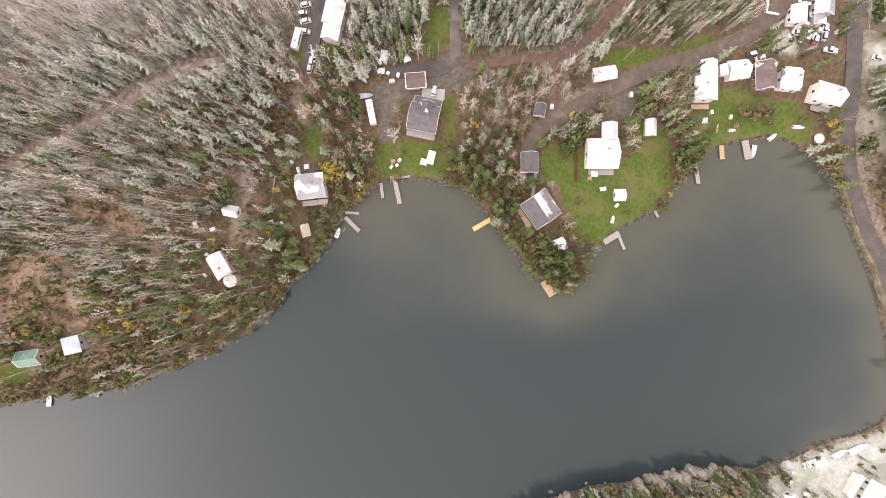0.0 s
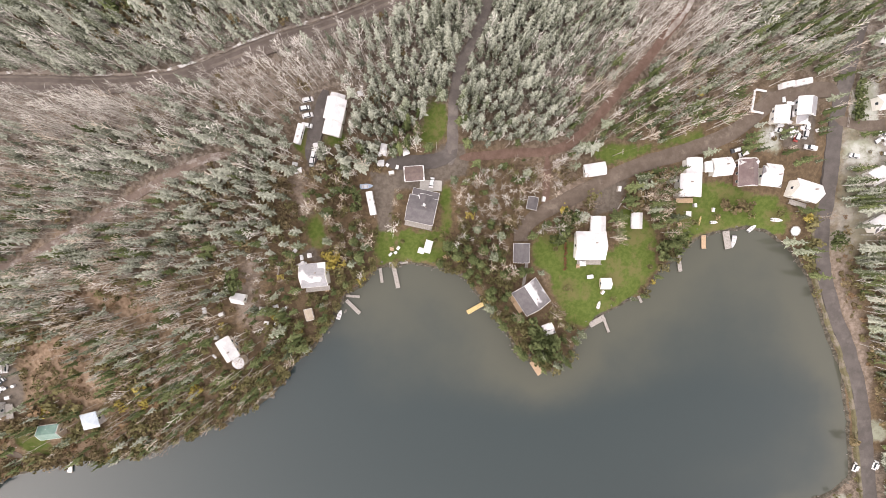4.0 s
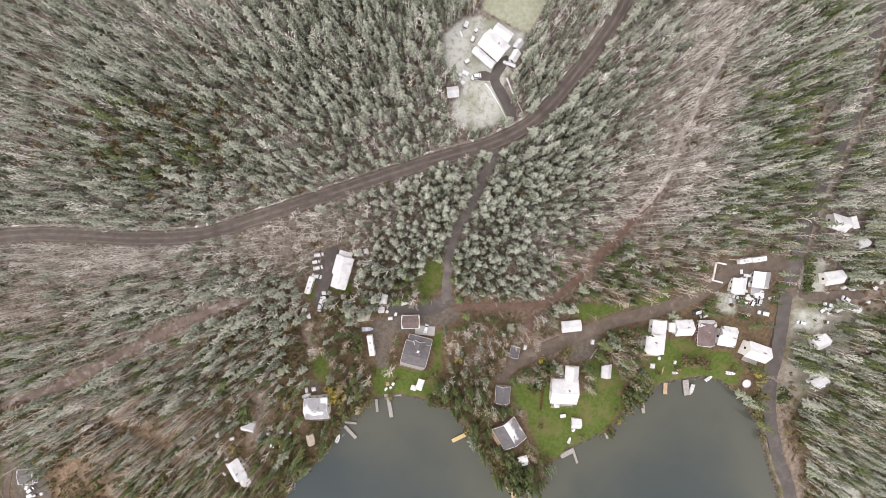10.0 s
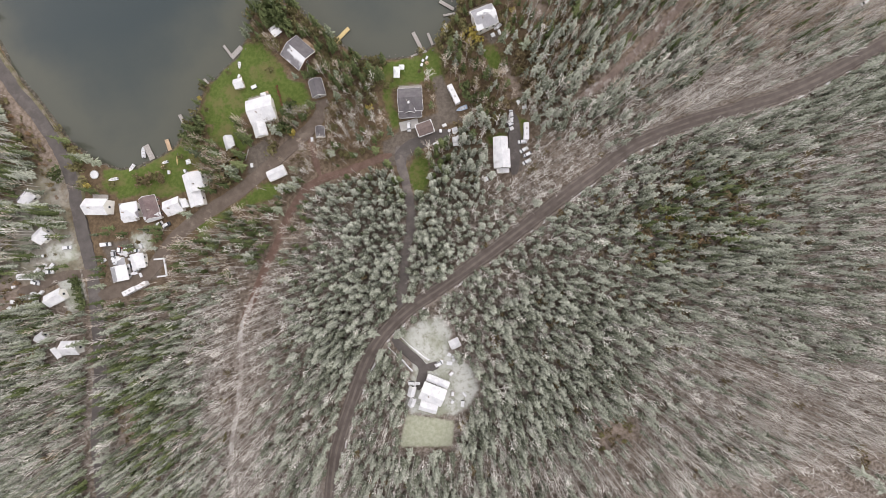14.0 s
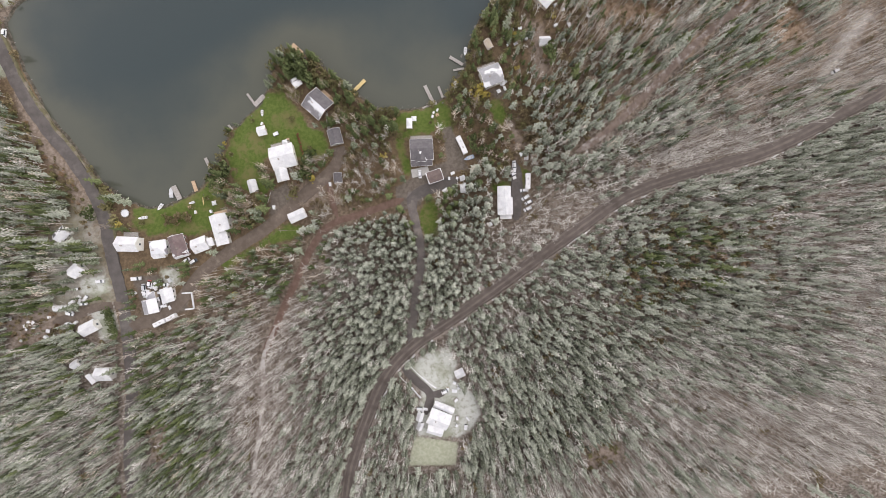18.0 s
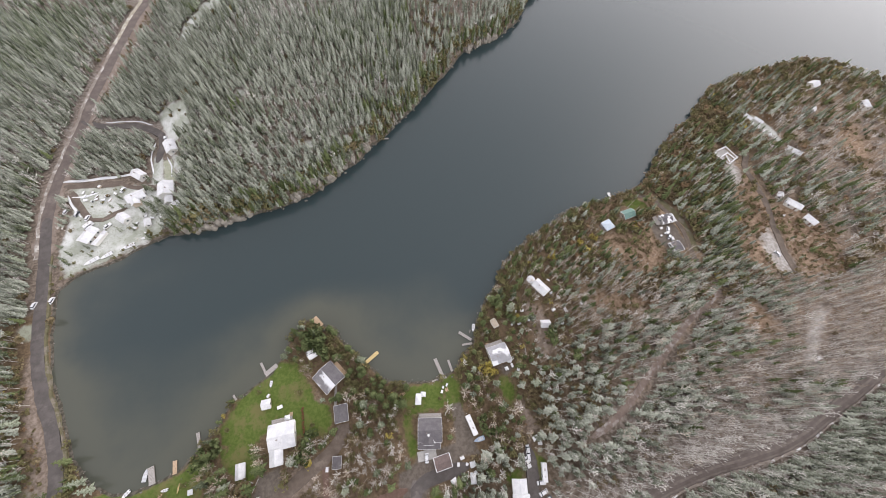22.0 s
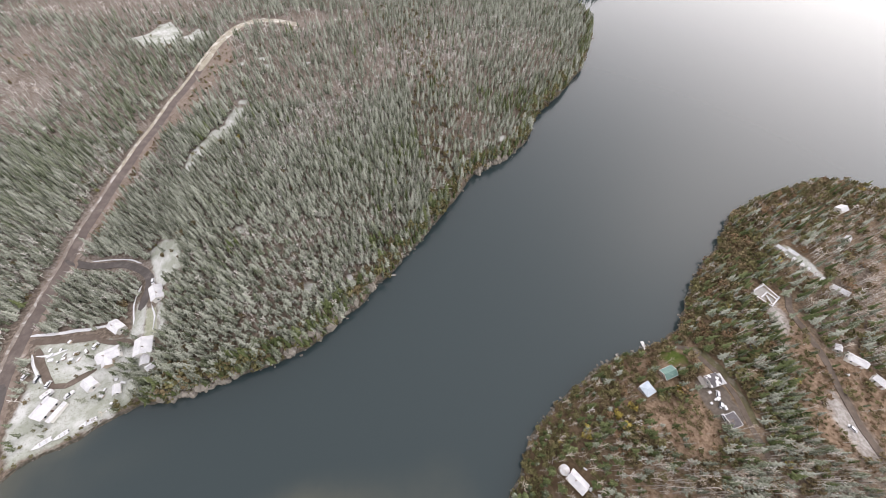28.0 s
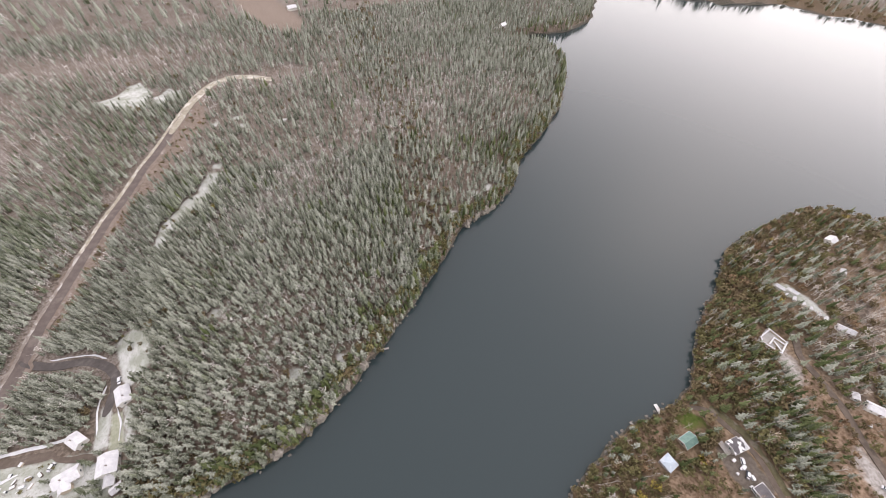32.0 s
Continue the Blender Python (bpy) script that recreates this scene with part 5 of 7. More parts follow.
def boat(label, x, y, rot, L=4.8, W=1.8, paint="car_white", z=None):
    base = empty_at("boat", x, y, rot, z)
    n = 9
    low, high = [], []
    for s in (1, -1):
        for i in range(n) if s > 0 else range(n - 1, -1, -1):
            u = i / (n - 1)
            w = W / 2 * (1 - max(0, (u - 0.45) / 0.55) ** 2.2)
            w = max(w, 0.02)
            low.append((u * L - L / 2 - (0.3 if i == n - 1 else 0), s * w * 0.6, 0.05))
            high.append((u * L - L / 2, s * w, 0.75))
    part("hull", prism(bmesh.new(), low[::-1], high[::-1]), paint, base)
    part("cockpit", block(-L * 0.12, 0, 0.74, L * 0.5, W * 0.62, 0.08), "tarp", base)
    for k in (-0.25, 0.05):
        part("bench", block(k * L, 0, 0.84, 0.35, W * 0.7, 0.1, 0.02), "siding_grey", base)
    part("outboard", block(-L / 2 - 0.15, 0, 0.8, 0.35, 0.35, 0.9, 0.08), "car_dark", base)
    return tagged(base, label, "boat", "boats on the shore")


boat("blue tarpaulin-covered boat beside the camper", -32.2, 69.4, 5, 5.8, 2.2, "car_blue")
FOOTPRINTS.append((-32.2, 69.4, 3.6))
FOOTPRINTS.append((136, 106.5, 7))
boat("small white boat at the lawn's corner", 71, 17.6, 75, 3.4, 1.4)
boat("white upturned boat on the lawn", 149.6, 56, -5, 5.0, 1.6)
boat("white boat drawn up on the bank", 139.6, 52.4, 38, 4.4, 1.7)
boat("white boat moored at the floating dock", 131.6, 46.2, -100, 5.6, 2.1, "car_silver", 0.05)
boat("white boat moored below the rocks", -45, 12.5, 70, 4.6, 1.8, "car_white", 0.05)
boat("snow-covered boat along the south bank", 176.1, -80.4, 25, 9.0, 2.8)
boat("snow-covered boat on the south bank", 168, -82.6, 28, 7.0, 2.5)
boat("snow-covered long boat on the south bank", 156.4, -86.3, 20, 8.4, 2.6)
boat("snow-covered small boat near the sheds", 145.9, -91.3, 22, 6.4, 2.4)
boat("small white boat on the east bank", 121.4, 54.8, 0, 3.2, 1.3)


# ---- yard things ----
def trampoline(label, x, y, r=2.2):
    base = empty_at("trampoline", x, y)
    bm = bmesh.new()
    bmesh.ops.create_cone(bm, cap_ends=True, segments=24, radius1=r - 0.2, radius2=r - 0.2, depth=0.06)
    bmesh.ops.translate(bm, vec=(0, 0, 0.85), verts=bm.verts)
    part("mat", bm, "snow", base, "snow-covered mat")
    bm = bmesh.new()
    for i in range(24):
        a, b = 2 * math.pi * i / 24, 2 * math.pi * (i + 1) / 24
        rod(bm, (r * math.cos(a), r * math.sin(a), 0.88), (r * math.cos(b), r * math.sin(b), 0.88), 0.08, 0.08, 5)
    part("rim", bm, "steel", base)
    for i in range(6):
        a = 2 * math.pi * i / 6
        part("leg", rod(bmesh.new(), (r * math.cos(a), r * math.sin(a), -0.2), (r * math.cos(a), r * math.sin(a), 0.88), 0.04, 0.04), "steel", base)
    return tagged(base, label, "trampoline")


trampoline("round snow-covered trampoline near the bay", 158.0, 51.2)


def canopy(label, x, y, rot, sx, sy, material="snow"):
    """A small white shelter: four posts and a pitched cover."""
    base = empty_at("garden_canopy", x, y, rot)
    for a in (-1, 1):
        for b in (-1, 1):
            part("post", rod(bmesh.new(), (a * sx / 2, b * sy / 2, -0.2), (a * sx / 2, b * sy / 2, 2.1), 0.05, 0.05), "steel", base)
    bm = bmesh.new()
    prism(bm, [(-sx / 2 - 0.1, -sy / 2 - 0.1, 2.05), (sx / 2 + 0.1, -sy / 2 - 0.1, 2.05), (sx / 2 + 0.1, sy / 2 + 0.1, 2.05), (-sx / 2 - 0.1, sy / 2 + 0.1, 2.05)],
          [(-0.3, -0.3, 2.9), (0.3, -0.3, 2.9), (0.3, 0.3, 2.9), (-0.3, 0.3, 2.9)])
    part("cover", bm, material, base)
    return tagged(base, label, "canopy")


canopy("white canopy on the bank above the landing", -5.4, 43.4, -15, 3.0, 5.4)
canopy("white canopy beside the first one", -8.4, 41.6, -15, 2.6, 2.4)
canopy("white canopy behind the garage", -24.6, 85.0, -10, 2.6, 4.4)
canopy("white canopy behind the garage", -15.2, 84.0, 20, 2.8, 2.8)
canopy("snow-topped canopy in the barn yard", -60.2, 75.3, 10, 3.0, 2.2)
canopy("snow-topped canopy beside the barn", -34, 107.5, 10, 2.0, 2.0)
canopy("white canopy beside the snowy house", 62.5, 36.4, 0, 2.6, 2.2)
canopy("white canopy on the barn's lawn", -47.6, 91.6, -13, 3.0, 1.8)
canopy("snow-topped canopy near the rocks", -56.4, 39.4, 10, 1.8, 1.8)
canopy("white canopy at the lane's bend", 108.6, 58.4, 0, 2.2, 2.2)


def crate(label, x, y, rot, sx, sy, sz, material="car_white", name="storage_box"):
    base = empty_at(name, x, y, rot)
    part("box", block(0, 0, sz / 2, sx, sy, sz, 0.05), material, base)
    part("lid", block(0, 0, sz + 0.04, sx + 0.08, sy + 0.08, 0.1, 0.03), "snow", base, "snow-covered lid")
    return tagged(base, label, "storage box", "yard clutter")


spots = random.Random(11)
for cx, cy, spread, count in ((-28, 83, 6, 8), (-24, 78, 5, 4), (-62, 36, 4, 6), (154, 94, 7, 14), (150, 104, 6, 8), (220, 99, 9, 11), (204, 103, 6, 9), (196, 92, 7, 8), (210, 110, 6, 5), (8, 190, 4, 5), (10, 210, 3, 3), (-60, 78, 4, 3),
                              (112, 58, 5, 2), (-189.1, -17, 5, 5), (184.2, -128.5, 6, 8), (150.2, -97.7, 6, 5), (172.6, -126.6, 6, 6), (142.2, -104.4, 6, 5), (27, 196, 3, 3), (70, 30, 8, 3), (-21, 40, 3, 3), (-98, 10, 12, 7), (-75, 15, 12, 5)):
    for _ in range(count):
        x, y = cx + spots.gauss(0, spread * 0.6), cy + spots.gauss(0, spread * 0.5)
        crate("snow-dusted box among the yard clutter", x, y, spots.uniform(0, 180), spots.uniform(0.9, 2.8), spots.uniform(0.7, 1.8), spots.uniform(0.5, 1.4), spots.choice(["car_white", "siding_grey", "tarp", "siding_tan", "car_dark", "post"]))


def wood_pile(label, x, y, rot, n=6, L=2.4):
    base = empty_at("wood_pile", x, y, rot)
    for row in range(3):
        for i in range(n - row):
            part("log", rod(bmesh.new(), (-L / 2, (i - (n - row) / 2) * 0.34, 0.16 + row * 0.28), (L / 2 + spots.uniform(-0.2, 0.2), (i - (n - row) / 2) * 0.34, 0.16 + row * 0.28), 0.16, 0.15, 7), "pole", base)
    part("snow_cover", block(0, -0.1, 1.0, L * 0.9, 0.34 * (n - 2), 0.12, 0.04), "snow", base, "snow on the topmost logs")
    return tagged(base, label, "wood pile", "yard clutter")


for x, y, rot in ((44.8, 64.4, 80), (-21.5, 75.4, 10), (-96, 23, 40), (-94, 14, 20), (77.5, 69, 85), (149, 106, 0), (204, 110, 20), (-33, 84, 60), (8, 196, 30), (178.5, -125.6, 15), (136.4, -103.4, 80), (-187.1, -22.9, 10), (-275.6, -12.9, 40), (10, 206, 70), (212, 96, 0)):
    wood_pile("stacked split logs with snow on top", x, y, rot)


def picnic_table(label, x, y, rot):
    base = empty_at("picnic_table", x, y, rot)
    for k in range(4):
        part("board", block(0, (k - 1.5) * 0.2, 0.76, 1.8, 0.18, 0.05), "dock_tan", base)
    for s in (-1, 1):
        part("bench", block(0, s * 0.75, 0.46, 1.8, 0.28, 0.05), "dock_tan", base)
        for b in (-1, 1):
            part("leg", rod(bmesh.new(), (s * 0.6, b * 0.7, 0), (s * 0.6, b * 0.2, 0.74), 0.05, 0.05), "dock_tan", base)
        part("crossbar", block(s * 0.6, 0, 0.42, 0.08, 1.6, 0.08), "dock_tan", base)
    return tagged(base, label, "picnic table", "garden seats")


for x, y, rot in ((-21.4, 42.2, 10), (2.0, 38.6, 30), (106, 53.8, 20), (61, 35, 0), (50, 8, 40), (-50, 24, 70), (123, 57, 10)):
    picnic_table("weathered brown picnic table on the grass", x, y, rot)


def canoe_rack(label, x, y, rot):
    base = empty_at("canoe", x, y, rot)
    low, high = [], []
    for s in (1, -1):
        for i in range(9) if s > 0 else range(8, -1, -1):
            u = abs(i - 4) / 4
            w = 0.42 * (1 - u ** 2.2) + 0.01
            low.append((i * 0.55 - 2.2, s * w, 0.1))
            high.append((i * 0.55 - 2.2, s * w * 0.45, 0.45))
    part("hull", prism(bmesh.new(), low[::-1], high[::-1]), "dock_yellow", base)
    part("keel", block(0, 0, 0.47, 3.8, 0.05, 0.06), "post", base)
    return tagged(base, label, "canoe", "boats on the shore")


canoe_rack("upturned yellow canoe on the lawn", 115.3, 55.5, 80)
canoe_rack("upturned yellow canoe near the bank", 4.6, 40.0, 60)


def fence(label, pts, tall=1.1, material="dock_grey", snow=0.0):
    c = np.array(pts, float)
    base = empty_at("fence", *c[0])
    ox, oy, oz = base.matrix_world.translation
    for (ax, ay), (bx, by) in zip(c[:-1], c[1:]):
        n = max(1, int(math.hypot(bx - ax, by - ay) / 2.4))
        for i in range(n + 1):
            x, y = ax + (bx - ax) * i / n, ay + (by - ay) * i / n
            z = ground_z(x, y) - oz
            part("post", rod(bmesh.new(), (x - ox, y - oy, z - 0.3), (x - ox, y - oy, z + tall), 0.07, 0.07), material, base)
        for k in (0.45, 0.95):
            part("rail", rod(bmesh.new(), (ax - ox, ay - oy, ground_z(ax, ay) - oz + tall * k), (bx - ox, by - oy, ground_z(bx, by) - oz + tall * k), 0.06, 0.06), material, base)
        if snow:
            bm = box(bmesh.new(), 0, 0, 0, math.hypot(bx - ax, by - ay), snow, 0.35, 0.1, math.degrees(math.atan2(by - ay, bx - ax)))
            bmesh.ops.translate(bm, vec=((ax + bx) / 2 - ox, (ay + by) / 2 - oy, ground_z((ax + bx) / 2, (ay + by) / 2) - oz + tall), verts=bm.verts)
            part("snow_ridge", bm, "snow", base, "snow lying along the fence")
    return tagged(base, label, "fence")


fence("snow-edged rail fence round a small pen", [(138.4, 101.6), (133, 102.6), (134, 111.3), (138.6, 110.6)], 1.3, "trim", 0.8)
fence("wooden fence round the bungalow's garden", [(176.5, 96.5), (177.5, 112), (186, 113)], 1.1)
fence("wooden fence along the snowy yard", [(8, 176), (-2, 192), (-2, 206)], 1.1)


def pole(x, y, tall=9.0):
    base = empty_at("utility_pole", x, y)
    part("shaft", rod(bmesh.new(), (0, 0, -0.5), (0, 0, tall), 0.16, 0.11, 8), "pole", base)
    part("crossarm", block(0, 0, tall - 0.6, 0.12, 2.2, 0.14), "pole", base)
    for s in (-1, 0, 1):
        part("insulator", rod(bmesh.new(), (0, s * 0.95, tall - 0.5), (0, s * 0.95, tall - 0.25), 0.06, 0.05), "trim", base)
    return tagged(base, "weathered timber utility pole beside the trail", "utility pole", "utility poles")


POLES = [(-34, 88), (-2, 85.4), (28, 86.5), (54, 88.5), (74, 83), (100, 91)]
for x, y in POLES:
    pole(x, y)
for (ax, ay), (bx, by) in zip(POLES[:-1], POLES[1:]):
    bm = bmesh.new()
    a, b = Vector((ax, ay, ground_z(ax, ay) + 8.75)), Vector((bx, by, ground_z(bx, by) + 8.75))
    pts = [a.lerp(b, t / 8) - Vector((0, 0, 0.9 * 4 * t / 8 * (1 - t / 8))) for t in range(9)]
    rings = [[bm.verts.new(p + Vector((0, 0.03 * math.cos(k * math.pi / 2), 0.03 * math.sin(k * math.pi / 2)))) for k in range(4)] for p in pts]
    for r0, r1 in zip(rings[:-1], rings[1:]):
        for k in range(4):
            bm.faces.new((r0[k], r0[(k + 1) % 4], r1[(k + 1) % 4], r1[k]))
    me = mesh_of(bm, "power_line", "post")
    tagged(new("power_line", me), "thin sagging overhead wire between poles", "power line", "overhead wires")


# ---- trees ----
rs = np.random.RandomState(21)


def fir(tall=8.2, wide=2.0, boughs=22, seed=0, shoots=0):
    """Trunk, a thin inner cone and drooping pointed boughs wound round it. Gives points, triangles and a part number for each triangle (0 foliage, 1 bark)."""
    r = np.random.RandomState(seed)
    v, f, k = [], [], []
    for i in range(3):
        a = 2 * math.pi * i / 3
        v.append((0.17 * math.cos(a), 0.17 * math.sin(a), -0.6))
    v.append((0, 0, tall * 0.8))
    f += [(0, 1, 3), (1, 2, 3), (2, 0, 3)]
    k += [1, 1, 1]
    lean = r.uniform(-0.35, 0.35, 2)
    for i in range(5):
        a = 2 * math.pi * i / 5
        v.append((wide * 0.5 * math.cos(a), wide * 0.5 * math.sin(a), tall * 0.14))
    v.append((lean[0], lean[1], tall))
    f += [(4 + i, 4 + (i + 1) % 5, 9) for i in range(5)]
    k += [0] * 5
    for i in range(boughs):
        u = (i + r.uniform(0.1, 0.9)) / boughs
        a = 2.4 * i + r.uniform(-0.35, 0.35)
        z = tall * (0.13 + 0.82 * u)
        reach = wide * (1 - u) ** 0.75 * r.uniform(0.72, 1.22) + 0.22
        half = 0.17 + 0.16 * reach
        out, side = np.array((math.cos(a), math.sin(a), 0.0)), np.array((-math.sin(a), math.cos(a), 0.0))
        root = np.array((lean[0] * u, lean[1] * u, z + 0.42 * reach))
        mid = root + out * reach * 0.55 - (0, 0, 0.30 * reach)
        n = len(v)
        v += [tuple(root), tuple(mid + side * half - (0, 0, 0.08)), tuple(root + out * reach - (0, 0, reach * r.uniform(0.40, 0.65))), tuple(mid - side * half - (0, 0, 0.08)), tuple(mid + (0, 0, 0.12))]
        f += [(n, n + 1, n + 4), (n + 1, n + 2, n + 4), (n + 2, n + 3, n + 4), (n + 3, n, n + 4)] if shoots else [(n, n + 1, n + 2), (n, n + 2, n + 3)]
        k += [0] * (4 if shoots else 2)
    return np.array(v), np.array(f), np.array(k)


def bare(tall=11.0, wide=2.6, boughs=11, twigs=4, seed=0, thick=1.0, rise=(1.1, 2.3), fuzz=0.22):
    """A leafless tree: tapered trunk, rising boughs and thin twigs."""
    r = np.random.RandomState(seed)
    v, f, k = [], [], []

    def spike(a, b, w, part_no):
        a, b = np.array(a), np.array(b)
        d = (b - a) / np.linalg.norm(b - a)
        u = np.cross(d, (0.3, 0.2, 1.0))
        u /= np.linalg.norm(u) + 1e-9
        n = np.cross(d, u)
        i = len(v)
        v.extend([a + u * w, a - u * w * 0.5 + n * w * 0.87, a - u * w * 0.5 - n * w * 0.87, b])
        f.extend([(i, i + 1, i + 3), (i + 1, i + 2, i + 3), (i + 2, i, i + 3)])
        k.extend([part_no] * 3)

    def sliver(a, b, w):
        a, b = np.array(a), np.array(b)
        u = np.cross(b - a, r.normal(size=3))
        u *= w / (np.linalg.norm(u) + 1e-9)
        i = len(v)
        v.extend([a + u, a - u, b])
        f.append((i, i + 1, i + 2))
        k.append(0)

    sway = r.uniform(-0.5, 0.5, 2)
    spike((0, 0, -0.6), (sway[0], sway[1], tall), 0.185 * thick, 1)
    for b in range(boughs):
        u = 0.32 + 0.62 * (b + r.rand() * 0.8) / boughs
        a = 2.4 * b + r.uniform(-0.5, 0.5)
        reach = wide * (1.15 - u) * r.uniform(0.8, 1.3)
        start = np.array((sway[0] * u, sway[1] * u, tall * u))
        end = start + (reach * math.cos(a), reach * math.sin(a), reach * r.uniform(*rise))
        spike(start, end, 0.075 * thick, 1 if b % 2 else 0)
        for _ in range(twigs):
            s = r.uniform(0.3, 0.95)
            p = start + (end - start) * s
            q = p + r.normal(size=3) * fuzz * reach + (0.22 * reach * math.cos(a), 0.22 * reach * math.sin(a), r.uniform(0.2, 1.0))
            sliver(p, q, 0.10 * thick)
    return np.array(v), np.array(f), np.array(k)


def leafy(tall=5.0, wide=2.2, clumps=46, seed=0, low=0.15, size=0.55):
    """A round-headed small tree or bush: a short forked trunk and a loose crown of leaf clumps with gaps."""
    r = np.random.RandomState(seed)
    v, f, k = [], [], []
    for i in range(3):
        a = 2 * math.pi * i / 3
        v.append((0.13 * math.cos(a), 0.13 * math.sin(a), -0.5))
    v.append((0, 0, tall * 0.75))
    f += [(0, 1, 3), (1, 2, 3), (2, 0, 3)]
    k += [1, 1, 1]
    lobes = [(r.normal(size=3) * (wide * 0.38, wide * 0.38, tall * 0.15) + (0, 0, tall * (0.5 + low / 2)), r.uniform(0.5, 0.8)) for _ in range(5)]
    for c in range(clumps):
        o, s = lobes[c % 5]
        d = r.normal(size=3)
        d /= np.linalg.norm(d)
        p = o + d * (wide * s, wide * s, tall * 0.36 * s) * r.uniform(0.7, 1.05)
        p[2] = max(p[2], tall * low)
        n = d + r.normal(size=3) * 0.5
        u = np.cross(n, r.normal(size=3))
        u /= np.linalg.norm(u)
        w = np.cross(n, u)
        w /= np.linalg.norm(w)
        z = size * r.uniform(0.6, 1.3)
        i = len(v)
        v.extend([p + u * z, p + w * z * 0.8, p - u * z, p - w * z * 0.8 + d * 0.15])
        f.extend([(i, i + 1, i + 2), (i, i + 2, i + 3)])
        k.extend([0, 0])
    return np.array(v), np.array(f), np.array(k)


FIRS = [fir(10.4, 2.3, 20, s) for s in range(8)]
FIRS_NEAR = [fir(10.0, 2.35, 34, 20 + s, 1) for s in range(4)]
FIRS_FAR = [fir(10.0, 2.5, 14, 40 + s) for s in range(6)]
BARES = [bare(11.4, 2.3, 11, 3, s, 1.0) for s in range(6)]
BARES_FAR = [bare(6.8, 2.7, 8, 3, 60 + s, 1.35, (0.5, 1.2), 0.34) for s in range(4)]
BUSHES = [leafy(4.2, 2.0, 62, s, 0.12, 0.6) for s in range(5)]
SPREADS = [bare(10.6, 2.9, 12, 4, 80 + s, 0.9) for s in range(4)]
BARES_FINE = [bare(11.5, 2.3, 16, 9, 120 + s, 0.5) for s in range(4)]
SPREADS_FINE = [bare(8.8, 3.1, 18, 13, 140 + s, 0.46) for s in range(4)]
SHAPES = {"bare_fine": BARES_FINE, "spread_fine": SPREADS_FINE, "spread": SPREADS, "fir": FIRS, "fir_near": FIRS_NEAR, "fir_far": FIRS_FAR, "bare": BARES, "bare_far": BARES_FAR, "bush": BUSHES}


# round groves: place, reach across and along, strength
BARE_GROVES = [
    (-72, 113, 38, 13, 0.75), (-150, 98, 50, 9, 0.35), (-175, 72, 30, 14, 0.3), (-143, 58, 45, 11, 0.5), (119, 190, 11, 60, 0.3), (100, 140, 12, 24, 0.4), (-165, 250, 75, 40, 0.42),
    (-60, 264, 45, 24, 0.5), (300, -425, 48, 42, 0.9), (275, -605, 140, 42, 0.8), (20, -512, 55, 14, 0.6), (350, -520, 60, 40, 0.6), (-130, 25, 35, 22, 0.35), (196, -285, 13, 35, 0.5), (20, -300, 45, 28, 0.45), (-120, -400, 70, 40, 0.45), (-262, 40, 40, 50, 0.4), (-220, 160, 55, 42, 0.4)]
GREEN_GROVES = [(155, 177, 18, 20, 0.3), (-135, 152, 28, 20, 0.15), (150, 140, 22, 16, 0.3), (60, -104, 30, 7, 0.9), (-167, -316, 60, 24, 0.8), (-40, -255, 26, 20, 0.5), (-20, -168, 40, 8, 0.7), (120, -300, 26, 34, 0.3), (85, -215, 22, 16, 0.4), (200, -385, 34, 85, 0.8), (235, -320, 30, 50, 0.75), (165, -450, 20, 40, 0.6), (-220, -20, 45, 40, 0.35)]
# clumps between the snowy houses
VILLAGE_TREES = [(166, -118, 3, 3, 0.5), (181, -88, 4, 4, 0.5), (170, -128, 6, 2, 0.4), (158.5, -113, 5, 4, 0.8), (134, -107, 8, 6, 0.9), (126, -98, 8, 5, 0.9), (147, -90.5, 7, 3, 0.8), (144.5, -128, 5, 4, 0.8), (140, -114, 4, 7, 0.7), (160, -97, 4, 4, 0.6), (187, -136, 6, 3, 0.5), (192, -84, 5, 8, 0.5)]
# open brush with few trees
BRUSH = [(300, -425, 48, 40, 0.8), (275, -605, 140, 40, 0.7), (20, -512, 55, 14, 0.7), (350, -520, 60, 40, 0.6)]


def groves(x, y, spots):
    total = np.zeros(len(x))
    for cx, cy, rx, ry, much in spots:
        total = np.maximum(total, much * np.exp(-((x - cx) / rx) ** 2 - ((y - cy) / ry) ** 2))
    return total


def garden(x, y):
    return (x > -72) & (x < 168) & (y > -18) & (y < 80)


def scatter(x0, x1, y0, y1, gap):
    """Places about gap metres apart, shaken off their grid."""
    gx, gy = np.meshgrid(np.arange(x0, x1, gap), np.arange(y0, y1, gap * 0.87))
    gx = gx + (np.arange(gx.shape[0]) % 2 * gap / 2)[:, None]
    x, y = gx.ravel() + rs.uniform(-0.62, 0.62, gx.size) * gap, gy.ravel() + rs.uniform(-0.62, 0.62, gx.size) * gap
    return x, y


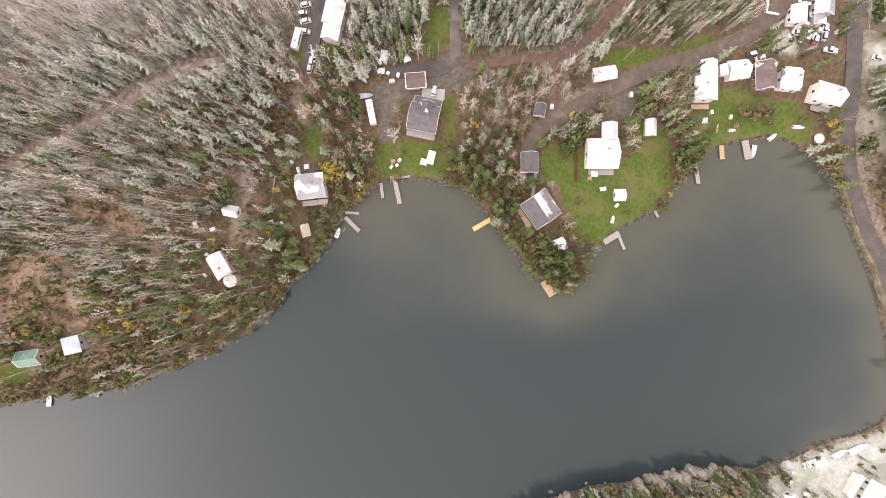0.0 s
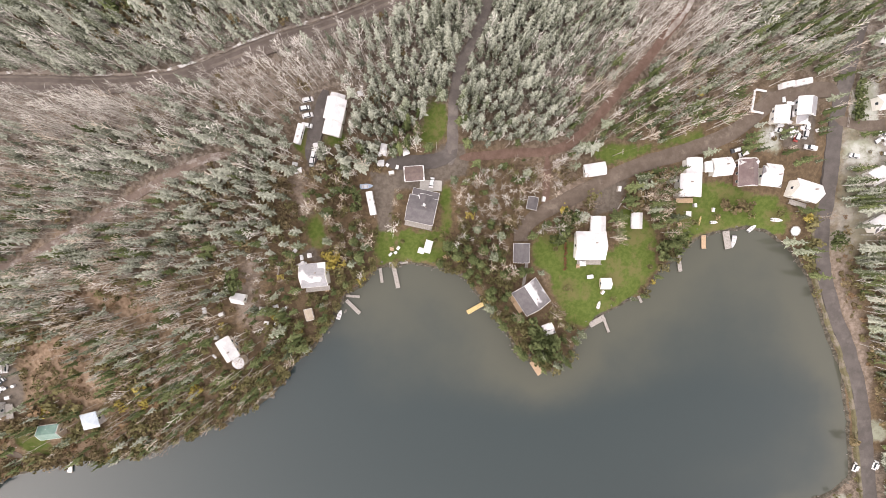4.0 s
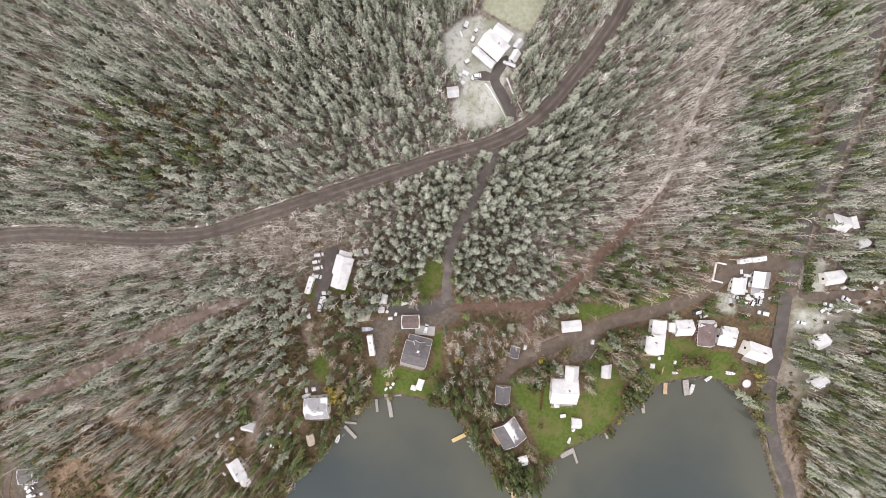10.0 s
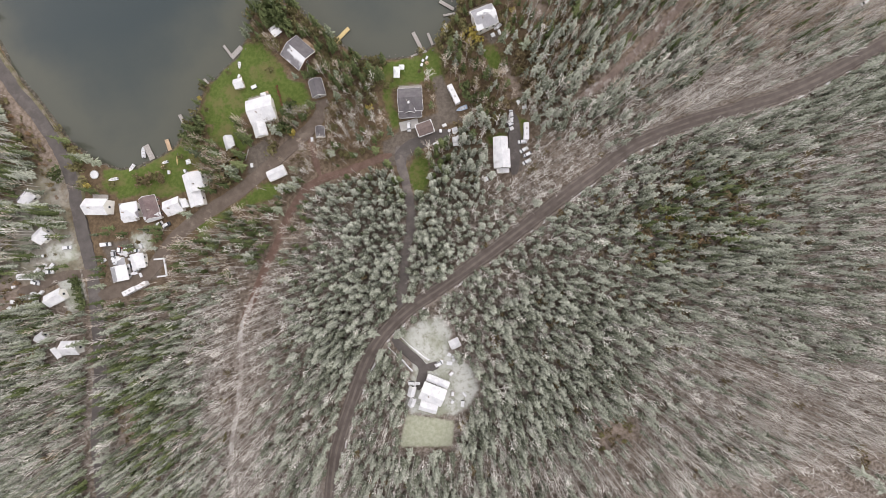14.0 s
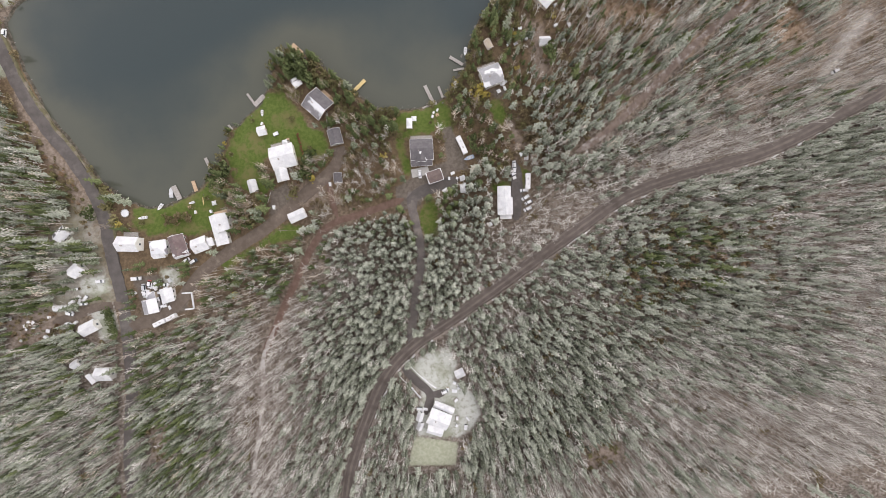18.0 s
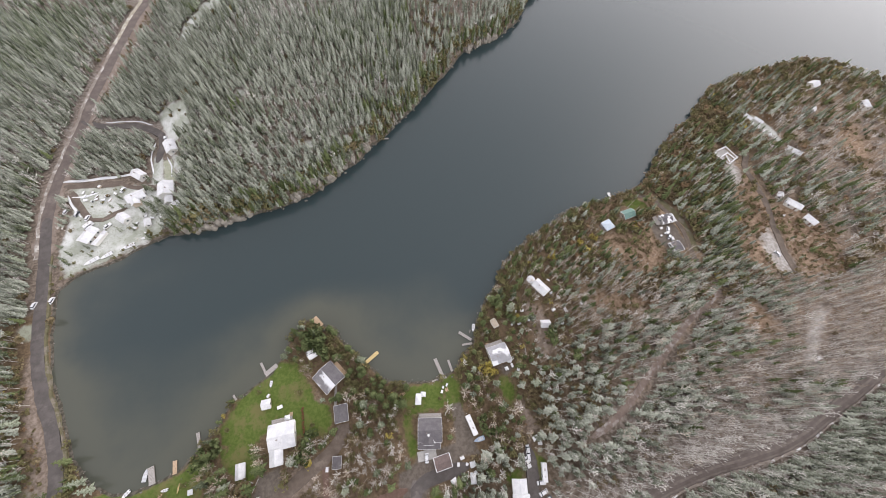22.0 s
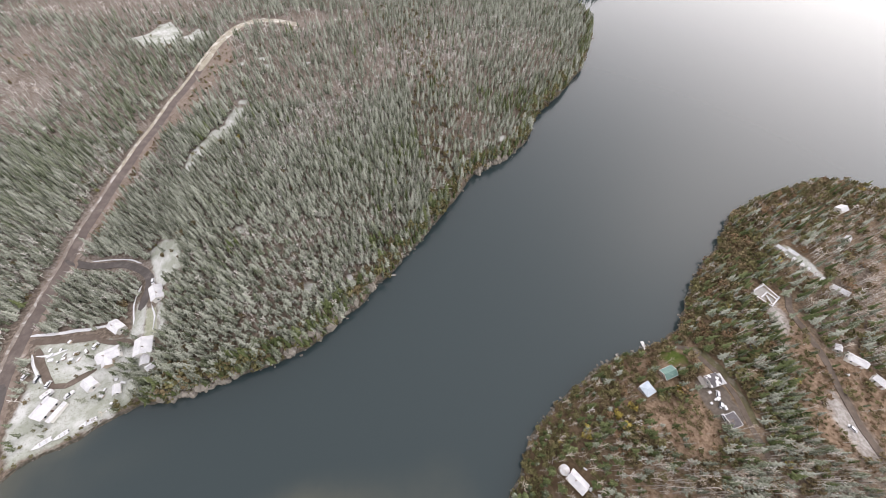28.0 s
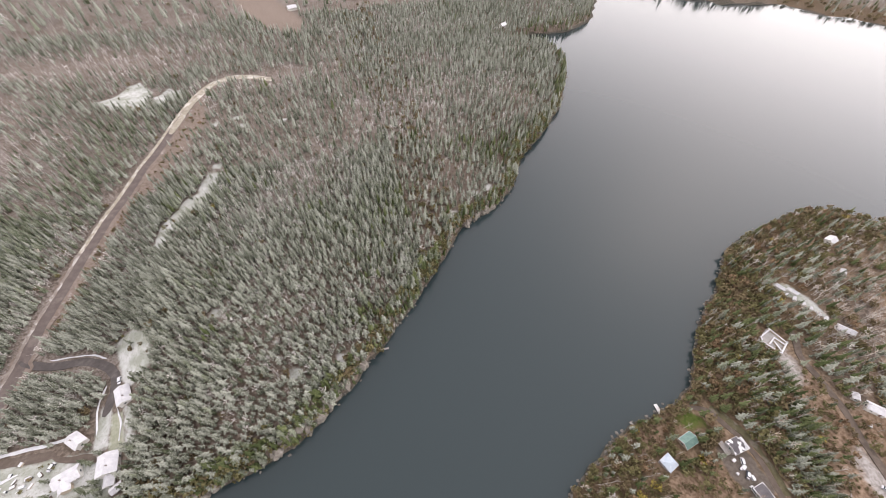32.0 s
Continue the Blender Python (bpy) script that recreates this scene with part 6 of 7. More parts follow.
def wooded(x, y, near=True):
    """Which places bear trees: land, off the roads, out of the clearings and away from the buildings."""
    d = shore_d(x, y)
    ok = d > 0.1
    for pts, width in ROADS:
        p = np.array(pts)
        m = ok & (x > p[:, 0].min() - 12) & (x < p[:, 0].max() + 12) & (y > p[:, 1].min() - 12) & (y < p[:, 1].max() + 12)
        ok[m] &= seg_dist(x[m], y[m], smooth_line(pts, 8)) > width / 2 + (0.3 if width < 5.9 else 2.2 if pts[0] in (EAST_ROAD[0], EAST_ROAD[14]) else 0.5) + (1.0 if pts[0] in (TRAIL[0], WEST_TRAIL[0]) else 3.6 if pts[0] == SOUTH_DRIVE[0] else 1.5 if pts[0] == SOUTH_DRIVE_B[0] else 0.0)
    ok[ok] &= (signed_any(x[ok], y[ok], SNOWY) < -0.5) | ((rs.rand(ok.sum()) < 0.14) & (x[ok] > 100))
    for patches, rim in ((LAWNS, -0.5), ([MARSH], -1), (PALE_GRASS, -1), (YARDS, -0.8)):
        ok[ok] &= signed_any(x[ok], y[ok], patches) < rim
    # open ground round the cottages, thinned by hand
    open_plot = ((x > 99) & (x < 168) & (y > 58) & (y < 92)) | (np.hypot(x - 158, y - 51) < 6)
    ok &= ~open_plot | ((rs.rand(len(x)) < 0.22) & (np.hypot(x - 158, y - 51) > 6))
    ok &= ~((x > 131) & (x < 197) & (y > -103) & (y < -62)) | (rs.rand(len(x)) < 0.12 + groves(x, y, VILLAGE_TREES))
    ok[ok] &= (signed_any(x[ok], y[ok], DEEP_SNOW) < -0.5) | (rs.rand(ok.sum()) < 0.10 + groves(x[ok], y[ok], VILLAGE_TREES))
    ok[ok] &= (signed_any(x[ok], y[ok], THIN_SNOW) < 0) | (rs.rand(ok.sum()) < 0.60)
    ok[ok] &= (signed_any(x[ok], y[ok], GRAVEL) < 0.5) | (rs.rand(ok.sum()) < 0.05)
    ok[ok] &= (signed_any(x[ok], y[ok], BROWN) < -0.5) | (rs.rand(ok.sum()) < 0.78)
    ok &= ~((x < -20) & (x > -100) & (y > -18) & (y < 52) & (d < 40)) | (rs.rand(len(x)) < 0.78)
    ok &= rs.rand(len(x)) > groves(x, y, BRUSH)
    for fx, fy, r in FOOTPRINTS:
        ok &= np.hypot(x - fx, y - fy) > r + 0.8
    return ok, d


def plant(x, y, d):
    """Kind of tree, material and size for each place."""
    big, mid = field(x, y, 55), field(x, y, 17)
    south = south_side(x, y)
    frost = step(14, 62, d + 26 * (mid - 0.5)) * np.where(south, 0.9, 1.0)
    frost = np.where(south, step(-6, 16, d + 22 * (mid - 0.5)) * (0.55 + 0.6 * field(x + 90, y, 34)), frost)
    frost = np.where((x > -20) & ~south, step(42, 90, d + 26 * (mid - 0.5)), frost)
    frost = np.where((x > 122) & (x < 180) & (y > 112) & (y < 205), frost * (0.35 + 0.6 * big), frost)
    frost = np.where((x < -60) & ~south, frost * (0.62 + 0.42 * step(-10, 75, y)), frost)
    frost = np.where((x > 172) & ~south & (y < 90), 0.3 + 0.35 * step(60, 20, y), frost)
    frost = np.where((x > 140) & ~south & (y < 112), np.minimum(frost, 0.35), frost)
    frost = np.where((x > 150) & (y > 112), frost * (0.42 + 0.35 * mid), frost)
    clearing = np.exp(-(((x + 125) / 42) ** 2 + ((y - 152) / 24) ** 2)) * (0.5 + big)
    frost = frost * (1 - 0.6 * np.clip(clearing, 0, 1))
    frost = np.where((x < -120) & ~south, np.maximum(frost, 0.36 + 0.06 * step(10, 60, y)), frost)
    frost = np.where((x > 55) & (x < 180) & (y > 80) & (y < 150), frost * (0.35 + 0.55 * step(95, 150, y)), frost)
    frost = np.maximum(frost, groves(x, y, [(-80, 72, 24, 20, 0.95)]))
    # far shore: every fir and bare tree rime-pale to stand in for haze
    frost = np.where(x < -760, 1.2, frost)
    frost = np.where(south & (d < 14), frost * 0.9, frost)
    frost = np.maximum(frost, 0.85 * step(-30, -100, x) * step(165, 205, y))
    frost = frost * (1 - groves(x, y, GREEN_GROVES))
    # where leafless trees outnumber the firs
    leafless = 0.30 + 0.6 * (big - 0.5) + 0.3 * (field(x, y, 9) - 0.5)
    leafless = leafless + 0.40 * np.exp(-((seg_dist(x, y, [(-300.7, 59.6), (-190, 92), (-110, 98), (-60, 112), (-45, 122)]) / 24) ** 2))
    leafless = leafless + 0.50 * np.exp(-((seg_dist(x, y, [(70, 115), (105, 160), (125, 230)]) / 20) ** 2))
    leafless = leafless + 0.45 * np.exp(-((seg_dist(x, y, [(10, 62), (30, 62), (45, 72)]) / 15) ** 2))
    leafless = leafless + 0.22 * np.exp(-((seg_dist(x, y, [(-191.8, 28.7), (-100, 35), (-90, 60)]) / 22) ** 2))
    leafless = leafless + 0.15 * step(225, 260, y) + 0.28 * step(-30, -110, x) * step(165, 205, y) 
    leafless = leafless + 0.35 * np.exp(-(((x - 85) / 30) ** 2 + ((y - 225) / 45) ** 2)) - 0.10 * step(-66, -90, x) * (y < 125) * ~south
    leafless = leafless - 0.16 * np.exp(-(((x - 30) / 45) ** 2 + ((y - 118) / 28) ** 2))
    leafless = leafless - 0.12 * south - 0.15 * (south & (d < 30))
    west = (x < -120) & (y < 30) & ~south
    leafless = leafless + 0.04 * west + 0.34 * step(-285, -310, x) * (x > -560) * ~south * (d > 35)
    warm = step(-66, -95, x) * step(105, 70, y) * ~south
    leafless = leafless + 0.14 * warm
    leafless = leafless + groves(x, y, BARE_GROVES) - 0.6 * groves(x, y, GREEN_GROVES) - 0.30 * groves(x, y, [(-110, 165, 90, 45, 1.0), (-150, 130, 60, 18, 0.8), (-30, 195, 35, 40, 0.6), (-75, 75, 25, 18, 0.8), (-120, 78, 26, 10, 0.6), (-78, 68, 26, 22, 1.0)])
    u = rs.rand(len(x))
    kind = np.where(u < leafless, 1, 0)
    bushy = (rs.rand(len(x)) < np.where(south, 0.14, 0.50) * step(26, 4, d)) | (rs.rand(len(x)) < 0.015)
    bushy |= garden(x, y) & (rs.rand(len(x)) < np.where(x < -20, 0.34, 0.20))
    bushy |= (x < -60) & (x > -110) & (y < 70) & (rs.rand(len(x)) < 0.22)
    bushy |= (west & (rs.rand(len(x)) < np.where(d < 45, 0.45, 0.14))) | (rs.rand(len(x)) < 0.35 * clearing)
    kind = np.where(bushy, 2, kind)
    kind = np.where((kind == 1) & (rs.rand(len(x)) < np.where((x > -110) & (y > -20), 0.2, 0.10)), 3, kind)
    f = rs.rand(len(x))
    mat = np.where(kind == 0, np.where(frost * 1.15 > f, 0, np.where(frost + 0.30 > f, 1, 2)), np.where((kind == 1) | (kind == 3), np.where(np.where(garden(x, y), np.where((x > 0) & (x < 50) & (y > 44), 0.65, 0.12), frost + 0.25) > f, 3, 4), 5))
    mat = np.where((mat == 2) & south & (x > 140) & (y < -230), 1, mat)
    mat = np.where((mat == 3) & (rs.rand(len(x)) < 0.65 * warm), 4, mat)
    mat = np.where((mat == 0) & (rs.rand(len(x)) < 0.2 * warm), 2, mat)
    mat = np.where((kind == 2) & (rs.rand(len(x)) < 0.012), 6, mat)
    mat = np.where((kind == 2) & (frost > f), 9, mat)
    mat = np.where((kind == 2) & (west | (clearing > 0.3)) & (rs.rand(len(x)) < 0.12), 8, mat)
    mat = np.where((kind == 2) & (x < -40) & (mat == 5) & (rs.rand(len(x)) < 0.2), 9, mat)
    size = rs.uniform(0.52, 1.2, len(x)) * (0.80 + 0.35 * field(x, y, 29)) * np.where((d < 8) & ~south, 0.9, 1.0) * np.where(garden(x, y) & (kind == 0), 1.12, 1.0)
    size = np.where((kind == 2) & west, size * 1.35, size)
    # cleared and snowy ground bears low scrub with a few young trees
    scrub = signed_any(x, y, BROWN) > -0.5
    snowed = signed_any(x, y, DEEP_SNOW + SNOWY) > -0.5
    low = (scrub & (rs.rand(len(x)) < 0.84)) | (snowed & (rs.rand(len(x)) < 0.75 - 0.6 * groves(x, y, VILLAGE_TREES)))
    kind = np.where(low, 2, kind)
    mat = np.where(low, np.where(rs.rand(len(x)) < 0.45, 9, np.where(scrub & (rs.rand(len(x)) < 0.4), 8, 5)), mat)
    size = np.where(low, size * rs.uniform(0.28, 0.75, len(x)), np.where(scrub | snowed, size * 0.75, size))
    # the shore gardens keep to firs
    calm = garden(x, y) & (d < 11) & ((kind == 1) | (kind == 3)) & (rs.rand(len(x)) < 0.75)
    kind, mat = np.where(calm, 0, kind), np.where(calm, 2, mat)
    return kind, mat, size


def join(name, x, y, kind, mat, size, shapes, label):
    """All trees of a stand as one mesh."""
    z = height(x, y)
    vs, fs, ms, ts, count = [], [], [], [], 0
    turn, tone, pick = rs.uniform(0, 6.283, len(x)), rs.rand(len(x)), rs.randint(0, 97, len(x))
    for n, key in enumerate(shapes):
        protos = SHAPES[key]
        for p, (v, f, k) in enumerate(protos):
            at = np.where((kind == n) & (pick % len(protos) == p))[0]
            if not len(at):
                continue
            c, s = np.cos(turn[at])[:, None], np.sin(turn[at])[:, None]
            h = size[at][:, None]
            w = h * (0.9 + 0.25 * tone[at][:, None])
            co = np.stack([(v[:, 0] * c - v[:, 1] * s) * w + x[at][:, None], (v[:, 0] * s + v[:, 1] * c) * w + y[at][:, None], v[:, 2] * h + z[at][:, None]], -1)
            vs.append(co.reshape(-1, 3))
            fs.append((f[None] + (count + np.arange(len(at)) * len(v))[:, None, None]).reshape(-1, 3))
            ms.append(np.where(k[None] == 1, 7, mat[at][:, None]).ravel())
            ts.append(np.repeat(tone[at], len(v)))
            count += len(at) * len(v)
    co, tri, mi, tn = np.concatenate(vs), np.concatenate(fs), np.concatenate(ms), np.concatenate(ts)
    me = bpy.data.meshes.new(name)
    me.vertices.add(len(co))
    me.vertices.foreach_set("co", co.ravel())
    me.loops.add(tri.size)
    me.loops.foreach_set("vertex_index", tri.ravel().astype(np.int32))
    me.polygons.add(len(tri))
    me.polygons.foreach_set("loop_start", np.arange(0, tri.size, 3, dtype=np.int32))
    me.polygons.foreach_set("material_index", mi.astype(np.int32))
    for key in FOLIAGE:
        me.materials.append(M[key])
    me.update(calc_edges=True)
    ob = new(name, me)
    put_attr(ob, "tone", tn)
    return tagged(ob, label, "trees", kind="stuff")


def stand(name, label, x0, x1, y0, y1, gap, shapes=("fir", "bare", "bush", "spread"), skip=None, bigger=1.0):
    x, y = scatter(x0, x1, y0, y1, gap)
    if skip is not None:
        m = ~skip(x, y)
        x, y = x[m], y[m]
    ok, d = wooded(x, y)
    x, y, d = x[ok], y[ok], d[ok]
    kind, mat, size = plant(x, y, d)
    return join(name, x, y, kind, mat, size * bigger, shapes, label)


stand("forest", "dense frosted firs and bare trees", -300, 255, -20, 278, 2.6, skip=lambda x, y: south_side(x, y) | garden(x, y))
stand("forest", "dusted firs between the road and a snowy clearing", 172, 262, -52, -20, 3.0)
stand("forest", "green and dusted firs with bare brown trees", -520, -240, -175, 300, 4.2, ("fir_far", "bare_far", "bush", "bare_far"), lambda x, y: south_side(x, y) | ((x > -300) & (y > -20) & (y < 278)), 1.1)
stand("forest", "lakeside green firs and olive bushes", -260, -72, -150, -20, 3.3, skip=lambda x, y: south_side(x, y))
stand("forest", "frosted firs on the hill across the lake", -60, 330, -330, -52, 2.7, ("fir_far", "bare_far", "bush", "bare_far"), lambda x, y: ~south_side(x, y))
stand("forest", "frosted firs on the long wooded hill", -600, -60, -700, -140, 3.8, ("fir_far", "bare_far", "bush", "bare_far"), lambda x, y: ~south_side(x, y), 1.0)
stand("forest", "frosted mixed woods beyond the straight road", -60, 480, -700, -330, 5.4, ("fir_far", "bare_far", "bush", "bare_far"), lambda x, y: ~south_side(x, y), 1.1)
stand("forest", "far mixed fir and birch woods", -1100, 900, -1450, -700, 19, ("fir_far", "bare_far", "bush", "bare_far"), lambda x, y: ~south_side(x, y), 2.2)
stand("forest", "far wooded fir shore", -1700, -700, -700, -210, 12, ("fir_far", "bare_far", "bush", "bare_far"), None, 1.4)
stand("forest", "frosted woods beyond the snowy house", -260, 255, 278, 400, 7.0, ("fir_far", "bare_far", "bush", "bare_far"), None, 1.3)
stand("forest", "bare and frosted woods east of the road", 255, 420, -330, 300, 6.0, ("fir_far", "bare_far", "bush", "bare_far"), None, 1.2)

# ---- a close belt of green firs and bushes along the steep shores ----
def belt(name, label, pts, gap, far):
    p = np.array(pts, float)
    x, y = scatter(p[:, 0].min() - 15, p[:, 0].max() + 15, p[:, 1].min() - 15, p[:, 1].max() + 15, gap)
    m = seg_dist(x, y, pts) < 14
    x, y = x[m], y[m]
    ok, d = wooded(x, y)
    ok &= (d > 0.1) & (d < 9)
    x, y, d = x[ok], y[ok], d[ok]
    kind, mat, size = plant(x, y, d)
    if far:
        shrubs = rs.rand(len(x)) < 0.38
        kind, mat, size = np.where(shrubs, 2, kind), np.where(shrubs, np.where(rs.rand(len(x)) < 0.75, 5, 9), mat), np.where(shrubs, size * 1.25, size)
    u = rs.rand(len(x))
    mat = np.where(kind == 0, np.where(u < 0.25 if far else u < 0.45, 1, np.where(u < 0.7, 0, 2)) if far else np.where(u < 0.3, 1, 2), mat)
    return join(name, x, y, kind, mat, size * (1.3 if far else 0.9), ("fir_far", "bare_far", "bush", "bare_far") if far else ("fir", "bare", "bush", "spread"), label)


belt("shore_trees", "green firs and olive bushes over the water", SOUTH_SHORE[:18], 3.0, True)
belt("shore_trees", "mixed firs along the village bank", [(130.9, -89.9), (110.5, -90.8), (92, -92.7), (78.3, -95.6)], 3.0, True)
belt("shore_trees", "green firs and olive bushes over the rocks", NORTH_SHORE[5:28], 3.0, False)


# ---- shore rocks ----
def rocks(name, label, pts, gap, size, material="rock", tall=0.7):
    line = smooth_line(pts, gap)
    bm = bmesh.new()
    bmesh.ops.create_icosphere(bm, subdivisions=1, radius=1)
    v = np.array([q.co[:] for q in bm.verts])
    f = np.array([[q.index for q in t.verts] for t in bm.faces])
    bm.free()
    n = len(line)
    off = rs.normal(size=(n, 2)) * 1.3
    x, y = line[:, 0] + off[:, 0], line[:, 1] + off[:, 1]
    s = size * rs.uniform(0.35, 1.2, n) ** 1.5
    z = np.maximum(height(x, y), -0.3) + s * 0.1
    co = v[None] * rs.uniform(0.7, 1.3, (n, len(v), 1)) * (s[:, None] * rs.uniform(0.7, 1.3, (n, 3)))[:, None]
    co[..., 2] *= tall
    co = co + np.stack([x, y, z], 1)[:, None]
    tri = (f[None] + (np.arange(n) * len(v))[:, None, None]).reshape(-1, 3)
    me = bpy.data.meshes.new(name)
    me.from_pydata(co.reshape(-1, 3).tolist(), [], tri.tolist())
    me.materials.append(M[material])
    return tagged(new(name, me), label, "rocks", kind="stuff")


rocks("shore_rocks", "grey boulders along the wooded shore", SOUTH_SHORE[:20], 1.4, 0.85)
for bluff in ([(130.2, -95.2), (113.3, -92.2), (99.0, -92.5), (81.9, -96.2)],
              [(53.7, -104.6), (50.1, -105.1), (33.7, -111.0), (22.9, -117.7), (7.7, -130.3), (-3.0, -137.9)],
              [(-105.8, -232.5), (-119.7, -239.7), (-137.2, -246.5)]):
    rocks("rock_bluff", "pale grey rounded rock faces rising from the water", bluff, 0.8, 2.6, "bluff", 1.5)
rocks("shore_rocks", "grey boulders below the houses", NORTH_SHORE[6:30], 1.1, 0.9)
rocks("shore_rocks", "small stones round the point and bays", NORTH_SHORE[30:], 1.0, 0.55)
rocks("shore_rocks", "small stones along the lawns and the causeway", EAST_SHORE, 1.5, 0.36)

# ---- single trees round the houses ----
x, y = scatter(-72, 168, -18, 80, 2.75)
ok, d = wooded(x, y)
x, y, d = x[ok], y[ok], d[ok]
kind, mat, size = plant(x, y, d)
near = np.argsort(np.hypot((x - 30) * 0.8, y - 30))
single = np.zeros(len(x), bool)
single[near[:290]] = True
join("forest", x[~single], y[~single], kind[~single], mat[~single], size[~single], ("fir", "bare_fine", "bush", "spread_fine"), "green firs and bare trees among the lakeside gardens")

NAMES = {3: ("bare_tree", "spread_fine"), 0: ("fir_tree", "fir_near"), 1: ("bare_tree", "bare_fine"), 2: ("bush", "bush")}
WORDS = {9: "brown olive low scrubby bush", 8: "rust brown low scrubby bush", 0: "rime-frosted grey-green fir tree", 1: "snow-dusted green fir tree", 2: "dark green fir tree near the lake", 3: "pale frosted leafless tree", 4: "brown leafless tree near the lake", 5: "olive green round leafy bush", 6: "bright yellow-leaved small tree"}
PARTS = {}


def tree_meshes(kd, mt, variant):
    key = (kd, mt, variant)
    if key not in PARTS:
        v, f, k = SHAPES[NAMES[kd][1]][variant]
        made = []
        for number, nm in ((1, "trunk"), (0, "crown")):
            used = f[k == number]
            ids, inv = np.unique(used, return_inverse=True)
            me = bpy.data.meshes.new(nm)
            me.from_pydata(v[ids].tolist(), [], inv.reshape(-1, 3).tolist())
            a = me.attributes.new("tone", "FLOAT", "POINT")
            a.data.foreach_set("value", np.full(len(ids), 0.2 + 0.15 * variant, np.float32))
            me.materials.append(M["bark" if number else FOLIAGE[mt]])
            made.append((nm, me))
        PARTS[key] = made
    return PARTS[key]


for i in np.where(single)[0]:
    kd, mt = int(kind[i]), int(mat[i])
    base = empty_at(NAMES[kd][0], float(x[i]), float(y[i]), float(rs.uniform(0, 360)))
    base.scale = (float(size[i]),) * 3
    for nm, me in tree_meshes(kd, mt, int(rs.randint(0, 4))):
        ob = new(nm, me)
        ob.parent = base
    tagged(base, WORDS[mt], "bush" if kd == 2 else "tree", "garden trees")


def garden_tree(kd, mt, px, py, scale, label):
    base = empty_at(NAMES[kd][0], px, py, float(rs.uniform(0, 360)))
    base.scale = (scale,) * 3
    for nm, me in tree_meshes(kd, mt, int(rs.randint(0, 4))):
        ob = new(nm, me)
        ob.parent = base
    tagged(base, label, "bush" if kd == 2 else "tree", "garden trees")


for px, py, sc in ((27.5, 23.5, 0.9), (31, 19, 0.7), (14, 45.5, 0.9), (20, 46.5, 0.9)):
    garden_tree(2, 9, px, py, sc, "tan-leaved round small tree")
for px, py, sc in ((56, 25, 0.8), (93, 36, 0.8), (77, 20, 0.6), (50, 42, 0.7), (112, 55, 0.7), (126, 62, 0.9), (129, 60, 0.8), (134, 62, 0.9), (137, 58, 0.7), (122, 58, 0.6), (150, 59, 0.8), (2, 41, 0.9), (-2, 47, 0.6), (-16, 46, 0.6)):
    garden_tree(2, 5, px, py, sc, "olive green bush on the lawn")

SHAPES["big_bush"] = [leafy(6.4, 3.3, 190, 300 + s, 0.10, 0.72) for s in range(4)]
NAMES[4] = ("leafy_tree", "big_bush")
for px, py, sc in ((-45.6, 36.5, 1.0), (-48.5, 39.5, 0.7)):
    garden_tree(4, 6, px, py, sc, "full yellow-leaved round tree by the house")
for px, py, sc in ((53, 53, 1.2), (56.5, 57, 1.1), (51, 47.5, 1.0), (-36, 62, 1.0), (-39, 68, 0.9), (103, 47, 1.2), (97, 42, 1.1), (43.5, 3, 1.2), (46, -3, 1.3), (49, 1, 1.2), (41, 9, 1.0), (174.5, 47, 0.9)):
    garden_tree(4, 2, px, py, sc, "dense dark green round tree near the lake")

for px, py, sc in ((142, -112.1, 0.9), (145.8, -114.5, 0.8), (138.5, -115.5, 0.9), (147.9, -110.2, 0.7), (140.2, -107.8, 0.8), (136.2, -110.7, 0.9), (161.3, -116, 0.7), (164, -123.7, 0.6), (143.6, -125.6, 0.8), (147.4, -127.5, 0.7), (191.6, -84.3, 0.6), (187.8, -80.4, 0.7), (193.7, -93, 0.6), (152, -100.6, 0.5)):
    garden_tree(0, 1, px, py, sc, "snow-dusted fir tree in the snowy village")

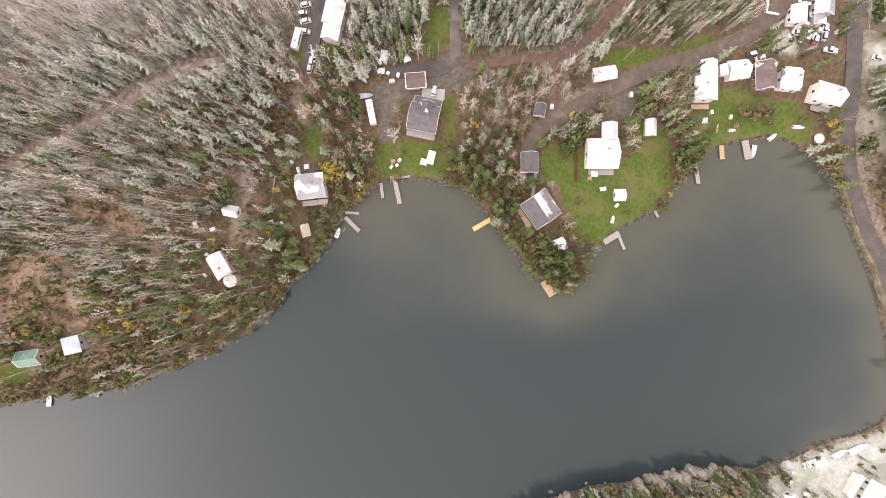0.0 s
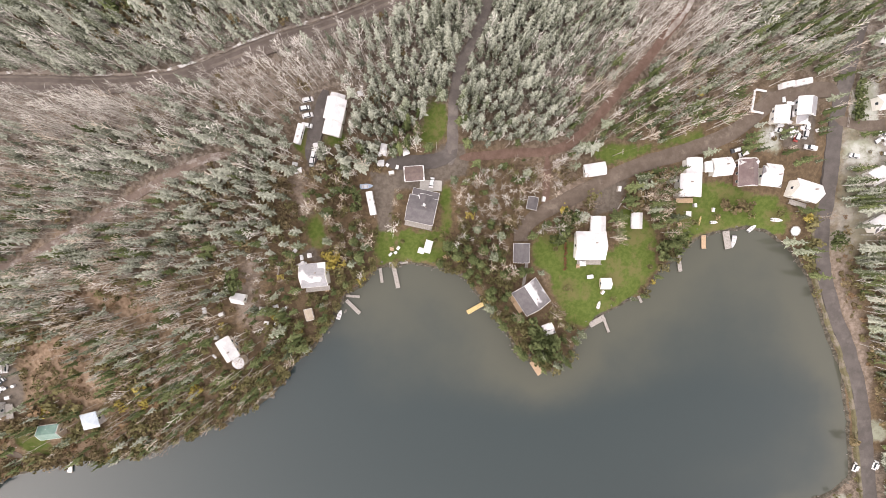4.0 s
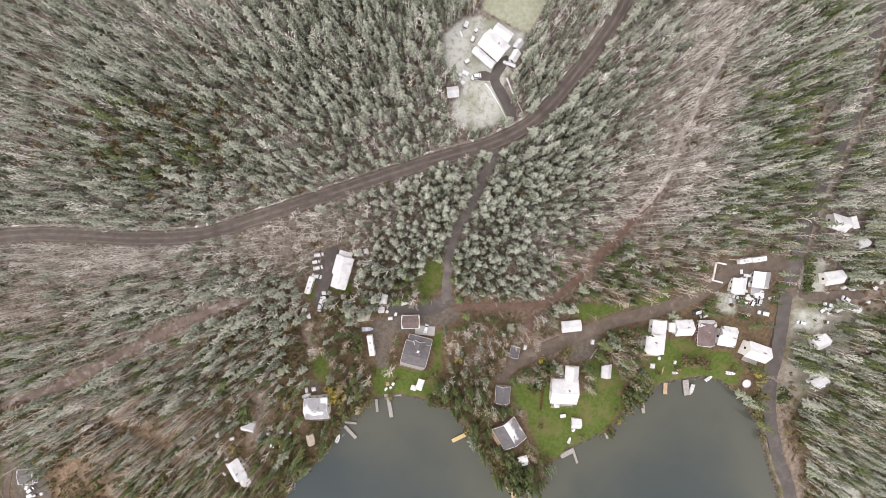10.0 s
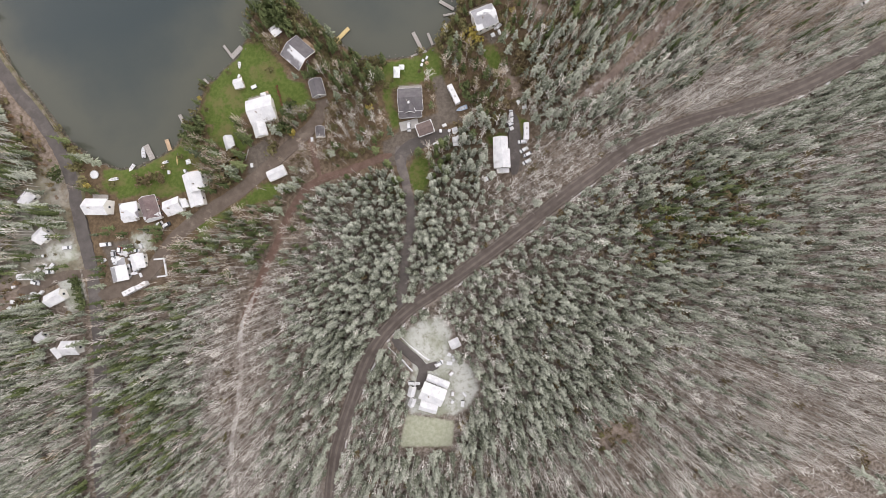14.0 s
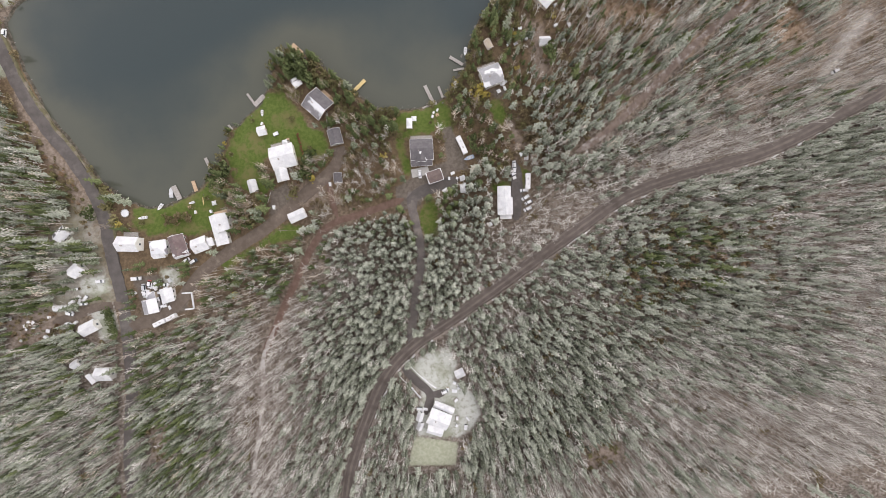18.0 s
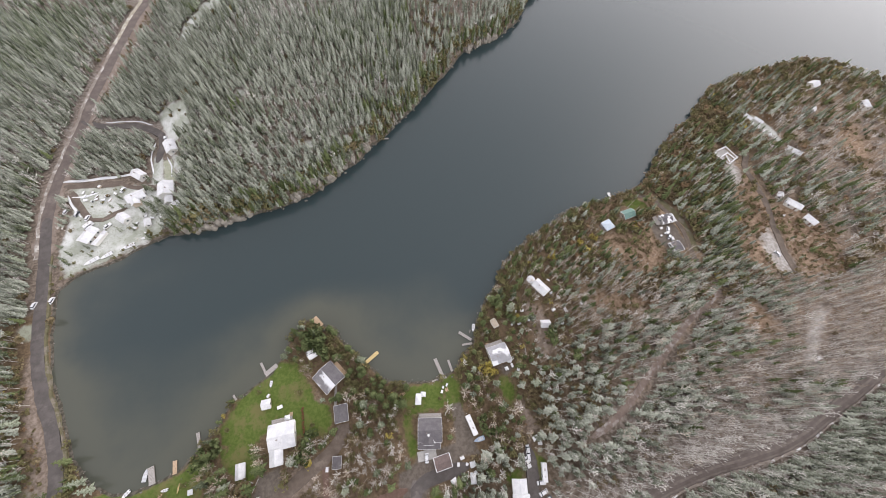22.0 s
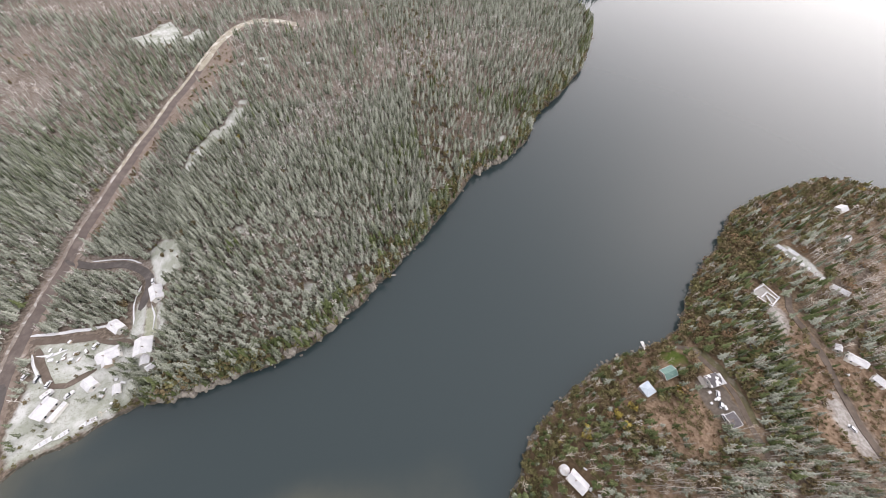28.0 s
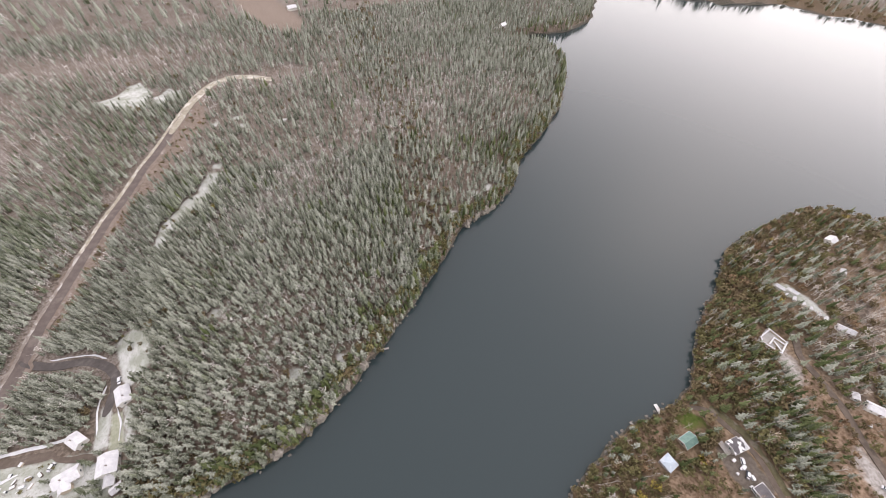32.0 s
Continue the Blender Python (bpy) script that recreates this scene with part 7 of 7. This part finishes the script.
for px, py, sc in ((191.1, -71.7, 0.5), (185.2, -72.7, 0.6), (179.2, -75.5, 0.45), (163.4, -80.3, 0.6), (159.9, -81.3, 0.5), (152, -85.1, 0.6), (141.6, -89.4, 0.7), (139.2, -90.4, 0.6), (135.8, -90.9, 0.8), (133.3, -91.3, 0.7), (195.1, -68.9, 0.6), (194.3, -64, 0.5)):
    garden_tree(2, 5, px, py, sc, "olive bush on the stony village bank")
row = new("hedge_row")
row.matrix_world = pose(55, 40.5, ground_z(55, 40.5), 0, 0, 90)
for i in range(12):
    v, f, k = BUSHES[i % 5]
    me = bpy.data.meshes.new("hedge_plant")
    me.from_pydata((v * (0.42, 0.30, 0.28)).tolist(), [], f[k == 0].tolist())
    a = me.attributes.new("tone", "FLOAT", "POINT")
    a.data.foreach_set("value", np.full(len(v), 0.3 + 0.05 * i, np.float32))
    me.materials.append(M["red_hedge"])
    ob = tagged(new("hedge_plant", me), kind="stuff")
    ob.parent = row
    ob.location = ((i - 5.5) * 1.35, rs.uniform(-0.15, 0.15), 0)
tagged(row, "narrow reddish brown hedge across the lawn", "hedge")
garden_tree(4, 2, -86.5, 27.5, 1.3, "broad green tree behind the cottage")
for px, py, sc in ((-106.3, -20.2, 0.8), (-127.9, -24.4, 0.7), (162, 57, 0.6)):
    garden_tree(4, 6, px, py, sc, "yellow-olive round autumn tree")
for px, py, sc in ((124, 62.5, 0.7), (131, 61.5, 0.75), (135, 62, 0.6), (84, 62, 0.9), (88, 66, 1.0), (92, 70, 1.0), (84, 67, 0.9), (96, 73, 0.9), (25, 52, 0.8), (31, 54, 0.9)):
    garden_tree(4, 9, px, py, sc, "brown-olive loose garden tree")

hedge = new("hedge")
hedge.matrix_world = pose(180.2, 107.2, ground_z(180.2, 104), 0, 0, 90)
for i in range(12):
    v, f, k = BUSHES[i % 5]
    me = bpy.data.meshes.new("hedge_plant")
    me.from_pydata((v * (1.0, 1.0, 0.7)).tolist(), [], f[k == 0].tolist())
    a = me.attributes.new("tone", "FLOAT", "POINT")
    a.data.foreach_set("value", np.full(len(v), 0.2 + 0.05 * i, np.float32))
    me.materials.append(M["fir_green"])
    ob = tagged(new("hedge_plant", me), kind="stuff")
    ob.parent = hedge
    ob.location = ((i - 5.5) * 1.4, rs.uniform(-0.4, 0.4), 0)
tagged(hedge, "long clipped frosted hedge beside the paved road", "hedge")
